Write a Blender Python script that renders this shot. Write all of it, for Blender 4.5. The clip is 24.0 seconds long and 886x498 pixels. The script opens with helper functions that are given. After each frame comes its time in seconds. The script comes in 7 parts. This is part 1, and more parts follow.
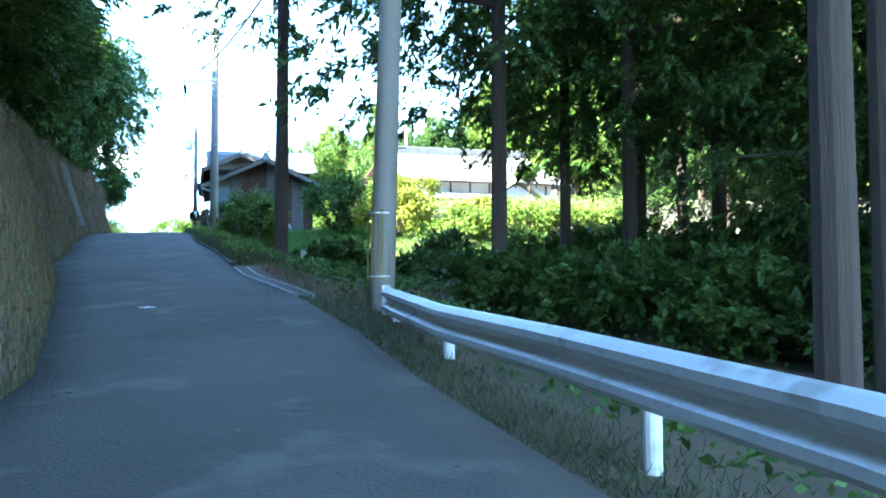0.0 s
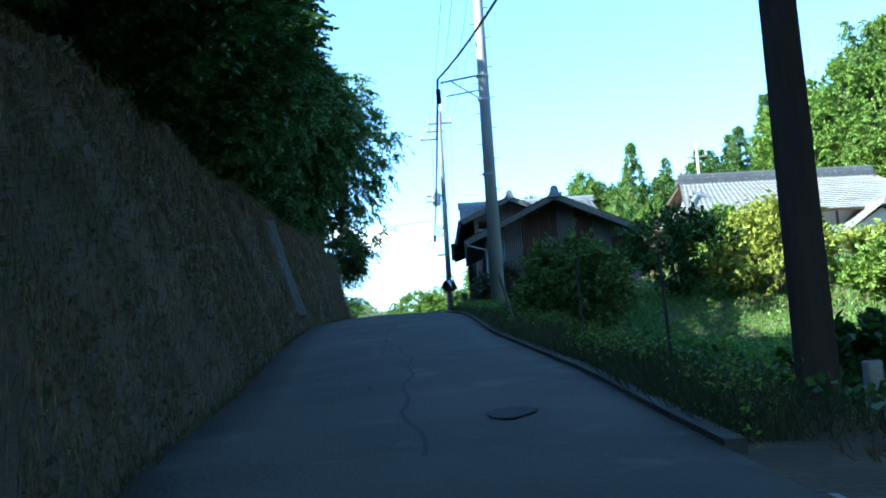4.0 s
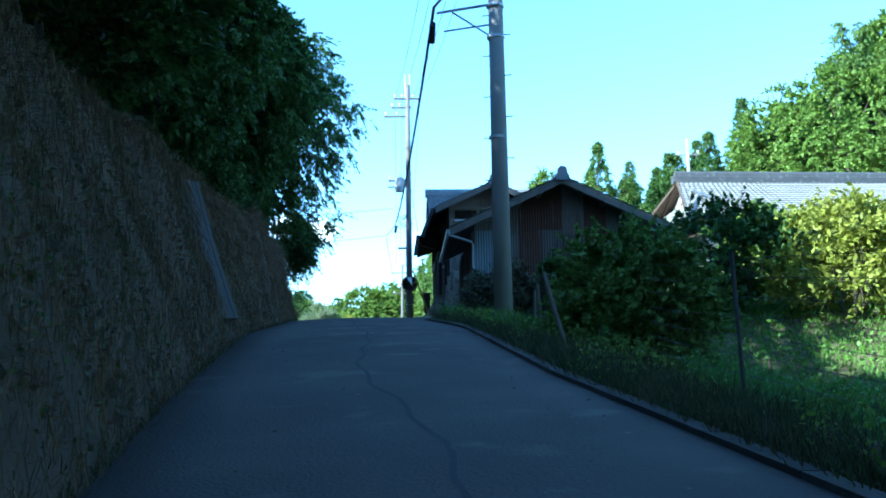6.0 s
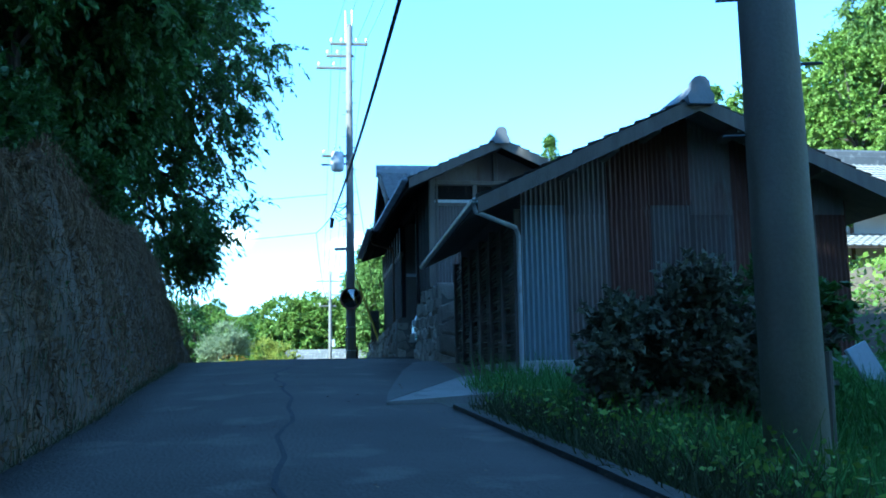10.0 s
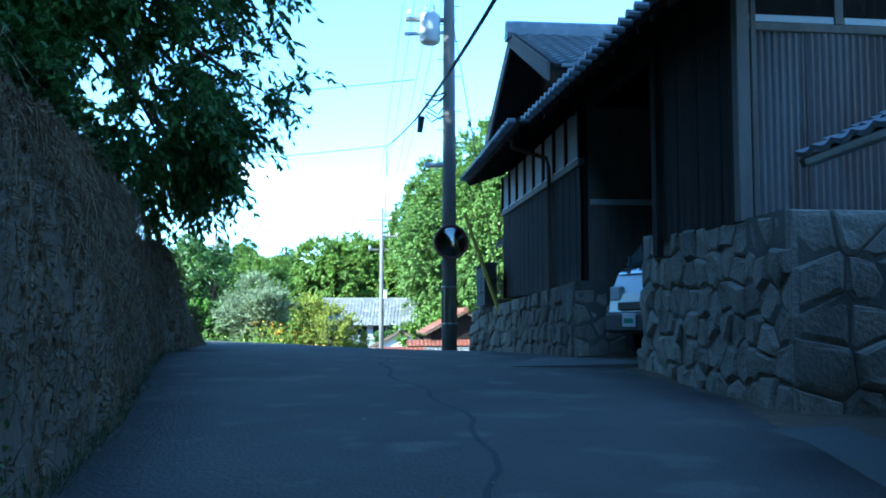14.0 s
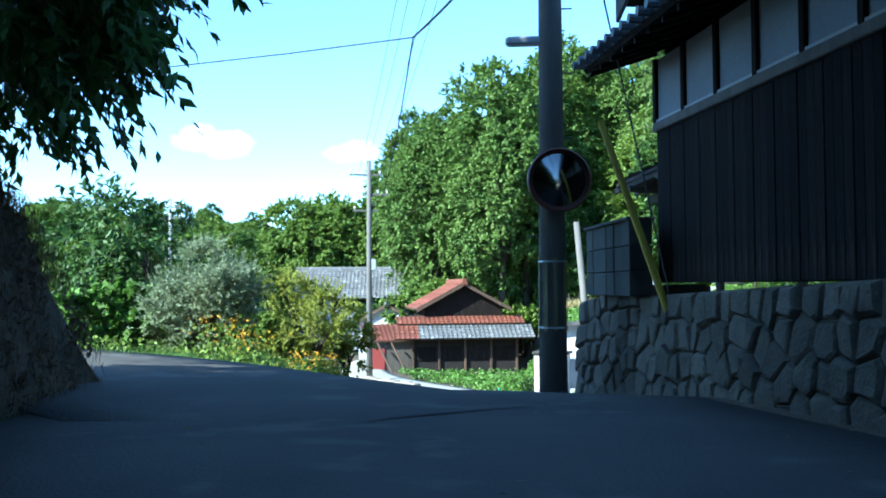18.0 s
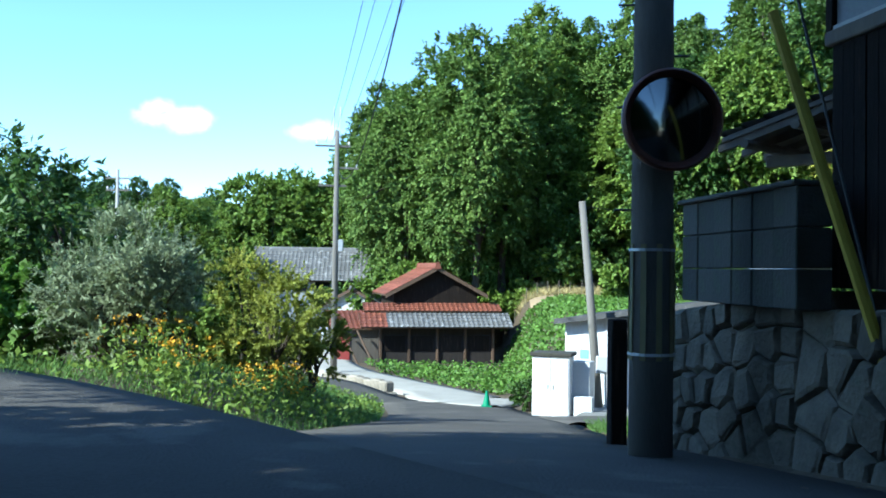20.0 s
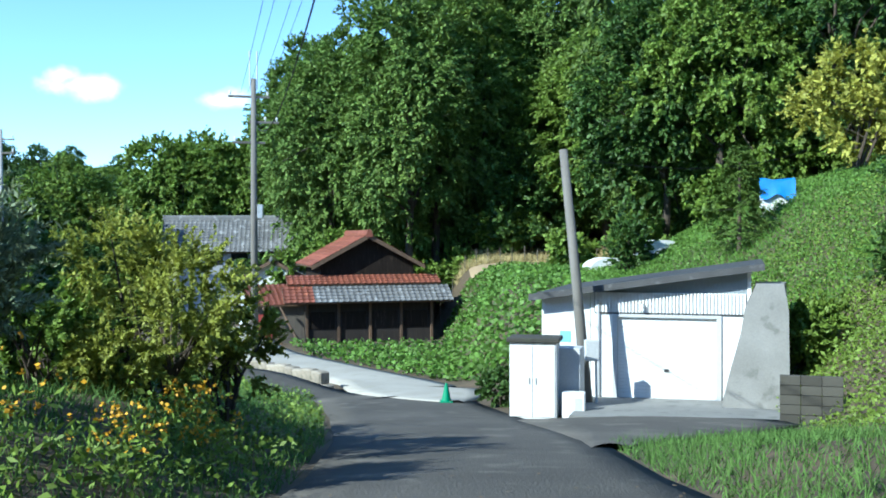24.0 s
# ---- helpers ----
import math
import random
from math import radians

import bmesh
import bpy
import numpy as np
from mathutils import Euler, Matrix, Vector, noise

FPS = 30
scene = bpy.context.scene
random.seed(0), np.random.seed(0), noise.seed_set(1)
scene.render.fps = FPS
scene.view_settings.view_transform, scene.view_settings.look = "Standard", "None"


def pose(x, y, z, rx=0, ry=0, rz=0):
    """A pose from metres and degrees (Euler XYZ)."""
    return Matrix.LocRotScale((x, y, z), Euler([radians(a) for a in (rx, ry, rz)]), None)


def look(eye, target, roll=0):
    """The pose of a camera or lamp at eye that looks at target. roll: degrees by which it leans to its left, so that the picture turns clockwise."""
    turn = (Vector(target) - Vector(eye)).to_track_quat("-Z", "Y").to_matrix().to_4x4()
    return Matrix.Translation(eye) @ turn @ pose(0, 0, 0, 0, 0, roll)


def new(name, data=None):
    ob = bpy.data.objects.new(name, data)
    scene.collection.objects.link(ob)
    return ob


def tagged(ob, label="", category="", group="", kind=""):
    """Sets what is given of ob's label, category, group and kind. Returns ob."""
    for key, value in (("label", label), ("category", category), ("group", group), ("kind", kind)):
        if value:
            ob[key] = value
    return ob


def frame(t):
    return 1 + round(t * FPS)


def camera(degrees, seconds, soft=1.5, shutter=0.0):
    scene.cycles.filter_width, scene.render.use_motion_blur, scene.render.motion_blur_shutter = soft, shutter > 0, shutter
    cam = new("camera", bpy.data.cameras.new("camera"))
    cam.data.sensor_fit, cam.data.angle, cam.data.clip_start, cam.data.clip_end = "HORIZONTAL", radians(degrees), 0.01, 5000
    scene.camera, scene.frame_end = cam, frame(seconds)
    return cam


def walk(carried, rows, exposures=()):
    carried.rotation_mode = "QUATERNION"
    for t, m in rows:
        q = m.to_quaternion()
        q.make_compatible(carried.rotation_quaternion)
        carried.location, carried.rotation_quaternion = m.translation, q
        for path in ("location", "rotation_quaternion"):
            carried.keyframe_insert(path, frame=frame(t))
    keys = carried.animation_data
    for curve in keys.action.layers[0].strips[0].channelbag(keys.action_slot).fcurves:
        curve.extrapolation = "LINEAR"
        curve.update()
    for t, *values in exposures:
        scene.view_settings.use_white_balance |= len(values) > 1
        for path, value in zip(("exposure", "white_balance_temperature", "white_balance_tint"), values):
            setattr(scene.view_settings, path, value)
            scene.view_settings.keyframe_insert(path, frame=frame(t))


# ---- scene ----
cam = camera(49.29, 24.0, soft=1.8)
# seconds, x, y, z, yaw, pitch, roll of the camera carried along the lane
PATH = [
    (0.0, -0.189, -0.009, 1.231, 0.07, 3.59, 0.08),
    (0.5, -0.630, 2.193, 1.373, 2.65, 4.02, 0.53),
    (1.0, -1.160, 4.305, 1.532, 5.03, 4.43, 1.40),
    (1.5, -1.791, 6.432, 1.725, 7.20, 4.76, 2.33),
    (2.0, -2.449, 8.494, 1.929, 9.67, 5.89, 3.01),
    (2.5, -3.227, 10.437, 2.190, 11.97, 6.65, 3.48),
    (3.0, -3.930, 12.305, 2.401, 13.98, 7.28, 4.14),
    (3.5, -4.616, 14.049, 2.608, 14.51, 7.54, 3.69),
    (5.5, -7.355, 20.828, 3.404, 11.62, 7.46, 0.97),
    (6.0, -7.932, 22.559, 3.578, 10.57, 7.33, 0.83),
    (6.5, -8.457, 24.236, 3.742, 9.32, 7.28, 0.58),
    (7.0, -8.968, 25.996, 3.959, 8.23, 7.32, 0.49),
    (7.5, -9.430, 27.654, 4.131, 7.08, 7.43, 0.67),
    (8.0, -9.896, 29.352, 4.332, 6.14, 7.49, 1.08),
    (8.5, -10.394, 31.221, 4.587, 5.46, 7.50, 1.13),
    (9.0, -10.910, 32.969, 4.778, 5.18, 7.48, 1.25),
    (9.5, -11.431, 34.662, 5.006, 5.29, 7.56, 1.25),
    (10.0, -11.877, 36.249, 5.205, 5.75, 7.66, 1.11),
    (10.5, -12.444, 37.864, 5.408, 6.11, 7.77, 0.87),
    (12.5, -14.525, 44.408, 6.017, 7.02, 5.88, 1.36),
    (13.0, -15.085, 46.143, 6.169, 7.16, 5.29, 1.11),
    (13.5, -15.663, 47.730, 6.284, 7.20, 4.77, 0.34),
    (14.0, -16.169, 49.277, 6.391, 7.45, 4.30, 0.03),
    (14.5, -16.614, 50.626, 6.476, 7.70, 3.85, -0.22),
    (15.0, -16.992, 51.729, 6.544, 7.87, 3.44, 0.03),
    (15.5, -17.390, 52.934, 6.619, 7.85, 3.35, -0.02),
    (16.0, -17.785, 54.308, 6.689, 7.74, 3.35, 0.56),
    (16.5, -18.223, 55.694, 6.761, 7.34, 3.18, 0.65),
    (17.0, -18.648, 57.033, 6.813, 6.77, 2.90, 0.75),
    (17.5, -19.004, 58.380, 6.853, 6.17, 2.57, 0.65),
    (19.5, -20.227, 63.473, 7.050, 3.79, 1.52, -0.66),
    (20.0, -20.466, 64.543, 7.057, 3.21, 1.22, -0.77),
    (20.5, -20.670, 65.335, 7.013, 2.17, 0.94, -0.83),
    (21.0, -20.884, 66.083, 6.978, 0.67, 0.66, -0.88),
    (21.5, -21.079, 67.026, 7.050, -0.77, 0.38, -0.87),
    (22.0, -21.145, 67.753, 6.989, -1.83, 0.36, -0.97),
    (22.5, -21.235, 68.428, 7.039, -2.39, 0.09, -0.31),
    (23.0, -21.344, 69.057, 7.050, -2.36, -0.13, 0.16),
    (23.5, -21.463, 69.670, 7.039, -2.00, -0.39, 0.09),
    (24.0, -21.555, 70.199, 7.017, -1.65, -0.66, 0.16),
]
EXPOSURES = [(0.0, 3.95, 5850, -2), (1.0, 3.5, 5850, -2), (2.0, 2.8, 5800, -3), (3.0, 2.4, 5600, -5), (6.0, 2.2, 4850, -10), (10.0, 2.35, 4700, -11), (13.0, 2.45, 4750, -9), (15.0, 2.5, 4850, -8), (16.0, 2.35, 4950, -8), (18.0, 1.85, 5050, -5), (20.0, 1.4, 5300, -3), (24.0, 1.13, 5300, -3)]
walk(cam, [(t, pose(x, y, z, 90 + pitch, roll, yaw)) for t, x, y, z, yaw, pitch, roll in PATH], EXPOSURES)

# ---- sky and sun ----
SUN_EL, SUN_AZ = 34.0, 234.0          # degrees; azimuth clockwise from +y
world = bpy.data.worlds.new("sky")
scene.world = world
world.use_nodes = True
wn = world.node_tree
sky = wn.nodes.new("ShaderNodeTexSky")
sky.sky_type, sky.sun_disc = "NISHITA", False
sky.sun_elevation, sky.sun_rotation = radians(SUN_EL), radians(SUN_AZ)
sky.air_density, sky.dust_density, sky.ozone_density = 0.75, 0.0, 3.0
wn.nodes["Background"].inputs[1].default_value = 0.15
# a few small fair-weather clouds low in the north
tc = wn.nodes.new("ShaderNodeTexCoord")
def wmath(op, a, b=None):
    n = wn.nodes.new("ShaderNodeMath")
    n.operation = op
    for i, v in ((0, a), (1, b)):
        if v is None:
            continue
        if isinstance(v, (int, float)):
            n.inputs[i].default_value = v
        else:
            wn.links.new(v, n.inputs[i])
    return n.outputs[0]
wnoise = wn.nodes.new("ShaderNodeTexNoise")
wnoise.inputs["Scale"].default_value, wnoise.inputs["Detail"].default_value = 26.0, 6.0
wn.links.new(tc.outputs["Generated"], wnoise.inputs["Vector"])
total = None
for cx, cy, cz, wide, tall in ((-0.318, 0.937, 0.1465, 0.046, 0.014), (-0.3345, 0.93, 0.155, 0.02, 0.014), (-0.19, 0.9725, 0.137, 0.034, 0.013), (0.42, 0.88, 0.2, 0.06, 0.016), (-0.75, 0.62, 0.18, 0.07, 0.018)):
    sub = wn.nodes.new("ShaderNodeVectorMath")
    sub.operation = "SUBTRACT"
    wn.links.new(tc.outputs["Generated"], sub.inputs[0])
    sub.inputs[1].default_value = (cx, cy, cz)
    mul = wn.nodes.new("ShaderNodeVectorMath")
    mul.operation = "MULTIPLY"
    wn.links.new(sub.outputs[0], mul.inputs[0])
    mul.inputs[1].default_value = (1 / wide, 1 / wide, 1 / tall)
    ln = wn.nodes.new("ShaderNodeVectorMath")
    ln.operation = "LENGTH"
    wn.links.new(mul.outputs[0], ln.inputs[0])
    puff = wmath("SUBTRACT", 1.0, ln.outputs["Value"])
    puff = wmath("ADD", puff, wmath("MULTIPLY", wmath("SUBTRACT", wnoise.outputs["Fac"], 0.5), 2.2))
    total = puff if total is None else wmath("MAXIMUM", total, puff)
cloud = wn.nodes.new("ShaderNodeMapRange")
cloud.interpolation_type = "SMOOTHSTEP"
cloud.inputs["From Max"].default_value = 0.9
wn.links.new(total, cloud.inputs["Value"])
cmix = wn.nodes.new("ShaderNodeMix")
cmix.data_type = "RGBA"
wn.links.new(wmath("MULTIPLY", cloud.outputs[0], 0.85), cmix.inputs[0])
wn.links.new(sky.outputs[0], cmix.inputs[6])
cmix.inputs[7].default_value = (6.0, 5.9, 5.85, 1)
wn.links.new(cmix.outputs[2], wn.nodes["Background"].inputs[0])
sun_dir = Vector((math.sin(radians(SUN_AZ)) * math.cos(radians(SUN_EL)), math.cos(radians(SUN_AZ)) * math.cos(radians(SUN_EL)), math.sin(radians(SUN_EL))))
sun = new("sun", bpy.data.lights.new("sun", "SUN"))
sun.data.energy, sun.data.angle, sun.data.color = 4.2, radians(0.55), (1.0, 0.93, 0.82)
sun.matrix_world = look(sun_dir * 300, (0, 0, 0))
# ---- materials ----
def mat(name, c1, c2=None, rough=0.8, scale=3.0, fine=40.0, bump=0.25, metal=0.0, c3=None, spread=0.5, island=0.0, obj=0.0, stretch=None, trans=0.0, spec=0.4):
    """Two-scale noise between c1 and c2, stains of c3, fine relief. island and obj: how much each piece varies."""
    m = bpy.data.materials.new(name)
    m.use_nodes = True
    t = m.node_tree
    n, k = t.nodes, t.links
    b = n["Principled BSDF"]
    b.inputs["Roughness"].default_value, b.inputs["Metallic"].default_value = rough, metal
    b.inputs["Specular IOR Level"].default_value = spec
    tc = n.new("ShaderNodeTexCoord")
    src = tc.outputs["Object"]
    if stretch:
        mp = n.new("ShaderNodeMapping")
        mp.inputs["Scale"].default_value = stretch
        k.new(src, mp.inputs[0])
        src = mp.outputs[0]

    def noise_at(s, detail=5.0):
        x = n.new("ShaderNodeTexNoise")
        x.inputs["Scale"].default_value, x.inputs["Detail"].default_value = s, detail
        k.new(src, x.inputs["Vector"])
        return x.outputs["Fac"]

    def mix(f, a, bb, mode="MIX"):
        x = n.new("ShaderNodeMix")
        x.data_type, x.blend_type = "RGBA", mode
        for i, v in ((0, f), (6, a), (7, bb)):
            if isinstance(v, (int, float)):
                x.inputs[i].default_value = v
            elif isinstance(v, tuple):
                x.inputs[i].default_value = (*v, 1)
            else:
                k.new(v, x.inputs[i])
        return x.outputs[2]

    def ramp(f, lo, hi):
        x = n.new("ShaderNodeMapRange")
        x.interpolation_type = "SMOOTHSTEP"
        x.inputs["From Min"].default_value, x.inputs["From Max"].default_value = lo, hi
        k.new(f, x.inputs["Value"])
        return x.outputs["Result"]

    c2 = c2 or tuple(v * 0.7 for v in c1)
    big, small = noise_at(scale), noise_at(fine, 3.0)
    col = mix(ramp(big, 0.5 - spread / 2, 0.5 + spread / 2), c1, c2)
    if c3:
        col = mix(ramp(noise_at(scale * 2.3), 0.56, 0.68), col, c3)
    col = mix(0.35, col, mix(small, tuple(v * 0.55 for v in c1), tuple(min(1, v * 1.4) for v in c1)))
    if island or obj:
        if island:
            g = n.new("ShaderNodeNewGeometry")
            r, amt = g.outputs["Random Per Island"], island
        else:
            g = n.new("ShaderNodeObjectInfo")
            r, amt = g.outputs["Random"], obj
        mr = n.new("ShaderNodeMapRange")
        mr.inputs["To Min"].default_value, mr.inputs["To Max"].default_value = 1 - amt, 1 + amt
        k.new(r, mr.inputs["Value"])
        hsv = n.new("ShaderNodeHueSaturation")
        k.new(mr.outputs[0], hsv.inputs["Value"])
        k.new(col, hsv.inputs["Color"])
        col = hsv.outputs[0]
    k.new(col, b.inputs["Base Color"])
    if bump:
        bp = n.new("ShaderNodeBump")
        bp.inputs["Strength"].default_value, bp.inputs["Distance"].default_value = bump, 0.02
        k.new(small, bp.inputs["Height"])
        k.new(bp.outputs[0], b.inputs["Normal"])
    if trans:
        tr = n.new("ShaderNodeBsdfTranslucent")
        k.new(col, tr.inputs["Color"])
        ms = n.new("ShaderNodeMixShader")
        ms.inputs[0].default_value = trans
        k.new(b.outputs[0], ms.inputs[1])
        k.new(tr.outputs[0], ms.inputs[2])
        k.new(ms.outputs[0], n["Material Output"].inputs[0])
    return m


M = dict(
    asphalt=mat("asphalt", (0.112, 0.103, 0.09), (0.065, 0.061, 0.054), 0.92, 0.55, 34, 1.0, c3=(0.15, 0.138, 0.118), spec=0.2),
    patch=mat("asphalt_patch", (0.045, 0.045, 0.048), rough=0.9, fine=70, bump=0.5),
    concrete=mat("concrete", (0.42, 0.41, 0.38), (0.28, 0.27, 0.25), 0.9, 1.2, 30, 0.3, c3=(0.18, 0.17, 0.15)),
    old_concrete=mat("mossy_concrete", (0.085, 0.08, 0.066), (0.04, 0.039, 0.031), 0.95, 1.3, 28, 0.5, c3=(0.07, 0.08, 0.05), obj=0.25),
    pole=mat("pole_concrete", (0.38, 0.365, 0.335), (0.27, 0.26, 0.24), 0.85, 0.8, 40, 0.2),
    ground=mat("bank_earth", (0.11, 0.082, 0.05), (0.055, 0.045, 0.028), 1.0, 0.9, 14, 1.0, c3=(0.15, 0.105, 0.06)),
    field=mat("vegetable_leaves_ground", (0.12, 0.22, 0.05), (0.08, 0.15, 0.04), 1.0, 1.5, 22, 0.6),
    dry=mat("dry_grass", (0.19, 0.132, 0.07), (0.095, 0.068, 0.037), 0.95, 1.0, 20, 0.3, island=0.35),
    grass=mat("grass", (0.1, 0.19, 0.04), (0.13, 0.22, 0.055), 0.9, 0.8, 14, 0.0, island=0.35, trans=0.25),
    stone=mat("granite_stone", (0.36, 0.315, 0.245), (0.2, 0.178, 0.14), 0.92, 3.2, 22, 1.0, c3=(0.12, 0.12, 0.085), obj=0.22, spec=0.25),
    # granite copy with the shade of the walls by the pole in its colour
    stone_dark=mat("shaded_dark_stone", (0.18, 0.153, 0.115), (0.095, 0.084, 0.065), 0.95, 3.0, 22, 1.0, c3=(0.1, 0.1, 0.07), obj=0.22, spec=0.2),
    stone_rest=mat("granite_infill", (0.26, 0.245, 0.21), (0.16, 0.155, 0.13), 0.9, 1.6, 26, 0.6, c3=(0.09, 0.09, 0.065), island=0.3),
    mortar=mat("earthy_joint", (0.17, 0.155, 0.125), rough=1.0, fine=25, bump=0.5),
    tile=mat("grey_roof_tile", (0.2, 0.205, 0.215), (0.13, 0.135, 0.14), 0.5, 2.0, 30, 0.2, obj=0.2, c3=(0.26, 0.26, 0.25)),
    tile_dark=mat("dark_ridge_tile", (0.075, 0.075, 0.075), (0.05, 0.05, 0.05), 0.6, 2.0, 30, 0.2, c3=(0.14, 0.14, 0.135)),
    tile_far=mat("grey_roof_tile_weathered", (0.18, 0.176, 0.168), (0.1, 0.1, 0.097), 0.55, 1.0, 12, 0.2, c3=(0.36, 0.36, 0.35), island=0.15),
    tile_pale=mat("silver_roof_tile", (0.27, 0.258, 0.235), (0.18, 0.172, 0.16), 0.6, 1.0, 12, 0.2, island=0.12),
    tile_red=mat("red_roof_tile", (0.23, 0.078, 0.047), (0.14, 0.055, 0.036), 0.5, 1.3, 14, 0.2, c3=(0.36, 0.13, 0.07), island=0.2),
    board=mat("charred_board", (0.026, 0.02, 0.016), (0.014, 0.011, 0.009), 0.9, spec=0.12, scale=1.0, fine=20, bump=0.4, c3=(0.06, 0.042, 0.03), stretch=(6, 6, 0.6), obj=0.3),
    board_old=mat("old_board", (0.035, 0.028, 0.023), (0.02, 0.016, 0.014), 0.85, 1.0, 20, 0.4, c3=(0.07, 0.05, 0.035), stretch=(6, 6, 0.6), obj=0.3),
    wood=mat("grey_weathered_wood", (0.17, 0.145, 0.115), (0.1, 0.085, 0.07), 0.85, 1.5, 22, 0.4, stretch=(5, 5, 0.7), obj=0.25),
    brown=mat("brown_wood", (0.12, 0.075, 0.045), (0.07, 0.045, 0.03), 0.8, 1.5, 22, 0.4, stretch=(5, 5, 0.7), obj=0.2),
    plaster=mat("white_plaster", (0.6, 0.6, 0.57), (0.45, 0.45, 0.43), 0.9, 0.9, 30, 0.15),
    plaster_dull=mat("grey_plaster", (0.34, 0.35, 0.36), (0.25, 0.26, 0.27), 0.9, 0.9, 30, 0.15),
    rust=mat("rusty_corrugated_sheet", (0.12, 0.055, 0.035), (0.06, 0.03, 0.022), 0.75, 0.9, 18, 0.25, c3=(0.2, 0.16, 0.13), stretch=(1.5, 1.5, 0.35), obj=0.25),
    zinc=mat("galvanised_corrugated_sheet", (0.3, 0.34, 0.36), (0.23, 0.26, 0.28), 0.55, 0.7, 18, 0.1, 0.35, stretch=(1.5, 1.5, 0.4), obj=0.1),
    mixed=mat("half_rusted_sheet", (0.19, 0.17, 0.15), (0.1, 0.062, 0.045), 0.7, 0.8, 18, 0.2, c3=(0.09, 0.045, 0.03), stretch=(1.5, 1.5, 0.35), obj=0.2),
    white=mat("white_painted_sheet", (0.78, 0.78, 0.76), (0.68, 0.68, 0.66), 0.55, 0.8, 20, 0.05),
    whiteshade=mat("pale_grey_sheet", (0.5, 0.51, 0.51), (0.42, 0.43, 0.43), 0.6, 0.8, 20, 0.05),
    galv=mat("galvanised_steel", (0.55, 0.57, 0.58), (0.4, 0.42, 0.43), 0.45, 1.2, 16, 0.1, 0.55, c3=(0.3, 0.28, 0.24)),
    guard=mat("guardrail_white", (0.78, 0.8, 0.8), (0.66, 0.68, 0.67), 0.4, 1.0, 18, 0.1, 0.0, c3=(0.3, 0.3, 0.24)),
    concrete_dull=mat("stained_grey_concrete", (0.25, 0.245, 0.225), (0.16, 0.155, 0.14), 0.92, 1.1, 26, 0.4, c3=(0.1, 0.1, 0.085)),
    # dark grey concrete, dry, for aprons, chute and cover slabs
    concrete_dark=mat("worn_dark_concrete", (0.11, 0.107, 0.098), (0.07, 0.07, 0.063), 0.92, 0.9, 30, 0.4, c3=(0.08, 0.085, 0.06)),
    pole_old=mat("weathered_pole", (0.2, 0.185, 0.16), (0.12, 0.11, 0.095), 0.9, 1.2, 30, 0.4, stretch=(3, 3, 0.5)),
    steel=mat("dark_steel", (0.1, 0.1, 0.1), rough=0.6, metal=0.6),
    black=mat("black_rubber", (0.012, 0.012, 0.013), rough=0.6, bump=0.0),
    yellow=mat("yellow_plastic", (0.55, 0.42, 0.05), (0.4, 0.33, 0.06), 0.6, 1.0, 12, 0.05),
    yellow_old=mat("faded_yellow_stripe", (0.22, 0.185, 0.08), (0.16, 0.14, 0.075), 0.7, 2.0, 16, 0.1),
    green_pl=mat("green_plastic", (0.02, 0.25, 0.12), rough=0.5, bump=0.0),
    blue=mat("blue_tarpaulin", (0.03, 0.2, 0.6), (0.02, 0.14, 0.45), 0.6, 1.5, 10, 0.2),
    orange=mat("faded_orange_paint", (0.13, 0.045, 0.025), (0.08, 0.03, 0.02), 0.5, 3, 20, 0.1),
    bark=mat("bark", (0.09, 0.07, 0.05), (0.05, 0.04, 0.03), 0.95, 2.0, 14, 0.9, stretch=(4, 4, 0.5)),
    bark_cedar=mat("cedar_bark", (0.085, 0.062, 0.048), (0.05, 0.038, 0.03), 0.95, 2.0, 12, 0.9, stretch=(5, 5, 0.35)),
    leaf_dark=mat("evergreen_leaves", (0.062, 0.12, 0.023), (0.1, 0.175, 0.033), 0.55, 0.5, 6, 0, island=0.45, trans=0.3),
    leaf_dull=mat("dull_hedge_leaves", (0.11, 0.12, 0.07), (0.15, 0.13, 0.085), 0.7, 1.2, 8, 0, island=0.4, trans=0.2),
    # verge weeds and grass, colour darkened to carry the shade of the verges
    weeds=mat("shaded_verge_weeds", (0.055, 0.075, 0.028), (0.09, 0.085, 0.04), 0.9, 0.8, 14, 0.0, island=0.4, trans=0.2),
    leaf_mid=mat("broad_leaves", (0.16, 0.245, 0.034), (0.22, 0.3, 0.05), 0.6, 0.4, 6, 0, island=0.4, trans=0.3),
    leaf_cedar=mat("cedar_needles", (0.12, 0.195, 0.034), (0.185, 0.265, 0.05), 0.7, 0.35, 5, 0, island=0.4, trans=0.2),
    leaf_bamboo=mat("bamboo_leaves", (0.13, 0.2, 0.04), (0.17, 0.24, 0.05), 0.6, 0.5, 6, 0, island=0.35, trans=0.35),
    leaf_yellow=mat("yellow_green_leaves", (0.33, 0.35, 0.055), (0.22, 0.27, 0.045), 0.6, 0.6, 6, 0, island=0.4, trans=0.35),
    leaf_gold=mat("golden_autumn_leaves", (0.45, 0.44, 0.08), (0.34, 0.36, 0.06), 0.6, 0.6, 6, 0, island=0.35, trans=0.35),
    leaf_silver=mat("silvery_leaves", (0.3, 0.35, 0.2), (0.21, 0.27, 0.14), 0.6, 0.8, 8, 0, island=0.4, trans=0.25),
    leaf_bright=mat("bright_ivy_leaves", (0.145, 0.265, 0.038), (0.1, 0.18, 0.033), 0.6, 0.8, 8, 0, island=0.4, trans=0.3),
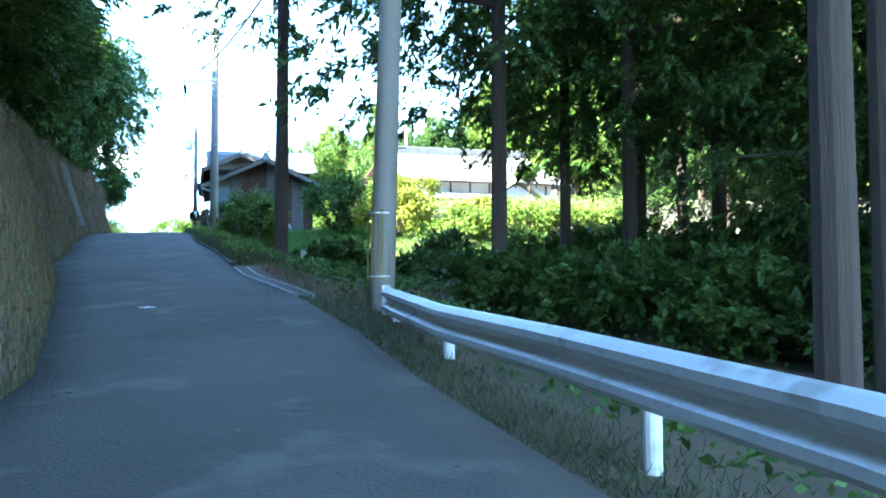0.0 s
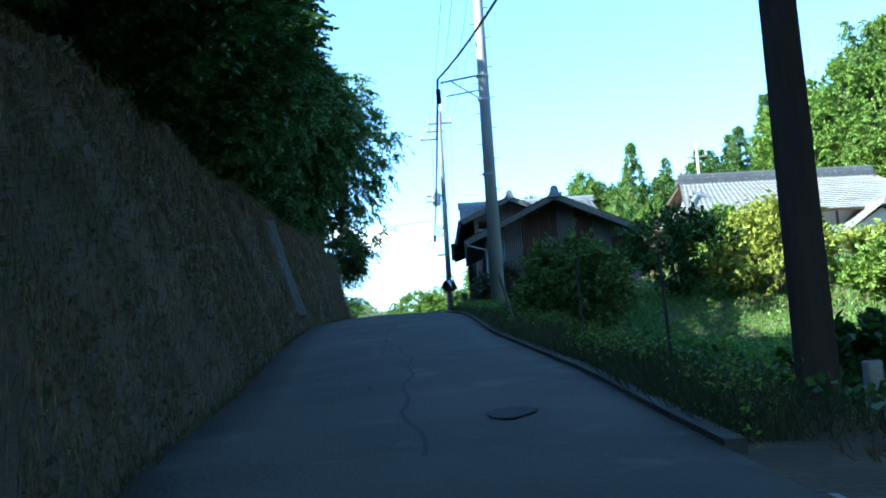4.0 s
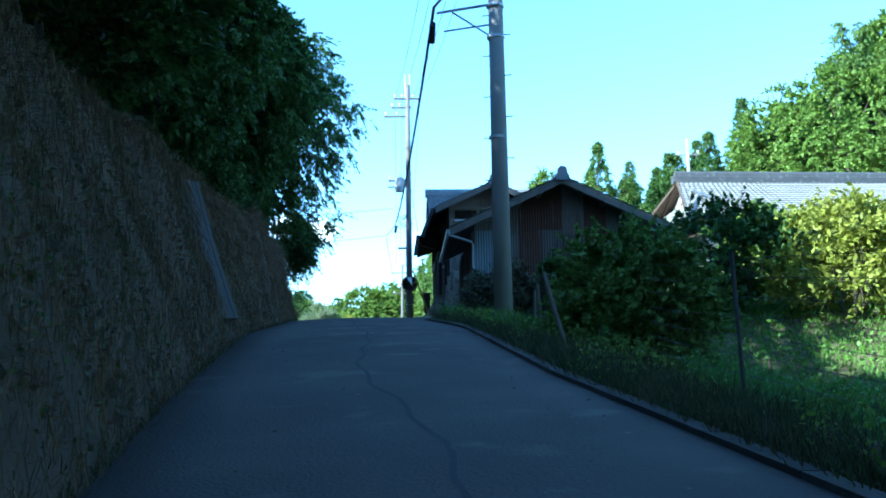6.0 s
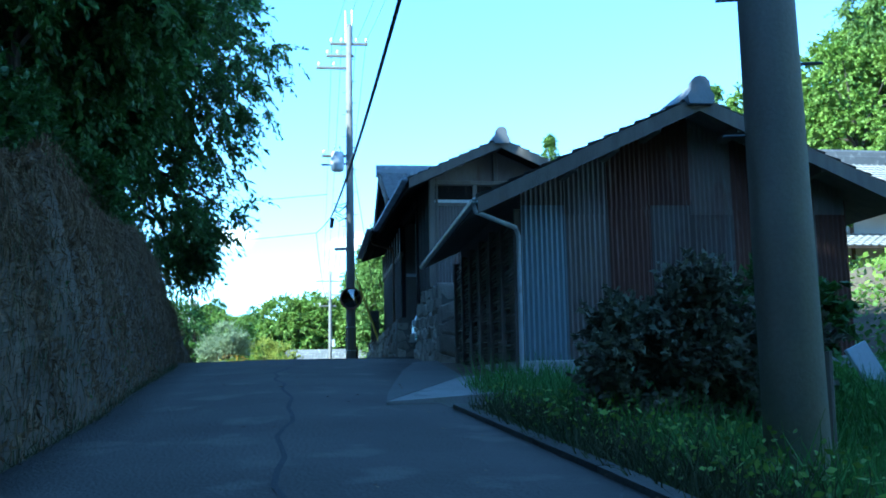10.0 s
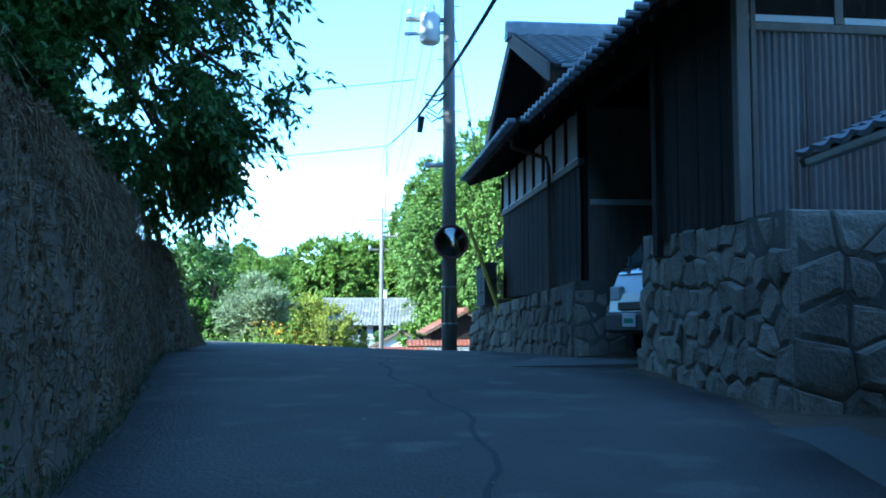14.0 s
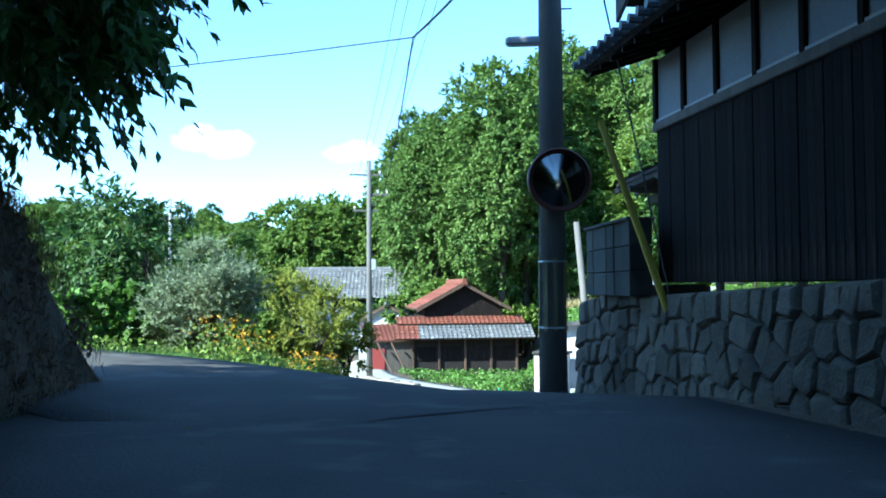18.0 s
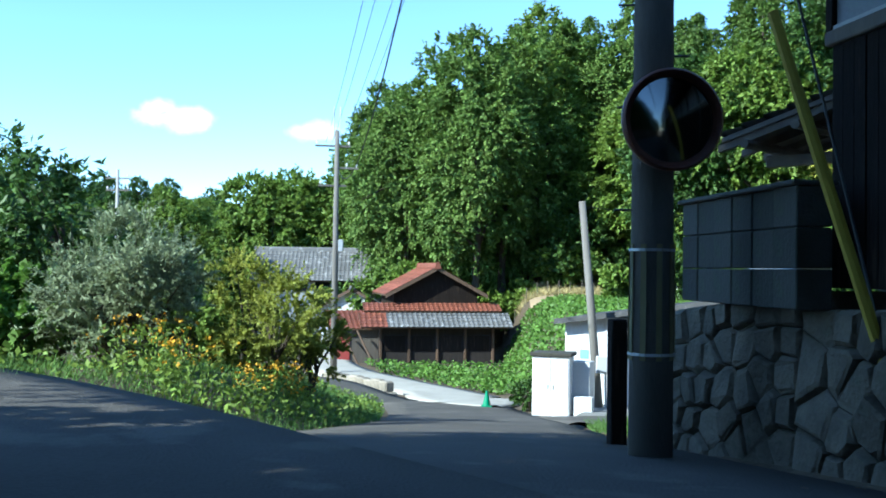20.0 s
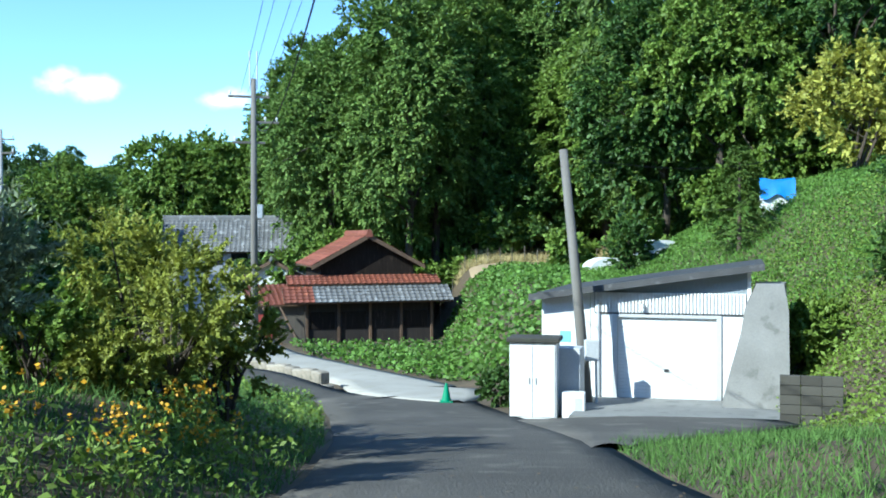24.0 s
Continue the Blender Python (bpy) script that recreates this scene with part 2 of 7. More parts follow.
    flower=mat("orange_yellow_petals", (0.7, 0.4, 0.02), (0.6, 0.3, 0.01), 0.6, 2, 8, 0, island=0.3, trans=0.2),
    car_glass=mat("reflective_car_glass", (0.4, 0.44, 0.46), (0.4, 0.44, 0.46), 0.04, 1, 5, 0, 0.75, spec=0.8),
    car=mat("silver_car_paint", (0.4, 0.42, 0.43), (0.36, 0.38, 0.39), 0.3, 1, 90, 0.0, 0.35),
    red=mat("red_paint", (0.35, 0.06, 0.05), (0.25, 0.05, 0.04), 0.6, 2, 20, 0.1),
    path=mat("pale_concrete_drive", (0.4, 0.375, 0.32), (0.3, 0.28, 0.235), 0.9, 0.8, 24, 0.3, c3=(0.3, 0.28, 0.22)),
    straw=mat("pale_straw_grass", (0.42, 0.34, 0.15), (0.3, 0.26, 0.11), 0.95, 1.0, 20, 0.3, island=0.35),
    pale_blue=mat("pale_blue_paper", (0.25, 0.52, 0.62), rough=0.7, bump=0.0),
    soil=mat("dry_soil", (0.36, 0.27, 0.16), (0.28, 0.21, 0.13), 1.0, 1.0, 16, 0.5),
)


def glass(name, colour, rough=0.02):
    m = bpy.data.materials.new(name)
    m.use_nodes = True
    b = m.node_tree.nodes["Principled BSDF"]
    b.inputs["Base Color"].default_value = (*colour, 1)
    b.inputs["Roughness"].default_value, b.inputs["Specular IOR Level"].default_value = rough, 0.8
    return m


M["glass"] = glass("tinted_glass", (0.02, 0.025, 0.03))
M["mirror"] = mat("mirror_face", (0.2, 0.2, 0.19), (0.1, 0.1, 0.09), 0.1, 1, 5, 0, 1.0)


# ---- mesh helpers ----
class MB:
    """Collects vertices and faces; each method adds one closed form."""

    def __init__(self):
        self.v, self.f = [], []

    def add(self, vs, fs):
        o = len(self.v)
        self.v += [tuple(v) for v in vs]
        self.f += [tuple(i + o for i in f) for f in fs]
        return self

    def hexa(self, p):
        """Eight corners: four below and four above, each going round anticlockwise."""
        return self.add(p, [(3, 2, 1, 0), (4, 5, 6, 7), (0, 1, 5, 4), (1, 2, 6, 5), (2, 3, 7, 6), (3, 0, 4, 7)])

    def box(self, x0, y0, z0, x1, y1, z1, c=0.0):
        if c <= 0:
            return self.hexa([(x0, y0, z0), (x1, y0, z0), (x1, y1, z0), (x0, y1, z0), (x0, y0, z1), (x1, y0, z1), (x1, y1, z1), (x0, y1, z1)])
        rings = []
        for z, i in ((z0, c), (z0 + c, 0), (z1 - c, 0), (z1, c)):
            rings.append([(x0 + c + i, y0 + i, z), (x1 - c - i, y0 + i, z), (x1 - i, y0 + c + i, z), (x1 - i, y1 - c - i, z), (x1 - c - i, y1 - i, z), (x0 + c + i, y1 - i, z), (x0 + i, y1 - c - i, z), (x0 + i, y0 + c + i, z)])
        return self.rings(rings)

    def rings(self, rings, cap=True):
        o, n = len(self.v), len(rings[0])
        for r in rings:
            self.v += [tuple(p) for p in r]
        for a in range(len(rings) - 1):
            for i in range(n):
                j = (i + 1) % n
                self.f.append((o + a * n + i, o + a * n + j, o + (a + 1) * n + j, o + (a + 1) * n + i))
        if cap:
            self.f.append(tuple(o + i for i in reversed(range(n))))
            self.f.append(tuple(o + (len(rings) - 1) * n + i for i in range(n)))
        return self

    def tube(self, pts, radii, n=8, cap=True):
        pts = [Vector(p) for p in pts]
        if isinstance(radii, (int, float)):
            radii = [radii] * len(pts)
        rings = []
        side = None
        for i, p in enumerate(pts):
            d = (pts[min(i + 1, len(pts) - 1)] - pts[max(i - 1, 0)]).normalized()
            if side is None:
                side = d.orthogonal().normalized()
            side = (side - d * side.dot(d)).normalized()
            up = d.cross(side)
            rings.append([p + (side * math.cos(a) + up * math.sin(a)) * radii[i] for a in (2 * math.pi * k / n for k in range(n))])
        return self.rings(rings, cap)

    def prism(self, outline, a, b):
        """A closed outline of (x, z) pulled from y = a to y = b."""
        return self.rings([[(x, a, z) for x, z in outline], [(x, b, z) for x, z in outline]])

    def grid(self, fn, nu, nv):
        o = len(self.v)
        self.v += [tuple(fn(i / nu, j / nv)) for j in range(nv + 1) for i in range(nu + 1)]
        self.f += [(o + j * (nu + 1) + i, o + j * (nu + 1) + i + 1, o + (j + 1) * (nu + 1) + i + 1, o + (j + 1) * (nu + 1) + i) for j in range(nv) for i in range(nu)]
        return self

    def mesh(self, name, material, smooth=False):
        me = bpy.data.meshes.new(name)
        me.from_pydata(self.v, [], self.f)
        me.materials.append(material)
        if smooth:
            me.polygons.foreach_set("use_smooth", [True] * len(me.polygons))
        me.update()
        return me


def mesh_np(name, co, faces, material):
    """A mesh of quads from arrays."""
    me = bpy.data.meshes.new(name)
    me.vertices.add(len(co))
    me.vertices.foreach_set("co", np.asarray(co, dtype=np.float32).ravel())
    me.loops.add(faces.size)
    me.loops.foreach_set("vertex_index", faces.astype(np.int32).ravel())
    me.polygons.add(len(faces))
    me.polygons.foreach_set("loop_start", np.arange(0, faces.size, faces.shape[1], dtype=np.int32))
    me.update(calc_edges=True)
    me.materials.append(material)
    return me


def part(name, mb, material, parent, label="", smooth=False):
    data = mb.mesh(name, material, smooth) if isinstance(mb, MB) else mb
    ob = new(name, data)
    ob.parent = parent
    return tagged(ob, label) if label else ob


def thing(name, m, label, category, group="", kind=""):
    ob = new(name)
    ob.empty_display_size = 0.2
    ob.matrix_world = m
    return tagged(ob, label, category, group, kind)


def solid(name, mb, material, label, category, m=None, group="", kind="", smooth=False):
    ob = new(name, mb.mesh(name, material, smooth) if isinstance(mb, MB) else mb)
    if m:
        ob.matrix_world = m
    return tagged(ob, label, category, group, kind)


def ss(a, b, t):
    u = min(1.0, max(0.0, (t - a) / (b - a)))
    return u * u * (3 - 2 * u)


def lerp_at(table, t):
    if t <= table[0][0]:
        return table[0][1]
    for (a, va), (b, vb) in zip(table, table[1:]):
        if t <= b:
            return va + (vb - va) * (t - a) / (b - a)
    return table[-1][1]
# ---- the lie of the land ----
ROAD_L = [(-16, 1.6), (0, -2.1), (8, -3.6), (16, -6.6), (22, -9.2), (26, -10.4), (32, -12.5), (40, -15.0), (46, -16.4), (57, -19.85), (61, -21.5), (67, -23.8), (70, -24.2), (73, -23.6), (77, -22.9), (80, -22.7), (86, -22.9), (92, -23.5), (99, -24.6)]
ROAD_R = [(-16, 5.6), (0, 1.8), (10.6, -1.1), (14, -2.2), (18.5, -4.05), (26.6, -6.45), (33, -8.7), (41.6, -11.2), (47.4, -13.2), (53, -14.3), (57.5, -14.6), (59, -14.65), (62.4, -15.5), (65, -16.3), (72.4, -18.3), (75, -18.9), (80, -19.0), (86, -18.6), (91, -19.2), (99, -20.4)]
ROAD_Z = [(-16, -1.1), (0, 0.0), (8, 0.66), (16, 1.6), (24, 2.48), (32, 3.43), (40, 4.37), (48, 5.06), (56, 5.53), (62, 5.76), (66, 5.82), (70, 5.75), (74, 5.35), (80, 4.55), (86, 3.7), (92, 2.98), (99, 2.35), (106, 1.9), (116, 1.55), (132, 1.4), (160, 1.6)]
BANK_H = [(-16, 3.4), (10, 3.8), (22, 4.0), (40, 3.2), (48, 2.6), (60, 2.7), (67.0, 2.7), (69.0, 2.2), (70.0, 1.2), (70.6, 0.0)]
LOW_R = [(-16, -2.6), (0, -1.2), (12, 0.5), (20, 1.6), (26, 1.6), (36, 2.2), (43, 3.4), (47, 4.8), (51, 5.1), (60, 5.5)]
LEFT_Z = [(70, 5.75), (76, 5.75), (80, 5.4), (86, 4.7), (92, 3.7), (100, 2.6), (110, 1.7), (130, 1.4)]


def wob(x, y, s=0.12):
    return s * (noise.noise((x * 0.35, y * 0.35, 1.7)) + 0.5 * noise.noise((x * 1.1, y * 1.1, 5.2)))


def hill(x, y):
    """The wooded hills on the far side of the valley and to the east."""
    h = ss(0, 45, (y - 138) + 0.45 * (x + 20)) * (5 + 15 * ss(-35, 30, x))
    h2 = 19.5 * ss(-6, 28, x) * ss(84, 118, y)
    h3 = 16 * ss(130, 260, math.hypot(x + 20, y - 20)) * ss(60, 200, y)
    return max(h, h2, h3)


HOUSE_EDGE = [(58.6, -14.3), (62.4, -15.1), (65, -15.9), (72.4, -17.9), (74.6, -18.5)]
FLOOR_A = [(80, 4.6), (88, 3.4), (92, 2.9), (104, 2.35), (118, 2.2), (124, 3.0), (130, 4.5), (136, 5.2), (150, 6.5)]
FLOOR_B = [(80, 5.0), (88, 3.2), (97, 2.85), (101, 3.4), (106, 4.5), (112, 4.9), (130, 5.4), (150, 7.5)]


def G(x, y):
    """Height of the ground."""
    zr, xl, xr = lerp_at(ROAD_Z, y), lerp_at(ROAD_L, y), lerp_at(ROAD_R, y)
    if xl <= x <= xr:
        return zr - 0.05
    if x < xl:
        d = max(0.0, xl - x - 0.15)
        if y < 70.6:
            h = lerp_at(BANK_H, y)
            lump = (0.42 + 0.3 * ss(41, 48, y)) * (noise.noise((x * 0.5, y * 0.45, 3.1)) + 0.6 * noise.noise((x * 1.6, y * 1.6, 8.0)))
            up = min(d * (2.7 + 1.6 * ss(40, 52, y)) * (1 + 0.3 * lump), max(0.0, h + 0.35 * lump * min(1.0, h)))
            z = zr - 0.05 + up + min(7.0, 0.42 * max(0.0, d - h / 2.7)) * ss(70.6, 62, y)
            return z + lump * 0.5 * ss(0.2, 0.9, d) * ss(70.6, 67, y)
        zl = lerp_at(LEFT_Z, y)
        z = zr - 0.05 + (zl - zr) * ss(0.0, 2.6, d)
        z -= 2.0 * ss(12, 50, d) * ss(78, 100, y)
        return z + wob(x, y, 0.12) * ss(0.3, 1.2, d) + hill(x, y) * ss(20, 80, d)
    d = x - xr
    if y < 61:
        lo = lerp_at(LOW_R, y)
        z = zr - 0.05 + (lo - zr + 0.05) * ss(0.1 + 0.5 * ss(13, 18, y), 4.5, d)
        z += (8.2 - z) * ss(44, 66, y) * ss(5, 12, d)
        z += wob(x, y, 0.14) * ss(0.4, 1.5, d)
        return z + hill(x, y)
    near = zr + 0.22 * ss(0.2, 1.5, d)
    house = near + (8.2 - near) * ss(9, 15, d)
    if y <= 76:
        return house + hill(x, y)
    a, b = lerp_at(FLOOR_A, y), lerp_at(FLOOR_B, y)
    f = a + (b - a) * ss(-20.5, -16.5, x)
    f = zr - 0.05 + (f - zr + 0.05) * ss(0.0, 2.0, d)
    f += (9.2 - f) * ss(-12.8, -3.5, x) * ss(138, 112, y) * ss(94, 102, y)
    f += min(max(0.0, x + 14.2 - (y - 86) * 0.2) * 0.95, max(0.0, 8.6 - f)) * ss(80, 85, y) * ss(102, 95, y)
    f += wob(x, y, 0.12) * ss(1.0, 2.5, d)
    return house + (f - house) * ss(76, 82, y) + hill(x, y)


def axis(spans):
    out = []
    for a, b, step in spans:
        n = max(1, round((b - a) / step))
        out += [a + (b - a) * i / n for i in range(n)]
    return out + [spans[-1][1]]


# the ground sheet: columns follow the edges of the lane
side = axis([(0.0, 0.3, 0.15), (0.3, 3.0, 0.3), (3, 16, 0.9), (16, 50, 2.8), (50, 140, 11), (140, 1000, 90)])
ys = axis([(-400, -60, 60), (-60, -16, 6), (-16, 100, 0.6), (100, 145, 2.0), (145, 240, 7), (240, 1200, 80)])
co = []
for y in ys:
    xl, xr = lerp_at(ROAD_L, y), lerp_at(ROAD_R, y)
    row = [xl - s for s in reversed(side)] + [xl + (xr - xl) * u for u in (0.02, 0.5, 0.98)] + [xr + s for s in side]
    co += [(x, y, G(x, y)) for x in row]
nx, ny = 2 * len(side) + 3, len(ys)
ii, jj = np.meshgrid(np.arange(nx - 1), np.arange(ny - 1))
a0 = (jj * nx + ii).ravel()
ground = solid("ground", mesh_np("ground", np.array(co), np.stack([a0, a0 + 1, a0 + nx + 1, a0 + nx], 1), M["ground"]), None, "grassy earth of the banks, verges and hillside", "ground", kind="structure")
ground.data.polygons.foreach_set("use_smooth", [True] * len(ground.data.polygons))


def strip(name, line, material, label, category, thick=0.06, n=6):
    """A paved strip: rows of left point, right point and the heights at both."""
    mb = MB()
    top = []
    for (lx, ly, lz), (rx, ry, rz) in line:
        row = []
        for i in range(n + 1):
            u = i / n
            row.append((lx + (rx - lx) * u, ly + (ry - ly) * u, lz + (rz - lz) * u + 0.05 * math.sin(math.pi * u)))
        top.append(row)
    for r in top:
        mb.v += r
    for r in top:
        mb.v += [(r[0][0], r[0][1], r[0][2] - thick), (r[-1][0], r[-1][1], r[-1][2] - thick)]
    k, o = n + 1, len(top) * (n + 1)
    for j in range(len(top) - 1):
        for i in range(n):
            mb.f.append((j * k + i, j * k + i + 1, (j + 1) * k + i + 1, (j + 1) * k + i))
        mb.f.append((o + 2 * j, j * k, (j + 1) * k, o + 2 * j + 2))
        mb.f.append((j * k + n, o + 2 * j + 1, o + 2 * j + 3, (j + 1) * k + n))
    return solid(name, mb, material, label, category, kind="structure", smooth=True)


line = []
y = -16.0
while y <= 99.01:
    z = lerp_at(ROAD_Z, y)
    line.append(((lerp_at(ROAD_L, y), y, z), (lerp_at(ROAD_R, y), y, z)))
    y += 1.0
strip("road", line, M["asphalt"], "narrow worn grey asphalt lane over the crest", "road")


def ribbon(name, pts, width, material, label, category, dz=0.0):
    """A strip of even width along (x, y, z) points, smoothed."""
    pts = [Vector(p) for p in pts]
    fine = []
    for i in range(len(pts) - 1):
        p0, p1, p2, p3 = pts[max(i - 1, 0)], pts[i], pts[i + 1], pts[min(i + 2, len(pts) - 1)]
        for s in range(8):
            u = s / 8
            fine.append(0.5 * ((2 * p1) + (p2 - p0) * u + (2 * p0 - 5 * p1 + 4 * p2 - p3) * u * u + (3 * p1 - p0 - 3 * p2 + p3) * u ** 3))
    fine.append(pts[-1])
    rows = []
    for i, p in enumerate(fine):
        d = fine[min(i + 1, len(fine) - 1)] - fine[max(i - 1, 0)]
        s = Vector((d.y, -d.x, 0)).normalized() * width / 2
        rows.append((tuple(p - s + Vector((0, 0, dz))), tuple(p + s + Vector((0, 0, dz)))))
    return strip(name, rows, material, label, category, 0.25)


ribbon("side_road", [(-20.5, 67.5, 5.79), (-22.6, 69.6, 5.8), (-25.2, 72.1, 5.83), (-28.5, 74.6, 5.85), (-33, 77, 5.9), (-42, 79.5, 5.95), (-60, 81, 6.0)], 4.0, M["asphalt"], "side lane bending away along the hill", "road", 0.012)
ribbon("lower_road", [(x, y, lerp_at(ROAD_Z, y) - 0.02 if x > -25 else max(G(x, y - 1.6), G(x, y), G(x, y + 1.6)) + 0.03) for x, y in ((-23.2, 96.2), (-24.6, 97.6), (-27.2, 99.2), (-31, 100.6), (-36, 101.6), (-44, 102.2))], 3.2, M["asphalt"], "lane bending away at the foot of the slope", "road", 0.0)
ribbon("driveway", [(x, y, lerp_at(ROAD_Z, y) + 0.03 if y < 99 else max(G(x - 1.2, y), G(x, y), G(x + 1.2, y)) + 0.1) for x, y in ((-21.6, 100), (-22.7, 103), (-25.2, 108.5), (-28.4, 114.5), (-30.6, 122), (-31.5, 131))], 2.8, M["path"], "pale concrete drive curving up to the farmhouse", "driveway", 0.03)

# the mouth of the drive fans out towards the lane
row = []
for xl, xr, y in ((-20.7, -20.3, 95.4), (-21.7, -20.0, 96.3), (-22.7, -19.6, 97.6), (-23.5, -19.5, 99.0), (-23.9, -20.3, 100.6), (-24.1, -21.2, 102.4)):
    z = lerp_at(ROAD_Z, y) + 0.05
    row.append(((xl, y, max(z, G(xl, y) + 0.05) + 0.1 * ss(98, 101, y)), (xr, y, max(z, G(xr, y) + 0.04))))
strip("drive_mouth", row, M["path"], "pale worn concrete where the drive meets the lane", "driveway")

# the asphalt in front of the garage widens to its ramp
row = []
for y, w in ((84.0, 0.2), (85.5, 1.2), (87.0, 3.2), (88.3, 4.6), (89.6, 4.9), (90.4, 4.0)):
    xr, z = lerp_at(ROAD_R, y), lerp_at(ROAD_Z, y)
    row.append(((xr - 0.3, y, z + 0.012), (xr + w, y, max(z, G(xr + w, y)) + 0.03)))
strip("forecourt", row, M["asphalt"], "worn asphalt forecourt before the garage", "road")
# an old tar patch and the centre seam of the lane
mb = MB()
mb.v = [(-6.78 + 0.2 * math.cos(a) * (1 + 0.2 * math.sin(3 * a)), 23.7 + 0.3 * math.sin(a) * (1 + 0.15 * math.cos(5 * a)), lerp_at(ROAD_Z, 23.7 + 0.3 * math.sin(a)) + 0.056) for a in [i * math.pi / 9 for i in range(18)]]
mb.f = [tuple(range(18))]
solid("tar_patch", mb, M["patch"], "dark tar patch on the lane", "patch", kind="structure")
mb = MB()
rows = []
y = 22.0
while y < 64:
    u = 0.52 + 0.03 * math.sin(y * 0.7) + 0.012 * math.sin(y * 3.1)
    x = lerp_at(ROAD_L, y) * (1 - u) + lerp_at(ROAD_R, y) * u
    z = lerp_at(ROAD_Z, y) + 0.05 * math.sin(math.pi * u) + 0.004
    rows.append([(x - 0.022, y, z), (x + 0.022, y, z)])
    y += 0.5
for i, r in enumerate(rows):
    mb.v += r
    if i:
        mb.f.append((2 * i - 2, 2 * i - 1, 2 * i + 1, 2 * i))
solid("road_seam", mb, M["patch"], "dark sealed seam along the middle of the lane", "seam", kind="structure")
mb = MB()
for r, n_, dx in ((0.05, 9, 0.0), (0.03, 7, 0.09), (0.025, 7, -0.08)):
    o = len(mb.v)
    mb.v += [(-4.1 + dx + r * math.cos(a) * (1 + 0.4 * math.sin(3 * a)), 12.7 + 2.2 * r * math.sin(a), lerp_at(ROAD_Z, 12.7 + 2.2 * r * math.sin(a)) + 0.055) for a in [i * 2 * math.pi / n_ for i in range(n_)]]
    mb.f.append(tuple(range(o, o + n_)))
solid("paint_splash", mb, M["white"], "small white paint splash on the lane", "paint", kind="structure")
# ---- building helpers ----
def tiled(A, B, C, D, du=0.29, dv=0.26, amp=0.035, lift=0.0):
    """A pantiled roof plane: A to B along the eave, D to C along the ridge."""
    A, B, C, D = (Vector(p) for p in (A, B, C, D))
    n = (B - A).cross(D - A).normalized()
    nt = max(2, round((B - A).length / du))
    nc = max(2, round((D - A).length / dv))
    seg = 5
    mb = MB()
    for j in range(nc):
        rows = []
        for v, h in ((j / nc, 0.04), ((j + 1) / nc, 0.004)):
            row = []
            for i in range(nt * seg + 1):
                u, ph = i / (nt * seg), (i % seg) / seg
                w = amp * (math.cos(2 * math.pi * ph) * 0.5 + 0.5) ** 2
                row.append((A * (1 - u) + B * u) * (1 - v) + (D * (1 - u) + C * u) * v + n * (w + h + lift))
            rows.append(row)
        o = len(mb.v)
        k = nt * seg + 1
        low = [p - n * 0.045 for p in rows[0]]
        mb.v += [tuple(p) for p in low + rows[0] + rows[1]]
        for i in range(k - 1):
            mb.f += [(o + i, o + i + 1, o + k + i + 1, o + k + i), (o + k + i, o + k + i + 1, o + 2 * k + i + 1, o + 2 * k + i)]
    return mb


def slab(A, B, C, D, t):
    """A flat board under a roof plane, t thick, its upper face on the plane."""
    A, B, C, D = (Vector(p) for p in (A, B, C, D))
    n = (B - A).cross(D - A).normalized() * t
    return MB().hexa([A - n, B - n, C - n, D - n, A, B, C, D])


def ridge(mb, p, q, r=0.11, h=0.2):
    """A stacked ridge with a round cap and an upturned end tile at each end."""
    p, q = Vector(p), Vector(q)
    d = (q - p).normalized()
    s = Vector((d.y, -d.x, 0)).normalized()
    up = Vector((0, 0, 1))
    prof = [(-r * 1.3, -0.12), (r * 1.3, -0.12), (r * 1.1, h * 0.55), (r, h * 0.6), (r * 0.75, h), (0, h * 1.25), (-r * 0.75, h), (-r, h * 0.6), (-r * 1.1, h * 0.55)]
    mb.rings([[e + s * x + up * z for x, z in prof] for e in (p, q)])
    for e, sg in ((p, -1), (q, 1)):
        cap = [(-0.22, -0.14), (0.22, -0.14), (0.25, 0.0), (0.18, 0.1), (0.17, 0.24), (0.1, 0.32), (0, 0.35), (-0.1, 0.32), (-0.17, 0.24), (-0.18, 0.1), (-0.25, 0.0)]
        mb.rings([[e + d * sg * o + s * x * 0.8 + up * z * 0.85 for x, z in (cap if sg > 0 else cap)] for o in ((0.0, 0.13) if sg > 0 else (0.13, 0.0))])
    return mb


def corrugated(w, h0, h1, pitch=0.076, amp=0.016, t=0.0):
    """A corrugated sheet standing in x, from z = 0 to h0 at its left and h1 at its right edge."""
    mb = MB()
    n = max(4, int(w / pitch * 4))
    for i in range(n + 1):
        x = w * i / n
        y = amp * math.sin(2 * math.pi * x / pitch)
        z = h0 + (h1 - h0) * i / n
        mb.v += [(x, y, 0), (x, y, z), (x, y + 0.006, 0), (x, y + 0.006, z)]
    for i in range(n):
        a, b = 4 * i, 4 * i + 4
        mb.f += [(a, b, b + 1, a + 1), (b + 2, a + 2, a + 3, b + 3), (a + 1, b + 1, b + 3, a + 3), (b, a, a + 2, b + 2)]
    return mb


def put(mb, x=0, y=0, z=0, rz=0):
    """Moves what mb holds."""
    m = pose(x, y, z, 0, 0, rz)
    mb.v = [tuple(m @ Vector(v)) for v in mb.v]
    return mb


def eave_tiles(thing_ob, A, B, material, step=0.29, r=0.055, keep=300):
    """Round end tiles along an eave, each a piece of its own on one mesh."""
    A, B = Vector(A), Vector(B)
    d = (B - A).normalized()
    out = Vector((d.y, -d.x, 0))
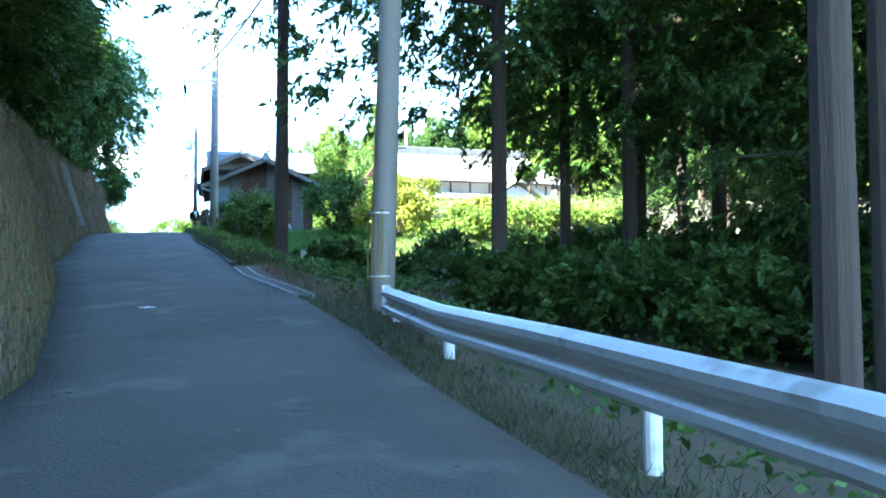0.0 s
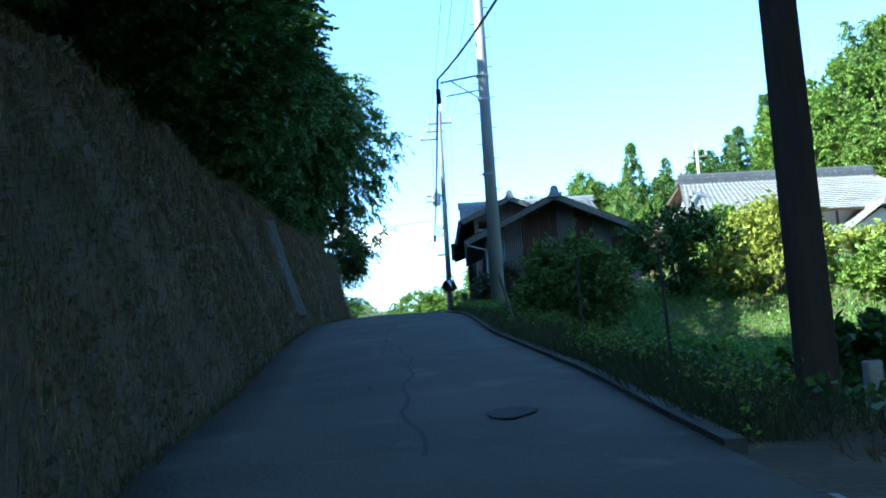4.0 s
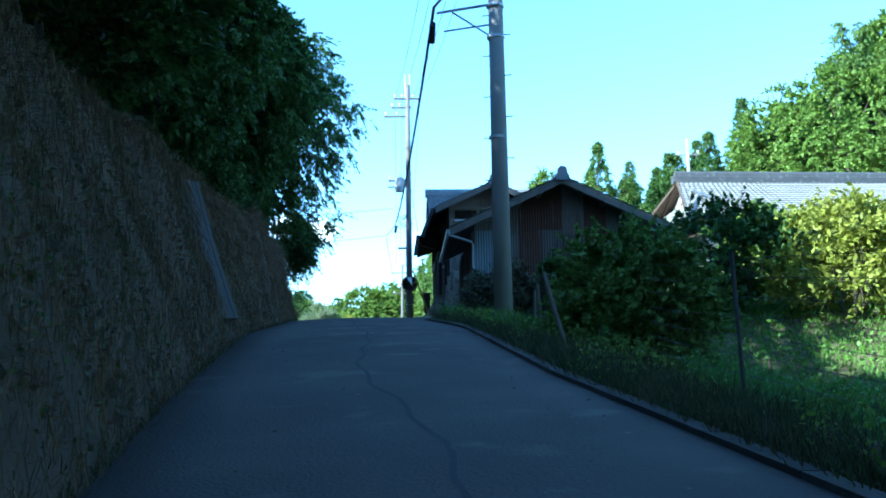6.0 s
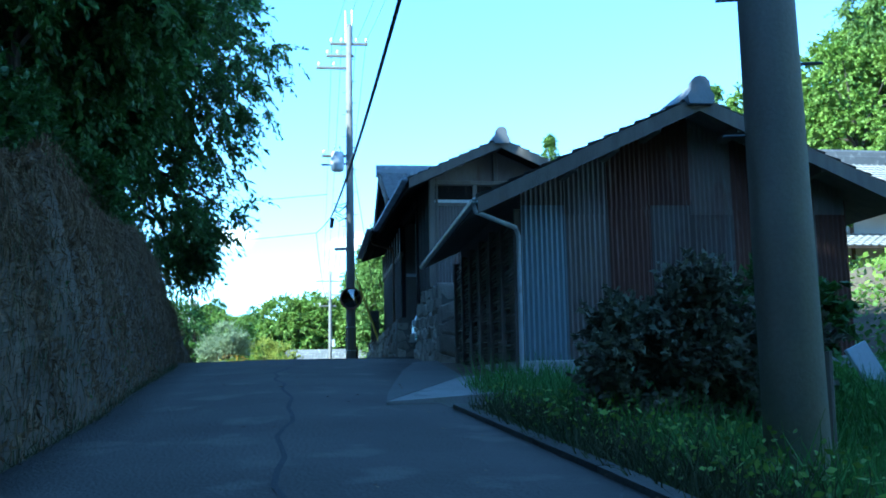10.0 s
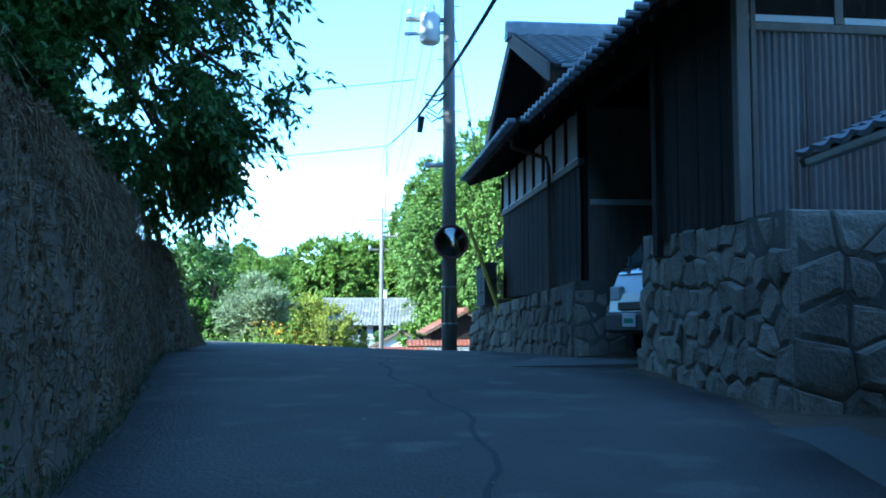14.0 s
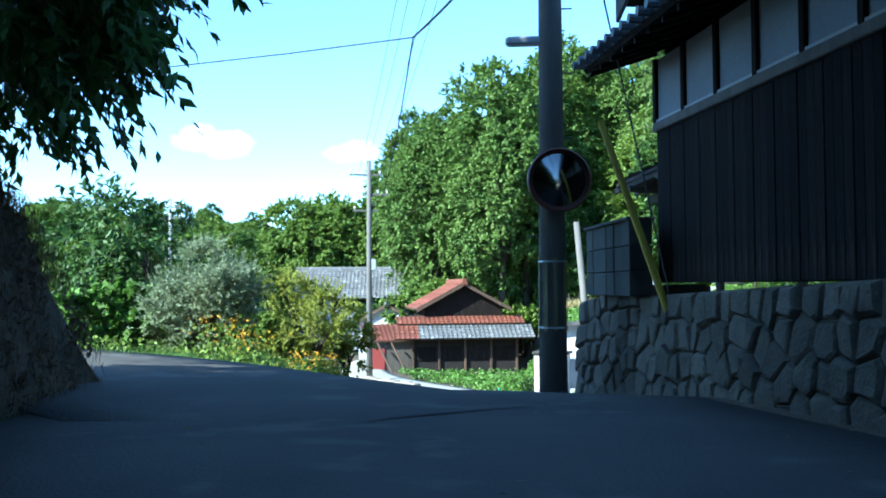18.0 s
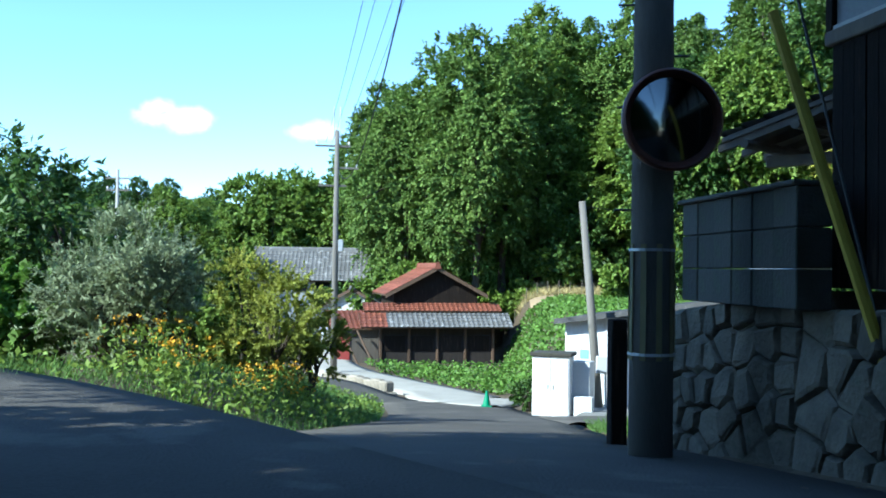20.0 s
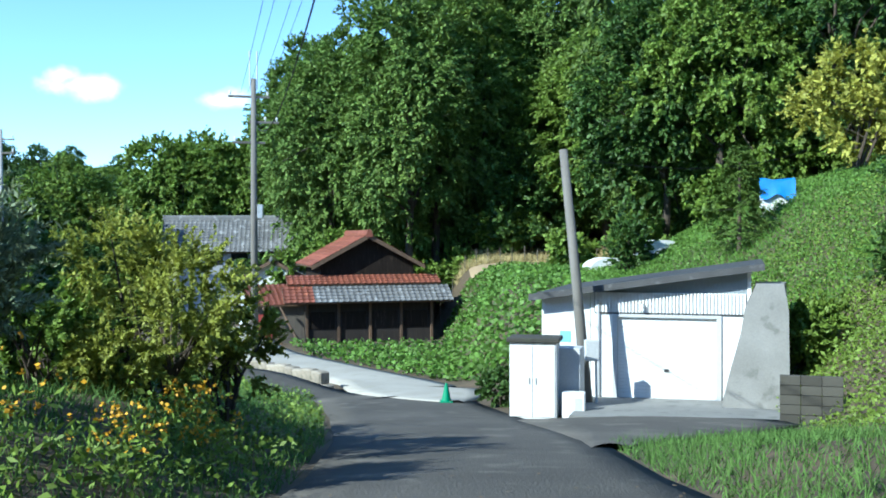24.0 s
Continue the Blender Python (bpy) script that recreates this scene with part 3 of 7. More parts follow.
    me = MB().tube([(0, 0, 0), out * 0.16], [r, r * 1.05], 8).mesh("end_tile", material)
    n = int((B - A).length / step)
    for i in range(n + 1):
        ob = new("end_tile", me)
        ob.parent = thing_ob
        ob.location = A + d * (i * step)


def boards(parent, x0, x1, z0, z1, y, w, material, gap=0.008, t=0.022, lean=None):
    """Upright boards side by side along x, each one a piece."""
    n = max(1, round((x1 - x0) / w))
    w = (x1 - x0) / n
    meshes = [MB().box(0, -t - k * 0.003, 0, w - gap, 0, z1 - z0 - k * 0.004, 0.004).mesh("board", material) for k in range(3)]
    for i in range(n):
        ob = new("board", meshes[(i * 7) % 3])
        ob.parent = parent
        ob.location = (x0 + i * w, y, z0)


def gutter(mb, A, B, r=0.055):
    A, B = Vector(A), Vector(B)
    d = (B - A).normalized()
    s = Vector((d.y, -d.x, 0))
    prof = [(-r, 0), (-r * 0.75, -r * 0.75), (0, -r), (r * 0.75, -r * 0.75), (r, 0), (r * 0.8, 0), (r * 0.55, -r * 0.55), (0, -r * 0.75), (-r * 0.55, -r * 0.55), (-r * 0.8, 0)]
    return mb.rings([[e + s * x + Vector((0, 0, z)) for x, z in prof] for e in (A, B)])


# ---- the corrugated shed with a gable to the lane ----
def shed():
    W, Lg, H, R = 5.0, 6.85, 2.8, 3.95
    t = thing("corrugated_shed", pose(-12.1, 50.25, 5.2, 0, 0, 12.5), "old shed with rusty corrugated gable and grey tiled roof", "shed")
    def slope(x):
        return H - 0.02 + (R - H) * (1 - abs(x - W / 2) / (W / 2)) - 0.06
    part("foundation", MB().box(-0.05, -0.06, -0.6, W + 0.05, Lg, 0.24, 0.02), M["concrete"], t, "low pale concrete footing")
    part("frame", MB().prism([(0.06, 0.2), (W - 0.06, 0.2), (W - 0.06, slope(W - 0.06)), (W / 2, slope(W / 2)), (0.06, slope(0.06))], 0.03, Lg - 0.03), M["wood"], t)
    kinds = ["zinc", "mixed", "rust", "mixed", "mixed", "rust", "mixed", "rust"]
    x = 0.0
    for i, k in enumerate(kinds):
        w = 0.645
        if x + w > W:
            w = W - x
        part("corrugated_sheet", put(corrugated(w + 0.02, 2.36, 2.36), x, -0.02 - 0.012 * (i % 2), 0.22), M[k], t, "pale galvanised sheet" if k == "zinc" else "")
        x += w
    upper = ["mixed", "mixed", "rust", "rust", "mixed", "rust", "mixed", "mixed"]
    x = 0.0
    for i, k in enumerate(upper):
        w = min(0.645, W - x)
        a, b = slope(x), slope(x + w)
        cuts = [(x, x + w)] if not x < W / 2 < x + w else [(x, W / 2), (W / 2, x + w)]
        for c, d in cuts:
            lo = 2.5 - 0.07 * ((i * 5) % 3)
            h0, h1 = max(0.02, slope(c) - lo), max(0.02, slope(d) - lo)
            part("corrugated_sheet", put(corrugated(d - c, h0, h1), c, -0.045 - 0.012 * (i % 2), lo), M[k], t)
        x += w
    ov, fo = 0.75, 0.75
    zl = H - (R - H) / (W / 2) * ov
    for sx, nm in ((-1, "a"), (1, "b")):
        xe = -ov if sx < 0 else W + ov
        A, B, C, D = ((xe, Lg + 0.3, zl), (xe, -fo, zl), (W / 2, -fo, R), (W / 2, Lg + 0.3, R)) if sx < 0 else ((xe, -fo, zl), (xe, Lg + 0.3, zl), (W / 2, Lg + 0.3, R), (W / 2, -fo, R))
        part("roof_tiles", tiled(A, B, C, D), M["tile"], t)
        part("roof_board", slab(A, B, C, D, 0.07), M["wood"], t)
        part("barge_board", MB().hexa([(xe, -fo - 0.03, zl - 0.2), (xe, -fo + 0.01, zl - 0.2), (W / 2, -fo + 0.01, R - 0.2), (W / 2, -fo - 0.03, R - 0.2), (xe, -fo - 0.03, zl + 0.02), (xe, -fo + 0.01, zl + 0.02), (W / 2, -fo + 0.01, R + 0.02), (W / 2, -fo - 0.03, R + 0.02)] if sx < 0 else [(W / 2, -fo - 0.03, R - 0.2), (W / 2, -fo + 0.01, R - 0.2), (xe, -fo + 0.01, zl - 0.2), (xe, -fo - 0.03, zl - 0.2), (W / 2, -fo - 0.03, R + 0.02), (W / 2, -fo + 0.01, R + 0.02), (xe, -fo + 0.01, zl + 0.02), (xe, -fo - 0.03, zl + 0.02)]), M["wood"], t, "weathered grey barge board")
    part("ridge", ridge(MB(), (W / 2, -fo, R), (W / 2, Lg + 0.3, R)), M["tile"], t)
    for fx in (0.25, 0.5, 0.75):
        for sx in (-1, 1):
            x = W / 2 + sx * fx * W / 2
            z = slope(x) - 0.02
            part("purlin", MB().box(x - 0.06, -fo + 0.02, z - 0.12, x + 0.06, 0.1, z, 0.01), M["wood"], t)
    part("gutter", gutter(MB(), (-ov - 0.04, -fo, zl + 0.0), (-ov - 0.04, Lg, zl - 0.05)), M["galv"], t)
    part("downpipe", MB().tube([(-ov - 0.04, -fo + 0.1, zl - 0.05), (-ov - 0.02, -fo + 0.1, zl - 0.16), (-0.1, -0.09, 2.16), (-0.06, -0.09, 2.05), (-0.06, -0.09, 0.05)], 0.035, 10), M["galv"], t, "bent pale downpipe")
    # the road side: bamboo lattice between posts
    for i in range(7):
        y = 0.05 + i * (Lg - 0.15) / 6
        part("side_post", MB().box(-0.11, y - 0.06, 0.1, 0.01, y + 0.06, 2.45, 0.01), M["wood"], t)
    me = MB().tube([(0, 0, 0), (0, (Lg - 0.15) / 6 - 0.12, 0)], 0.016, 6).mesh("bamboo_cane", M["bamboo"])
    for i in range(6):
        y0 = 0.05 + i * (Lg - 0.15) / 6
        for j in range(34):
            ob = new("bamboo_cane", me)
            ob.parent = t
            ob.location = (-0.06 + 0.012 * ((j * 5 + i) % 3), y0 + 0.06, 0.3 + j * 0.062)
            ob.rotation_euler = (radians(((i * 37 + j * 53) % 11 - 5) * 0.35), 0, 0)
    return t


# ---- the long house on the stone wall ----
def house_front():
    """The near wing: boarded gable, deep eave to the lane, open bay with the van."""
    W, Wr = 3.2, 4.2
    H, R = 2.78, 3.5
    k = (R - H) / (W / 2)
    t = thing("boarded_house_wing", pose(-14.4, 59.35, 7.4, 0, 0, 14.8), "dark boarded house wing with grey tiles and an open bay", "house")
    part("gable_wall", MB().prism([(0, 0), (Wr, 0), (Wr, R - k * (Wr - W / 2) - 0.1), (W / 2, R - 0.1), (0, H - 0.1)], 0.02, 0.14), M["mixed"], t, "grey corrugated and plaster gable")
    for i in range(6):
        part("corrugated_sheet", put(corrugated(0.7, 1.98, 1.98), i * 0.7, -0.02 - 0.01 * (i % 2), 0.0), M["mixed"], t)
    part("cross_beam", MB().box(-0.05, -0.05, 1.98, Wr, 0.02, 2.07, 0.01), M["wood"], t)
    part("sill_beam", MB().box(-0.05, -0.06, 2.52, Wr - 0.3, 0.02, 2.62, 0.01), M["wood"], t)
    for i in range(3):
        x = 0.02 + i * 1.06
        part("window_panel", MB().box(x + 0.06, -0.012, 2.16, x + 1.0, 0.02, 2.5), M["board"], t)
        part("window_sill", MB().box(x + 0.06, -0.035, 2.08, x + 1.0, 0.02, 2.15), M["plaster"], t, "thin white sill")
        part("short_post", MB().box(x + 1.0, -0.05, 2.07, x + 1.1, 0.02, 2.53, 0.008), M["wood"], t)
    part("king_post", MB().box(W / 2 - 0.06, -0.04, 2.62, W / 2 + 0.06, 0.02, R - 0.15, 0.01), M["wood"], t)
    part("corner_post", MB().box(-0.07, -0.07, 0.0, 0.07, 0.07, H - 0.1, 0.01), M["wood"], t)
    part("corner_post", MB().box(0.09, -0.06, 0.0, 0.15, 0.02, H - 0.1, 0.008), M["wood"], t)
    # road wall of charred boards, to the opening
    side = thing("side_wall", Matrix(), "", "")
    side.parent = t
    side.matrix_basis = pose(0.0, 2.35, 0, 0, 0, -90)
    boards(side, 0.0, 2.3, 0.0, H, 0.0, 0.2, M["board"])
    part("inner_wall", MB().box(0.02, 0.05, 0, 0.08, 2.35, H), M["board"], t)
    part("bay_post", MB().box(-0.08, 2.33, -0.2, 0.08, 2.5, H, 0.01), M["board"], t)
    part("back_wall", MB().box(Wr - 0.1, 0.1, -0.9, Wr, 11.0, R - k * (Wr - W / 2) - 0.1), M["board"], t)
    part("bay_lintel", MB().box(-0.05, 2.4, H - 0.35, 0.1, 6.4, H - 0.05, 0.01), M["board"], t)
    ov, fo, end = 0.65, 0.75, 9.6
    zl = H - k * ov
    xr = Wr + 0.2
    zr = R - k * (xr - W / 2)
    for sx in (-1, 1):
        xe, ze = (-ov, zl) if sx < 0 else (xr, zr)
        A, B, C, D = ((xe, end, ze), (xe, -fo, ze), (W / 2, -fo, R), (W / 2, end, R)) if sx < 0 else ((xe, -fo, ze), (xe, end, ze), (W / 2, end, R), (W / 2, -fo, R))
        part("roof_tiles", tiled(A, B, C, D), M["tile"], t)
        part("roof_board", slab(A, B, C, D, 0.08), M["board"], t)
        a, b = ((xe, ze), (W / 2, R)) if sx < 0 else ((W / 2, R), (xe, ze))
        part("barge_board", MB().prism([(a[0], a[1] - 0.2), (b[0], b[1] - 0.2), (b[0], b[1] + 0.03), (a[0], a[1] + 0.03)], -fo - 0.04, -fo), M["wood"], t)
    part("ridge", ridge(MB(), (W / 2, -fo, R), (W / 2, end, R)), M["tile"], t)
    eave_tiles(t, (-ov, end, zl + 0.02), (-ov, -fo, zl + 0.02), M["tile"])
    n = 22
    me = MB().hexa([(-ov + 0.02, -0.03, zl - 0.17), (-ov + 0.02, 0.03, zl - 0.17), (0.2, 0.03, H - 0.02), (0.2, -0.03, H - 0.02), (-ov + 0.02, -0.03, zl - 0.09), (-ov + 0.02, 0.03, zl - 0.09), (0.2, 0.03, H + 0.06), (0.2, -0.03, H + 0.06)]).mesh("rafter", M["board"])
    for i in range(n):
        ob = new("rafter", me)
        ob.parent = t
        ob.location = (0, -fo + 0.2 + i * (end + fo - 0.4) / (n - 1), 0)
    return t


def house_back():
    """The far wing: boards below, plaster band above, pent eave and a cross gable over it."""
    t = thing("boarded_house", pose(-15.95, 65.05, 6.95, 0, 0, 13.2), "dark boarded house with white plaster band and tiled cross gable", "house")
    Lw, H = 7.75, 2.95
    # local x to the right of the lane, y along it; the wall stands on x = 0
    part("wall_core", MB().box(0.03, 0, 0, 0.16, Lw, H), M["board"], t)
    side = new("board_wall")
    side.parent = t
    side.matrix_basis = pose(0.0, Lw, 0, 0, 0, -90)
    boards(side, 0.0, Lw, 0.0, 1.98, 0.0, 0.155, M["board"])
    part("band_beam", MB().box(-0.07, -0.05, 1.98, 0.04, Lw + 0.05, 2.1, 0.012), M["wood"], t, "weathered rail below the plaster")
    part("band_white", MB().box(-0.05, 0.0, 2.1, 0.03, Lw, 2.135), M["plaster"], t)
    n = 8
    for i in range(n):
        y = Lw * i / n
        part("plaster_panel", MB().box(-0.015, y + 0.06, 2.12, 0.03, y + Lw / n - 0.02, H - 0.02), M["plaster_dull"], t, "pale plaster panel")
        part("wall_post", MB().box(-0.06, y - 0.05, 2.1, 0.02, y + 0.05, H, 0.008), M["board"], t)
    part("wall_post", MB().box(-0.06, Lw - 0.05, 2.1, 0.02, Lw + 0.05, H, 0.008), M["board"], t)
    part("near_end_wall", MB().box(0.1, -0.02, -0.2, 4.6, 0.1, H), M["wood"], t, "grey boards at the back of the bay")
    part("end_rail", MB().box(0.12, -0.06, 1.33, 3.4, -0.02, 1.43, 0.01), M["plaster"], t, "pale rail across the bay")
    part("far_end_wall", MB().box(0.1, Lw - 0.1, 0, 6.0, Lw, H + 1.4), M["board"], t)
    part("downpipe", MB().tube([(-0.8, 2.1, H - 0.15), (-0.78, 2.1, H - 0.3), (-0.14, 2.1, 2.45), (-0.1, 2.1, 2.3), (-0.1, 2.1, -0.3)], 0.04, 10), M["brown"], t, "brown downpipe")
    ov = 0.85
    ze, zt = H - 0.02, H + 0.75
    A, B, C, D = (-ov, Lw + 0.55, ze), (-ov, 1.2, ze), (1.3, 1.2, zt), (1.3, Lw + 0.55, zt)
    part("pent_tiles", tiled(A, B, C, D), M["tile"], t)
    part("pent_board", slab(A, B, C, D, 0.08), M["board"], t)
    eave_tiles(t, (-ov, Lw + 0.5, ze + 0.03), (-ov, 1.2, ze + 0.03), M["tile"])
    part("pent_ridge", ridge(MB(), (1.3, 1.2, zt), (1.3, Lw + 0.5, zt), 0.09, 0.14), M["tile"], t)
    me = MB().hexa([(-ov + 0.02, -0.03, ze - 0.17), (-ov + 0.02, 0.03, ze - 0.17), (0.1, 0.03, H + 0.12), (0.1, -0.03, H + 0.12), (-ov + 0.02, -0.03, ze - 0.1), (-ov + 0.02, 0.03, ze - 0.1), (0.1, 0.03, H + 0.2), (0.1, -0.03, H + 0.2)]).mesh("rafter", M["board"])
    for i in range(16):
        ob = new("rafter", me)
        ob.parent = t
        ob.location = (0, 1.3 + i * 0.45, 0)
    # upper storey with its ridge square to the lane
    yc, hw = 4.5, 3.75
    zu, zr = H + 0.92, H + 2.55
    x0 = -0.35
    part("upper_gable", MB().rings([[(0.5, yc - 2.8, H), (0.5, yc + 2.8, H), (0.5, yc + 2.8, zu + 0.3), (0.5, yc, zr - 0.15), (0.5, yc - 2.8, zu + 0.3)], [(6.5, yc - 2.8, H), (6.5, yc + 2.8, H), (6.5, yc + 2.8, zu + 0.3), (6.5, yc, zr - 0.15), (6.5, yc - 2.8, zu + 0.3)]]), M["board"], t)
    for i in range(4):
        part("upper_panel", MB().box(0.6 + i * 1.45, yc - 2.83, H + 0.45, 1.9 + i * 1.45, yc - 2.8, zu + 0.1), M["plaster_dull"], t, "pale plaster panel")
        part("upper_post", MB().box(0.48 + i * 1.45, yc - 2.87, H + 0.3, 0.6 + i * 1.45, yc - 2.8, zu + 0.25), M["board"], t)
    for sy in (-1, 1):
        ye = yc + sy * hw
        A, B, C, D = ((x0, ye, zu), (7.2, ye, zu), (7.2, yc, zr), (x0, yc, zr)) if sy < 0 else ((7.2, ye, zu), (x0, ye, zu), (x0, yc, zr), (7.2, yc, zr))
        part("upper_tiles", tiled(A, B, C, D), M["tile"], t)
        part("upper_board", slab(A, B, C, D, 0.1), M["board"], t)
        p, q = (ye, zu), (yc, zr)
        part("barge_board", MB().rings([[(x0 - 0.05, p[0], p[1] - 0.3), (x0 - 0.05, q[0], q[1] - 0.28), (x0 - 0.05, q[0], q[1] + 0.03), (x0 - 0.05, p[0], p[1] + 0.03)], [(x0, p[0], p[1] - 0.3), (x0, q[0], q[1] - 0.28), (x0, q[0], q[1] + 0.03), (x0, p[0], p[1] + 0.03)]]), M["wood"], t)
    part("upper_ridge", ridge(MB(), (x0, yc, zr), (7.2, yc, zr), 0.12, 0.24), M["tile"], t)
    part("upper_gutter", gutter(MB(), (x0 + 0.2, yc - hw - 0.05, zu - 0.02), (7.0, yc - hw - 0.05, zu - 0.02)), M["galv"], t)
    part("upper_downpipe", MB().tube([(0.9, yc - hw - 0.05, zu - 0.06), (0.9, yc - hw - 0.05, zu - 0.2), (0.95, yc - hw + 0.25, zu - 0.35), (0.6, yc - hw + 0.2, H + 0.55), (0.1, yc - hw + 0.1, H + 0.4)], 0.04, 8), M["galv"], t)
    return t


# ---- houses further off ----
def gabled(name, m, W, Lg, H, R, walls, roof, label, ov=0.5, fo=0.5, du=0.3, dv=0.3, z0=0.0):
    t = thing(name, m, label, "house")
    part("wall_body", MB().prism([(0, z0), (W, z0), (W, H), (W / 2, R - 0.12), (0, H)], 0.0, Lg), walls, t)
    zl = H - (R - H) / (W / 2) * ov
    for sx in (-1, 1):
        xe = -ov if sx < 0 else W + ov
        A, B, C, D = ((xe, Lg + fo, zl), (xe, -fo, zl), (W / 2, -fo, R), (W / 2, Lg + fo, R)) if sx < 0 else ((xe, -fo, zl), (xe, Lg + fo, zl), (W / 2, Lg + fo, R), (W / 2, -fo, R))
        part("roof_tiles", tiled(A, B, C, D, du, dv), roof, t)
        part("roof_board", slab(A, B, C, D, 0.1), M["brown"], t)
        a, b = ((xe, zl), (W / 2, R)) if sx < 0 else ((W / 2, R), (xe, zl))
        for yy in (-fo - 0.04, Lg + fo):
            part("barge_board", MB().prism([(a[0], a[1] - 0.2), (b[0], b[1] - 0.2), (b[0], b[1] + 0.03), (a[0], a[1] + 0.03)], yy, yy + 0.04), M["brown"], t)
    part("ridge", ridge(MB(), (W / 2, -fo, R), (W / 2, Lg + fo, R), 0.12, 0.22), roof, t)
    return t


def pent(t, x0, x1, y0, y1, z0, z1, material, board=None):
    """A lean-to roof in front of a wall: eave at y0, z0; top at y1, z1."""
    A, B, C, D = (x0, y0, z0), (x1, y0, z0), (x1, y1, z1), (x0, y1, z1)
    part("pent_tiles", tiled(A, B, C, D, 0.3, 0.3), material, t)
    part("pent_board", slab(A, B, C, D, 0.08), board or M["brown"], t)


def red_house():
    t = gabled("red_tiled_house", pose(-26.7, 122.8, 1.2, 0, 0, 14), 5.2, 6.0, 4.6, 6.0, M["board"], M["tile_red"], "dark wooden farmhouse with red and grey tiered tile roofs", 0.55, 0.45)
    part("lower_wall", MB().box(-1.0, -1.3, -0.4, 6.0, 0.0, 2.6), M["board_old"], t)
    pent(t, -1.9, 6.5, -1.0, 0.0, 3.35, 3.8, M["tile_red"])
    pent(t, -0.6, 6.9, -2.15, -0.9, 2.45, 3.25, M["tile_far"])
    pent(t, -2.2, -0.6, -2.15, -0.9, 2.45, 3.25, M["tile_red"])
    part("side_shed", MB().box(-3.6, -0.8, -0.4, -1.0, 3.0, 2.3), M["wood"], t, "grey boarded side shed")
    pent(t, -4.0, -0.8, -1.1, 3.0, 2.3, 3.2, M["tile_red"])
    part("shed_door", MB().box(-3.5, -0.86, -0.3, -2.7, -0.8, 1.8, 0.01), M["red"], t, "faded red door")
    for i in range(5):
        part("front_post", MB().box(-1.0 + i * 1.7, -1.42, -0.4, -0.86 + i * 1.7, -1.3, 2.6, 0.01), M["brown"], t)
    # flat dark board panels between the posts; this wall has no windows
    for i in range(4):
        part("front_window", MB().box(-0.75 + i * 1.7, -1.345, 1.0, 0.55 + i * 1.7, -1.3, 1.9, 0.01), M["board"], t)
    for k in (0.0, 0.9):
        part("prop", MB().tube([(-2.0 + k, -2.4, -0.4), (-3.2 + k, -1.2, 2.2)], 0.06, 8), M["brown"], t, "leaning wooden prop")
    return t


def far_house():
    t = gabled("grey_tiled_farmhouse", pose(-40.2, 146.2, 1.6, 0, 0, -84), 5.0, 10.4, 4.9, 6.9, M["plaster_dull"], M["tile_far"], "two-storey farmhouse with weathered grey tiles", 0.6, 0.5, 0.34, 0.34)
    for i in range(5):
        part("window", MB().box(4.99, 1.0 + i * 1.8, 3.5, 5.05, 2.2 + i * 1.8, 4.4, 0.01), M["glass"], t)
    return t


def annex_house():
    return gabled("white_gabled_storehouse", pose(-32.6, 131.0, 1.6, 0, 0, -8), 4.6, 6.5, 2.9, 4.1, M["plaster"], M["tile_far"], "small plastered storehouse with grey tiled gable", 0.5, 0.4)


def big_house():
    m = pose(-4.1, 69.3, 7.05, 0, 0, 16)
    t = thing("large_tiled_house", m, "large plastered country house with pale silver tiled roof", "house")
    Wd, Dp, H, R = 12.5, 8.0, 3.7, 6.2
    part("wall_body", MB().box(0, 0, -1.0, Wd, Dp, H), M["plaster"], t)
    e = 1.0
    zl = H - 0.2
    xs0, xs1 = 0.3, Wd - 0.8
    yc = Dp / 2
    for A, B, C, D in (((-e, -e, zl), (Wd + e, -e, zl), (xs1, yc, R), (xs0, yc, R)), ((Wd + e, Dp + e, zl), (-e, Dp + e, zl), (xs0, yc, R), (xs1, yc, R))):
        part("roof_tiles", tiled(A, B, C, D, 0.32, 0.32), M["tile_pale"], t)
        part("roof_board", slab(A, B, C, D, 0.12), M["brown"], t)
    # hipped ends with a small gable above
    for s, x0, x1, xg in ((-1, -e, 0.7, xs0), (1, Wd + e, Wd - 0.7, xs1)):
        ya, yb = (Dp + e, -e) if s < 0 else (-e, Dp + e)
        q = 2.0 if s < 0 else -2.0
        part("hip_tiles", tiled((x0, ya, zl), (x0, yb, zl), (x1, yc - q, R - 1.25), (x1, yc + q, R - 1.25), 0.32, 0.32), M["tile_pale"], t)
        part("hip_ridge", ridge(MB(), (x0, -e, zl + 0.05), (x1, yc - 2.0, R - 1.1), 0.12, 0.2), M["tile_pale"], t)
        gx = xg - s * 0.35
        part("end_gable", MB().rings([[(x, yc - 1.9, R - 1.3), (x, yc + 1.9, R - 1.3), (x, yc, R - 0.1)] for x in (gx, gx - s * 0.2)]), M["plaster"], t, "white plastered gable")
        part("gable_vent", MB().rings([[(x, yc - 0.7, R - 1.2), (x, yc + 0.7, R - 1.2), (x, yc, R - 0.75)] for x in (gx + s * 0.02, gx - s * 0.02)]), M["brown"], t, "dark latticed gable vent")
        for sy in (-1, 1):
            rows = [[(x, yc + sy * 2.2, R - 1.5), (x, yc, R - 0.12), (x, yc, R + 0.1), (x, yc + sy * 2.2, R - 1.28)] for x in (xg, xg + s * 0.08)]
            part("barge_board", MB().rings(rows), M["brown"], t)
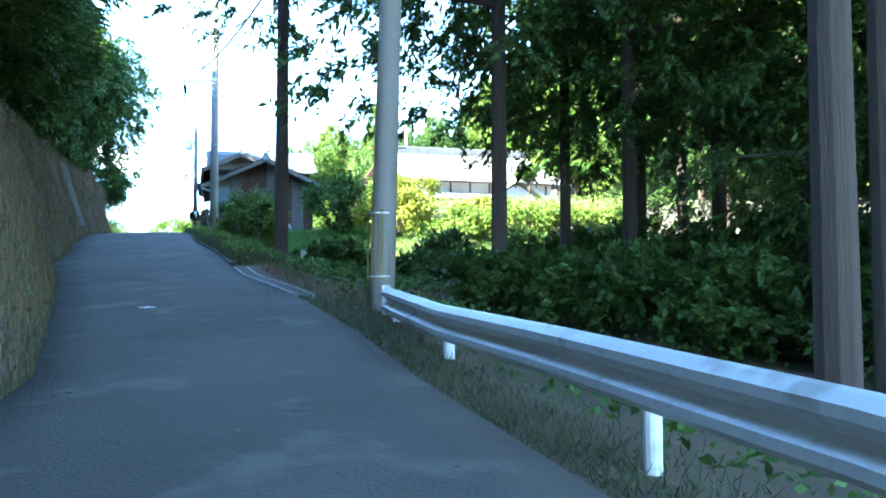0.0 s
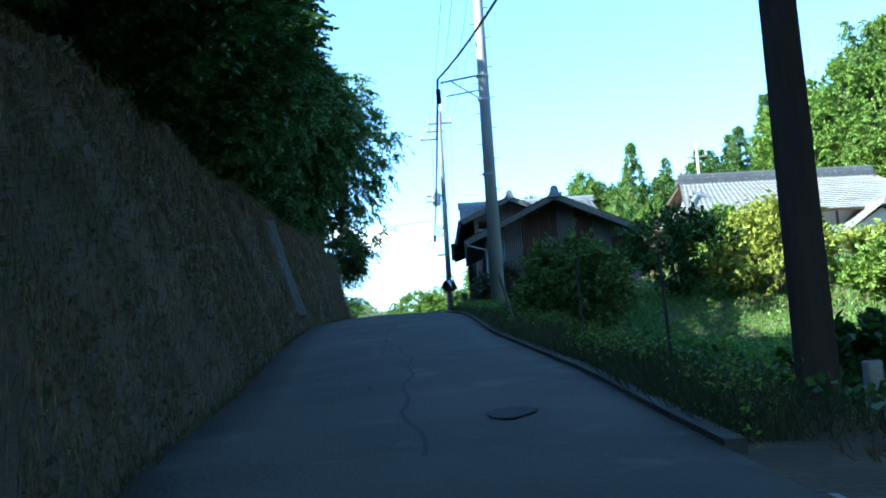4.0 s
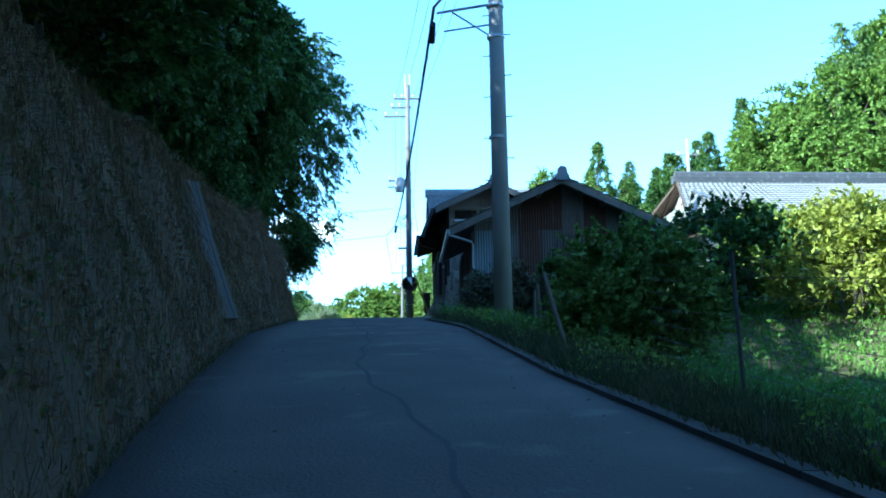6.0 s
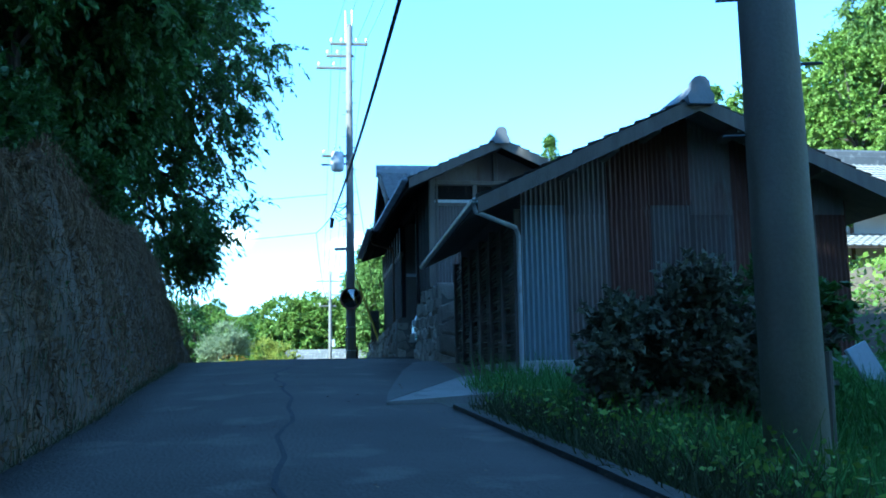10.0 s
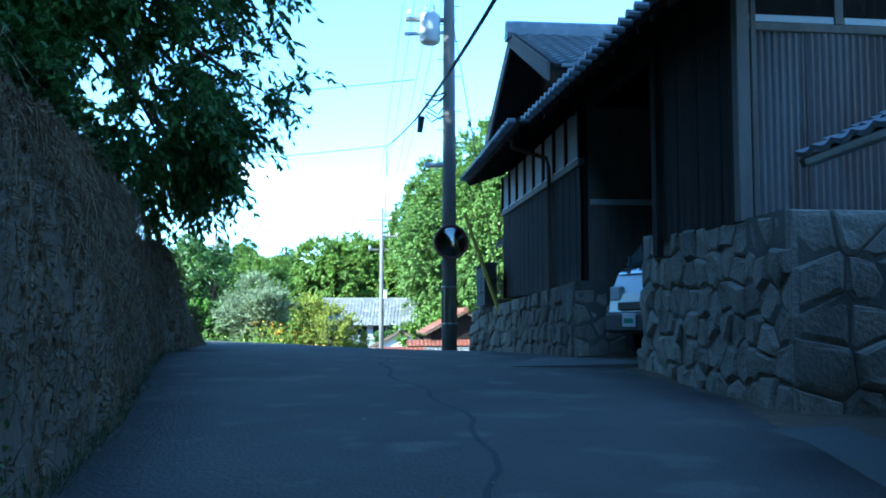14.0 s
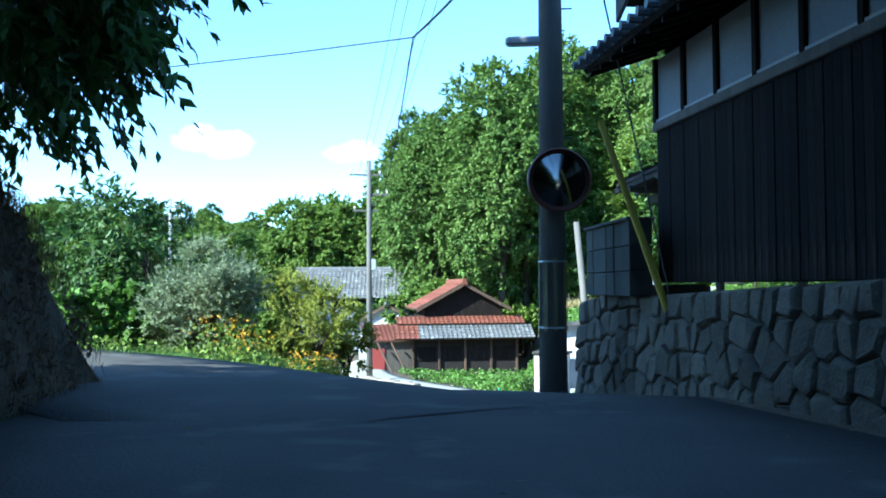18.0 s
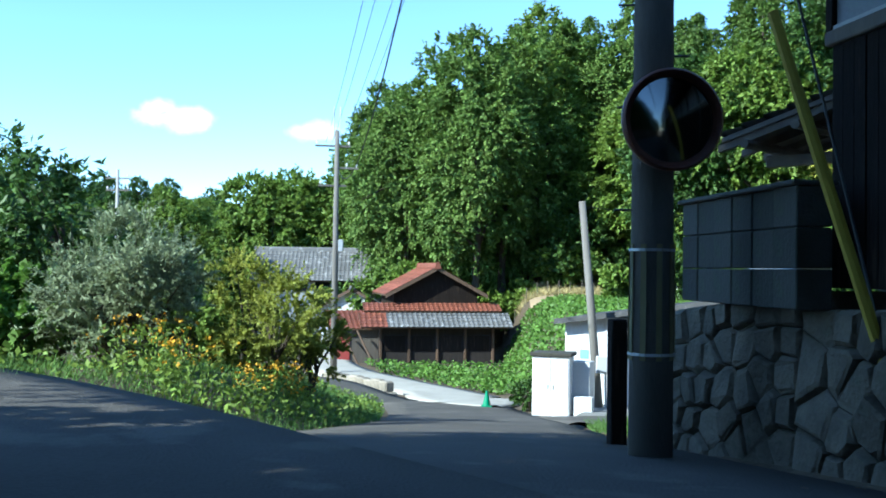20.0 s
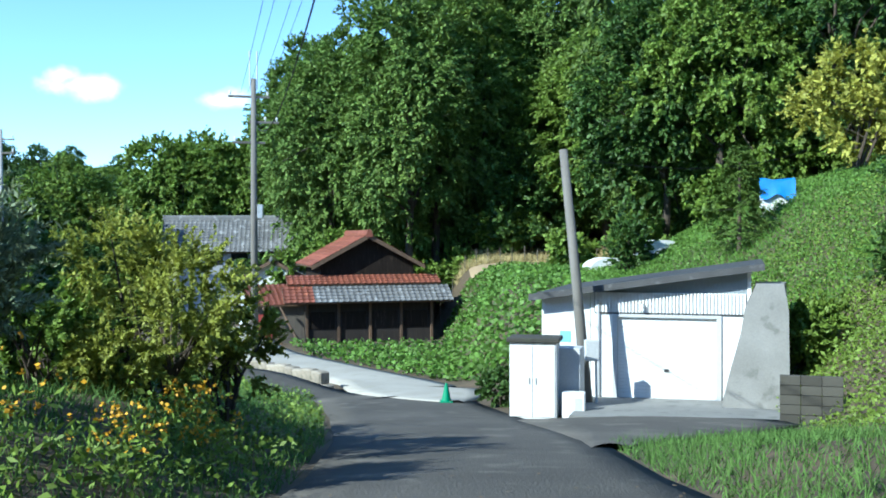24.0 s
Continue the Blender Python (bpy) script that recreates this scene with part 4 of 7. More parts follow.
            part("shoulder_tile", MB().tube([(x1 - s * 0.5, yc + sy * 2.3, R - 1.3), (x1, yc + sy * 2.3, R - 1.15), (x1 + s * 0.5, yc + sy * 2.4, R - 0.9)], [0.16, 0.2, 0.08], 8), M["tile"], t)
    part("ridge", ridge(MB(), (xs0 - 0.1, yc, R), (xs1 + 0.1, yc, R), 0.18, 0.45), M["tile_dark"], t, "dark stacked ridge tiles")
    # lower side rooms with their own pent roofs
    part("side_room", MB().box(-2.6, 0.5, -1.0, 0.0, 6.0, 2.0), M["brown"], t, "dark boarded side room")
    for x0, x1, z0, z1 in ((-3.5, -0.2, 1.9, 2.9), (-2.4, -0.2, 2.9, 3.5)):
        A, B, C, D = (x0, 6.6, z0), (x0, -0.4, z0), (x1, -0.4, z1), (x1, 6.6, z1)
        part("pent_tiles", tiled(A, B, C, D, 0.32, 0.32), M["tile_pale"], t)
        part("pent_board", slab(A, B, C, D, 0.1), M["brown"], t)
    pent(t, 0.6, Wd + 1.2, -2.0, -0.2, 2.1, 2.75, M["tile_pale"])
    for i in range(9):
        part("wall_post", MB().box(i * 1.5, -0.05, -1.0, 0.14 + i * 1.5, 0.0, H, 0.01), M["brown"], t)
    for i in range(5):
        part("window", MB().box(0.3 + i * 1.5, -0.06, -0.2, 1.4 + i * 1.5, -0.01, 1.6, 0.01), M["glass"], t, "dark sliding window")
    # entrance gable
    part("porch_wall", MB().prism([(7.2, -1.0), (10.4, -1.0), (10.4, 2.2), (8.8, 3.2), (7.2, 2.2)], -2.6, -0.1), M["plaster"], t)
    for s in (-1, 1):
        xe = 8.8 + s * 2.2
        A, B, C, D = ((xe, 0, 1.9), (xe, -3.1, 1.9), (8.8, -3.1, 3.4), (8.8, 0, 3.4)) if s < 0 else ((xe, -3.1, 1.9), (xe, 0, 1.9), (8.8, 0, 3.4), (8.8, -3.1, 3.4))
        part("porch_tiles", tiled(A, B, C, D, 0.32, 0.32), M["tile_pale"], t)
    part("porch_ridge", ridge(MB(), (8.8, -3.1, 3.4), (8.8, 0, 3.4), 0.1, 0.2), M["tile_pale"], t)
    part("door", MB().box(8.0, -2.66, -0.9, 9.6, -2.6, 1.4, 0.01), M["brown"], t)
    return t


M["bamboo"] = mat("old_bamboo", (0.13, 0.12, 0.065), (0.08, 0.075, 0.045), 0.7, 3, 30, 0.1, obj=0.3)
shed()
house_front()
house_back()
red_house()
far_house()
annex_house()
big_house()


# ---- garage below the slope ----
def garage():
    W, Dp = 3.85, 5.0
    t = thing("garage", pose(-17.15, 94.35, 2.75, 0, 0, -19), "white sheet-metal garage with closed roller shutter", "garage")
    zl, zh = 2.95, 3.5
    def top(x):
        return zl + (zh - zl) * x / W
    part("plinth", MB().box(-0.05, -0.12, -0.6, W, 0.35, 0.2, 0.02), M["concrete"], t, "low concrete sill")
    part("side_wall", MB().hexa([(0, 0, 0.1), (0.09, 0, 0.1), (0.09, Dp, 0.1), (0, Dp, 0.1), (0, 0, top(0)), (0.09, 0, top(0.09)), (0.09, Dp, top(0.09)), (0, Dp, top(0))]), M["white"], t)
    part("side_wall", MB().hexa([(W - 0.09, 0, 0.1), (W, 0, 0.1), (W, Dp, 0.1), (W - 0.09, Dp, 0.1), (W - 0.09, 0, top(W)), (W, 0, top(W)), (W, Dp, top(W)), (W - 0.09, Dp, top(W))]), M["white"], t)
    part("left_panel", MB().hexa([(-1.25, 0.02, 0.0), (-0.02, 0.02, 0.0), (-0.02, 0.1, 0.0), (-1.25, 0.1, 0.0), (-1.25, 0.02, top(-1.25)), (-0.02, 0.02, top(0)), (-0.02, 0.1, top(0)), (-1.25, 0.1, top(-1.25))]), M["white"], t)
    part("rear_wall", MB().box(0, Dp - 0.09, 0, W, Dp, zl), M["white"], t)
    # grey gable sheet under the sloping roof, and a ribbed white band over the door
    part("upper_sheet", MB().hexa([(0.09, 0.03, 2.38), (W - 0.09, 0.03, 2.38), (W - 0.09, 0.1, 2.38), (0.09, 0.1, 2.38), (0.09, 0.03, top(0) - 0.02), (W - 0.09, 0.03, top(W) - 0.02), (W - 0.09, 0.1, top(W) - 0.02), (0.09, 0.1, top(0) - 0.02)]), M["zinc"], t, "grey sheet under the roof")
    me = MB().box(0, -0.045, 0, 0.05, 0.0, 0.5, 0.006).mesh("header_rib", M["white"])
    part("header", MB().box(0.12, 0.0, 2.4, W - 0.12, 0.028, 2.9), M["white"], t, "ribbed white band over the door")
    for i in range(44):
        ob = new("header_rib", me)
        ob.parent = t
        ob.location = (0.12 + i * (W - 0.29) / 43, 0.0, 2.4)
    # solid dark strip that draws the shadow line under the ribbed band
    part("band_shadow_gap", MB().box(0.12, -0.03, 2.36, W - 0.12, 0.03, 2.4), M["steel"], t)
    part("door_frame", MB().box(0.55, -0.06, 0.2, 0.67, 0.1, 2.3, 0.01).box(3.05, -0.06, 0.2, 3.17, 0.1, 2.3, 0.01).box(0.55, -0.06, 2.28, 3.17, 0.1, 2.36, 0.01), M["whiteshade"], t)
    for x0, x1 in ((0.09, 0.55), (3.17, W - 0.09)):
        part("front_panel", MB().box(x0, 0.0, 0.2, x1, 0.08, 2.38), M["white"], t)
    me = MB().box(0, 0, 0, 2.38, 0.03, 0.083, 0.006).mesh("shutter_slat", M["white"])
    for i in range(24):
        ob = new("shutter_slat", me)
        ob.parent = t
        ob.location = (0.67, 0.03, 0.24 + i * 0.086)
    part("shutter_lock", MB().box(1.8, 0.0, 0.95, 1.92, 0.03, 1.02, 0.005), M["steel"], t)
    part("roof", MB().hexa([(-1.5, -0.4, top(-1.5)), (W + 0.3, -0.4, top(W + 0.3)), (W + 0.3, Dp + 0.3, top(W + 0.3)), (-1.5, Dp + 0.3, top(-1.5)), (-1.5, -0.4, top(-1.5) + 0.09), (W + 0.3, -0.4, top(W + 0.3) + 0.09), (W + 0.3, Dp + 0.3, top(W + 0.3) + 0.09), (-1.5, Dp + 0.3, top(-1.5) + 0.09)]), M["tile_dark"], t, "dark sheet roof")
    part("fascia", MB().hexa([(-1.5, -0.43, top(-1.5) - 0.06), (W + 0.3, -0.43, top(W + 0.3) - 0.06), (W + 0.3, -0.405, top(W + 0.3) - 0.06), (-1.5, -0.405, top(-1.5) - 0.06), (-1.5, -0.43, top(-1.5) + 0.1), (W + 0.3, -0.43, top(W + 0.3) + 0.1), (W + 0.3, -0.405, top(W + 0.3) + 0.1), (-1.5, -0.405, top(-1.5) + 0.1)]), M["tile_dark"], t)
    part("corner_pipe", MB().tube([(0.2, -0.04, 2.7), (0.2, -0.04, 0.1)], 0.04, 8), M["whiteshade"], t)
    part("lamp", MB().tube([(1.3, -0.05, 2.62), (1.3, -0.14, 2.6), (1.3, -0.16, 2.48)], [0.02, 0.03, 0.07], 8), M["galv"], t)
    part("notice", MB().box(-0.78, 0.005, 1.62, -0.5, 0.018, 1.9, 0.002), M["pale_blue"], t, "small pale blue notice")
    return t


garage()
# ---- poles and wires ----
def utility_pole(name, m, h, r0, r1, label, lean=(0, 0), stripe=False, steps=True, material=None):
    t = thing(name, m, label, "utility pole")
    part("shaft", MB().tube([(0, 0, -0.4), (lean[0] * 0.5, lean[1] * 0.5, h / 2), (lean[0], lean[1], h)], [r0, (r0 + r1) / 2, r1], 20), material or M["pole"], t, smooth=True)
    if steps:
        me = MB().tube([(0, 0, 0), (0.16, 0, 0)], 0.011, 6).mesh("step_bolt", M["steel"])
        for i in range(int((h - 2.5) / 0.45)):
            ob = new("step_bolt", me)
            ob.parent = t
            z = 2.2 + i * 0.45
            r = r0 + (r1 - r0) * z / h
            s = 1 if i % 2 else -1
            ob.location = (lean[0] * z / h + s * (r - 0.02), lean[1] * z / h, z)
            ob.rotation_euler = (0, 0, 0 if s > 0 else math.pi)
    if stripe:
        for i in range(9):
            a = i * 2 * math.pi / 9
            mb = MB()
            rows = []
            for z in (stripe[0], stripe[1]):
                r = r0 + (r1 - r0) * z / h + 0.006
                rows.append([(r * math.cos(a - 0.13), r * math.sin(a - 0.13), z), (r * math.cos(a + 0.13), r * math.sin(a + 0.13), z), ((r + 0.008) * math.cos(a + 0.13), (r + 0.008) * math.sin(a + 0.13), z), ((r + 0.008) * math.cos(a - 0.13), (r + 0.008) * math.sin(a - 0.13), z)])
            part("stripe", mb.rings(rows), M["yellow_old"], t, "faded yellow warning stripe")
        for z in (stripe[0] + 0.05, stripe[1] - 0.05):
            r = r0 + (r1 - r0) * z / h + 0.016
            part("band", MB().tube([(0, 0, z - 0.012), (0, 0, z + 0.012)], r, 20), M["galv"], t)
    return t


def cross_arm(t, z, a, b, yaw=0.0, insul=()):
    m = pose(0, 0, z, 0, 0, yaw)
    mb = MB().box(a, -0.05, -0.05, b, 0.05, 0.05, 0.008)
    mb.v = [tuple(m @ Vector(v)) for v in mb.v]
    part("cross_arm", mb, M["pole_old"], t)
    for x in insul:
        k = MB().tube([m @ Vector((x, 0, 0.04)), m @ Vector((x, 0, 0.1)), m @ Vector((x, 0, 0.12)), m @ Vector((x, 0, 0.22)), m @ Vector((x, 0, 0.25))], [0.02, 0.02, 0.055, 0.05, 0.02], 8)
        part("insulator", k, M["white"], t)


pole_a = utility_pole("utility_pole", pose(-1.1, 13.75, 0.9, 0, 0, 0), 12.5, 0.185, 0.12, "grey concrete pole with faded yellow stripes beside the guardrail", (0.35, 0.1), (0.75, 1.75))
pole_b = utility_pole("utility_pole", pose(-10.34, 42.4, 4.5, 0, 0, 0), 12.0, 0.2, 0.12, "grey concrete pole with a side bracket before the shed", (-0.05, 0.0))
for a, b, r in (((-0.1, 0, 6.95), (-1.35, 0.2, 6.93), 0.03), ((-0.1, 0, 6.2), (-1.0, 0.15, 6.9), 0.02), ((-0.1, 0, 6.5), (-1.2, 0.2, 6.5), 0.02)):
    part("bracket", MB().tube([a, b], r, 6), M["galv"], pole_b)
for z in (4.0, 6.2, 6.9):
    part("band", MB().tube([(-0.04, 0, z - 0.03), (-0.04, 0, z + 0.03)], 0.19, 16), M["galv"], pole_b)
pole_c = utility_pole("utility_pole", pose(-19.12, 73.05, 5.4, 0, 0, 0), 14.0, 0.195, 0.11, "tall pole with transformer, traffic mirror and striped sleeve", (0, 0), (0.9, 1.9), material=M["pole_old"])
for z, a, b, ins in ((13.2, -0.75, 0.75, (-0.7, -0.3, 0.3, 0.7)), (12.7, -0.9, 0.2, (-0.85, -0.45)), (12.2, -1.3, 0.1, (-1.2, -0.6)), (8.6, -1.1, 0.15, (-1.0,))):
    cross_arm(pole_c, z, a, b, 12, ins)
for x in (-0.13, 0.13):
    part("mast", MB().tube([(x, 0, 13.2), (x, 0, 14.6)], 0.03, 8), M["galv"], pole_c)
tr = part("transformer", MB().tube([(-0.48, -0.05, 8.0), (-0.48, -0.05, 8.05), (-0.48, -0.05, 8.7), (-0.48, -0.05, 8.78), (-0.48, -0.05, 8.82)], [0.2, 0.26, 0.26, 0.2, 0.05], 20), M["whiteshade"], pole_c, "pale grey pole transformer", True)
for dx in (-0.1, 0.1):
    part("bushing", MB().tube([(-0.48 + dx, -0.05, 8.78), (-0.48 + dx, -0.05, 9.0)], 0.035, 8), M["white"], tr)
part("transformer_arm", MB().box(-1.15, -0.05, 8.25, 0.1, 0.05, 8.33, 0.01), M["galv"], pole_c)
for i in range(6):
    a = i * 1.1
    cl = MB().tube([(0.12 * math.cos(a), 0.12 * math.sin(a), 6.3 + 0.1 * i), (-0.35 * abs(math.cos(a)) - 0.1, 0.3 * math.sin(a), 6.0 + 0.12 * i), (-0.6, 0.1 * math.sin(2 * a), 6.2 + 0.1 * i)], 0.02, 5)
    part("cable_loop", cl, M["black"], pole_c)
part("splice_box", MB().tube([(-0.75, 0, 5.75), (-0.7, 0, 6.15)], [0.07, 0.09], 10), M["black"], pole_c)
part("street_lamp", MB().box(-0.62, -0.09, 4.85, -0.12, 0.09, 4.97, 0.03), M["whiteshade"], pole_c, "small lamp on the pole")

# the traffic mirror, turned to the lane
mir = thing("traffic_mirror", pose(-19.02, 72.6, 8.33, 0, 0, 8), "round convex traffic mirror in an orange rim on the pole", "mirror")
R0 = 0.41
rim = MB()
prof = [(R0, 0.0), (R0 + 0.02, 0.02), (R0 + 0.02, 0.07), (R0 - 0.03, 0.1), (R0 - 0.06, 0.06)]
rings = []
for x, y in prof:
    rings.append([(x * math.cos(2 * math.pi * k / 40), y, x * math.sin(2 * math.pi * k / 40)) for k in range(40)])
rim.rings(rings + [rings[0]], False)
part("rim", rim, M["orange"], mir, "orange rim", True)
# a shallow spherical cap, open behind
nr, ns, RS = 14, 48, 1.2
dome = RS - math.sqrt(RS * RS - R0 * R0)
v = [(0, 0.075 - dome, 0)]
for k in range(1, nr + 1):
    r = R0 * k / nr
    v += [(r * math.cos(2 * math.pi * i / ns), 0.075 - dome + RS - math.sqrt(RS * RS - r * r), r * math.sin(2 * math.pi * i / ns)) for i in range(ns)]
f = [(0, 1 + i, 1 + (i + 1) % ns) for i in range(ns)]
for k in range(nr - 1):
    f += [(1 + k * ns + i, 1 + (k + 1) * ns + i, 1 + (k + 1) * ns + (i + 1) % ns, 1 + k * ns + (i + 1) % ns) for i in range(ns)]
fme = bpy.data.meshes.new("face")
fme.from_pydata(v, [], f)
fme.materials.append(M["mirror"])
fme.polygons.foreach_set("use_smooth", [True] * len(f))
part("face", fme, None, mir)
part("back", MB().rings([[(R0 * math.cos(2 * math.pi * i / 40), 0.085, R0 * math.sin(2 * math.pi * i / 40)) for i in range(40)], [(0.3 * math.cos(2 * math.pi * i / 40), 0.15, 0.3 * math.sin(2 * math.pi * i / 40)) for i in range(40)]]), M["orange"], mir, smooth=True)
for z in (0.15, -0.15):
    part("bracket", MB().tube([(0, 0.14, z), (-0.02, 0.42, z)], 0.03, 8), M["galv"], mir)

pole_d = utility_pole("utility_pole", pose(-28.6, 112.7, 1.6, 0, 0, 0), 12.4, 0.18, 0.11, "slim pole with twin masts and brackets by the drive", (0, 0), material=M["pole_old"])
for z, a, b, ins in ((11.6, -1.1, 0.7, (-1.0, 0.6)), (9.6, -0.9, 0.5, (-0.8,)), (10.5, -0.2, 1.1, (0.5, 1.0))):
    cross_arm(pole_d, z, a, b, 15, ins)
for x in (-0.16, 0.16):
    part("mast", MB().tube([(x, 0, 11.9), (x, 0, 13.6)], 0.03, 8), M["galv"], pole_d)
part("drop_box", MB().box(0.15, -0.12, 6.3, 0.4, 0.12, 6.9, 0.02), M["galv"], pole_d)
pole_e = utility_pole("utility_pole", pose(-17.4, 93.1, 2.75, 0, 0, 0), 6.4, 0.14, 0.1, "short leaning weathered pole beside the garage", (-0.55, 0.5), steps=False, material=M["pole_old"])
part("meter_box", MB().box(-0.16, -0.3, 1.35, 0.18, -0.1, 1.85, 0.02), M["whiteshade"], pole_e)
part("conduit", MB().tube([(0.14, -0.16, 0.0), (0.12, -0.14, 1.4)], 0.03, 8), M["whiteshade"], pole_e)
pole_f = utility_pole("utility_pole", pose(-46, 128, 1.5, 0, 0, 0), 12, 0.17, 0.1, "distant pole among the trees", (0, 0), steps=False)
cross_arm(pole_f, 11.4, -0.8, 0.8, 0, (-0.7, 0.7))
cross_arm(pole_f, 10.6, -0.8, 0.8, 0, (-0.7, 0.7))
pole_g = utility_pole("utility_pole", pose(-3.5, 84, 9.0, 0, 0, 0), 9.0, 0.15, 0.09, "pale pole behind the large house", (0, 0), steps=False)
cross_arm(pole_g, 8.0, -0.7, 0.7, 0, (-0.6, 0.6))


def wire(A, B, sag, r=0.012, name="overhead_wire", n=14, label="thin black overhead wire"):
    A, B = Vector(A), Vector(B)
    pts = [A.lerp(B, i / n) - Vector((0, 0, sag * 4 * (i / n) * (1 - i / n))) for i in range(n + 1)]
    return solid(name, MB().tube(pts, r, 5), M["black"], label, "wire")


PA, PB, PC, PD = Vector((-0.75, 13.85, 13.0)), Vector((-10.4, 42.1, 16.0)), Vector((-19.12, 73.05, 18.5)), Vector((-28.6, 112.7, 13.2))
for dx in (-0.7, -0.3, 0.3, 0.7):
    wire(PC + Vector((dx, 0, 0.2)), PD + Vector((dx * 0.8, 0, 0.2)), 0.8, 0.009)
    wire(PC + Vector((dx, 0, 0.2)), (-10.4 + dx, 42.1, 16.2), 0.7, 0.009)
# the heavy bundle that runs from pole to pole below
bk = Vector((-11.7, 42.3, 11.45))
wire(bk, PC + Vector((-0.75, 0, -6.9)), 0.55, 0.035, label="heavy black cable bundle")
wire((-0.9, 13.9, 9.2), bk, 0.9, 0.03, label="heavy black cable bundle")
part("splice", MB().tube([bk + Vector((-0.15, 0.6, -0.15)) - pole_b.matrix_world.translation, bk + Vector((-0.3, 1.3, -0.3)) - pole_b.matrix_world.translation], [0.07, 0.07], 8), M["black"], pole_b)
kink = Vector((-21.7, 78.3, 11.8))
wire(PC + Vector((-0.75, 0, -6.9)), kink, 0.05, 0.022, label="black service cable below the transformer")
wire(kink, (-28.5, 112.6, 12.0), 1.6, 0.016)
wire(kink, (-60, 90, 15.0), 1.0, 0.014)
wire(PC + Vector((-0.9, 0, -6.0)), (-60, 84, 16.5), 1.0, 0.012)
wire((-17.9, 93.6, 9.0), (-4, 112, 11.0), 0.6, 0.01)
# stay wire with its yellow guard
stay = thing("pole_stay", pose(-17.85, 71.6, 6.2), "leaning stay wire in a yellow plastic guard", "stay wire")
top, bot = Vector((-0.95, -0.25, 3.4)), Vector((0.25, 0.0, -0.1))
part("guard", MB().tube([bot, bot.lerp(top, 0.5), top.lerp(bot, 0.2)], [0.045, 0.045, 0.04], 8), M["yellow"], stay, "yellow plastic guard")
part("cable", MB().tube([bot, (-1.25, 1.45, 8.2)], 0.012, 6), M["steel"], stay)

# ---- guardrail ----
def guardrail():
    pts = [Vector(p) for p in ((-0.92, 12.45, 1.0), (-0.2, 9.4, 0.755), (0.55, 6.4, 0.6), (1.3, 3.4, 0.42), (2.0, 0.4, 0.18), (2.75, -2.6, -0.08), (3.5, -5.6, -0.45))]
    t = thing("guardrail", pose(0, 0, 0), "white galvanised corrugated guardrail on steel posts", "guardrail")
    prof = [(0.0, -0.175), (0.03, -0.165), (0.085, -0.12), (0.085, -0.07), (0.02, -0.03), (0.0, 0.0), (0.02, 0.03), (0.085, 0.07), (0.085, 0.12), (0.03, 0.165), (0.0, 0.175)]
    for i in range(len(pts) - 1):
        p, q = pts[i], pts[i + 1]
        d = (q - p).normalized()
        s = Vector((d.y, -d.x, 0)).normalized()
        rows = []
        for e in (p, q + d * (0.06 if i < len(pts) - 2 else 0)):
            rows.append([e + s * x * 1.0 + Vector((0, 0, 0.35 + z)) for x, z in prof] + [e + s * (x - 0.006) + Vector((0, 0, 0.35 + z)) for x, z in reversed(prof)])
        part("rail", MB().rings(rows), M["guard"], t, smooth=False)
    e = pts[0]
    d = (pts[1] - e).normalized()
    s = Vector((d.y, -d.x, 0)).normalized()
    rows = []
    for k in range(7):
        a = math.pi * k / 6
        c = e - d * 0.11 * math.sin(a) + s * (0.02 - 0.11 * (1 - math.cos(a)) / 2 * 1.0 + 0.05)
        rows.append([c + Vector((0, 0, 0.35 - 0.19)), c + Vector((0, 0, 0.35 + 0.19)), c - d * 0.006 + Vector((0, 0, 0.35 + 0.19)), c - d * 0.006 + Vector((0, 0, 0.35 - 0.19))])
    part("end_cap", MB().rings(rows), M["guard"], t, "rounded end plate")
    me = MB().tube([(0, 0, -0.9), (0, 0, 0.0), (0, 0, 0.5)], 0.057, 14).mesh("post", M["guard"])
    for i, p in enumerate(pts):
        for f in ((0.08, 0.98), (), (0.4,), (), (0.4,), ())[i] if i < len(pts) - 1 else ():
            q = p.lerp(pts[i + 1], f)
            d = (pts[i + 1] - p).normalized()
            s = Vector((d.y, -d.x, 0)).normalized()
            ob = new("post", me)
            ob.parent = t
            ob.location = q - s * 0.075
    return t


guardrail()
# ---- plants ----
RNG = np.random.default_rng(5)


def unit(v):
    return v / (np.linalg.norm(v, axis=1)[:, None] + 1e-9)


def leaf_mesh(name, centres, size, material, flat=0.3, long=1.8, normals=None, rng=None, droop=0.0, axes=None):
    """One small folded leaf blade at each centre, turned at random or along the given axes."""
    rng = rng or RNG
    n = len(centres)
    a = rng.normal(size=(n, 3))
    if axes is not None:
        a = axes + a * 0.3
    else:
        a[:, 2] = a[:, 2] * (1 - flat) - droop
    a = unit(a)
    b = rng.normal(size=(n, 3))
    if normals is not None:
        b = np.cross(normals + 0.45 * b, a)
    b -= (b * a).sum(1)[:, None] * a
    b = unit(b)
    s = size * rng.uniform(0.6, 1.35, n)[:, None]
    c = np.cross(a, b)
    p0 = centres - a * s * long / 2
    p2 = centres + a * s * long / 2
    p1 = centres + b * s * 0.5 + c * s * 0.12
    p3 = centres - b * s * 0.5 + c * s * 0.12
    co = np.stack([p0, p1, p2, p3], 1).reshape(-1, 3)
    return mesh_np(name, co, np.arange(4 * n).reshape(n, 4), material)


def tufts(c, d, rng, twigs, leaves, length, droop, wild=0.55):
    """Leaves along bowed twigs that spring from the places c in the ways d: their centres, axes and faces."""
    ci = np.repeat(np.arange(len(c)), twigs)
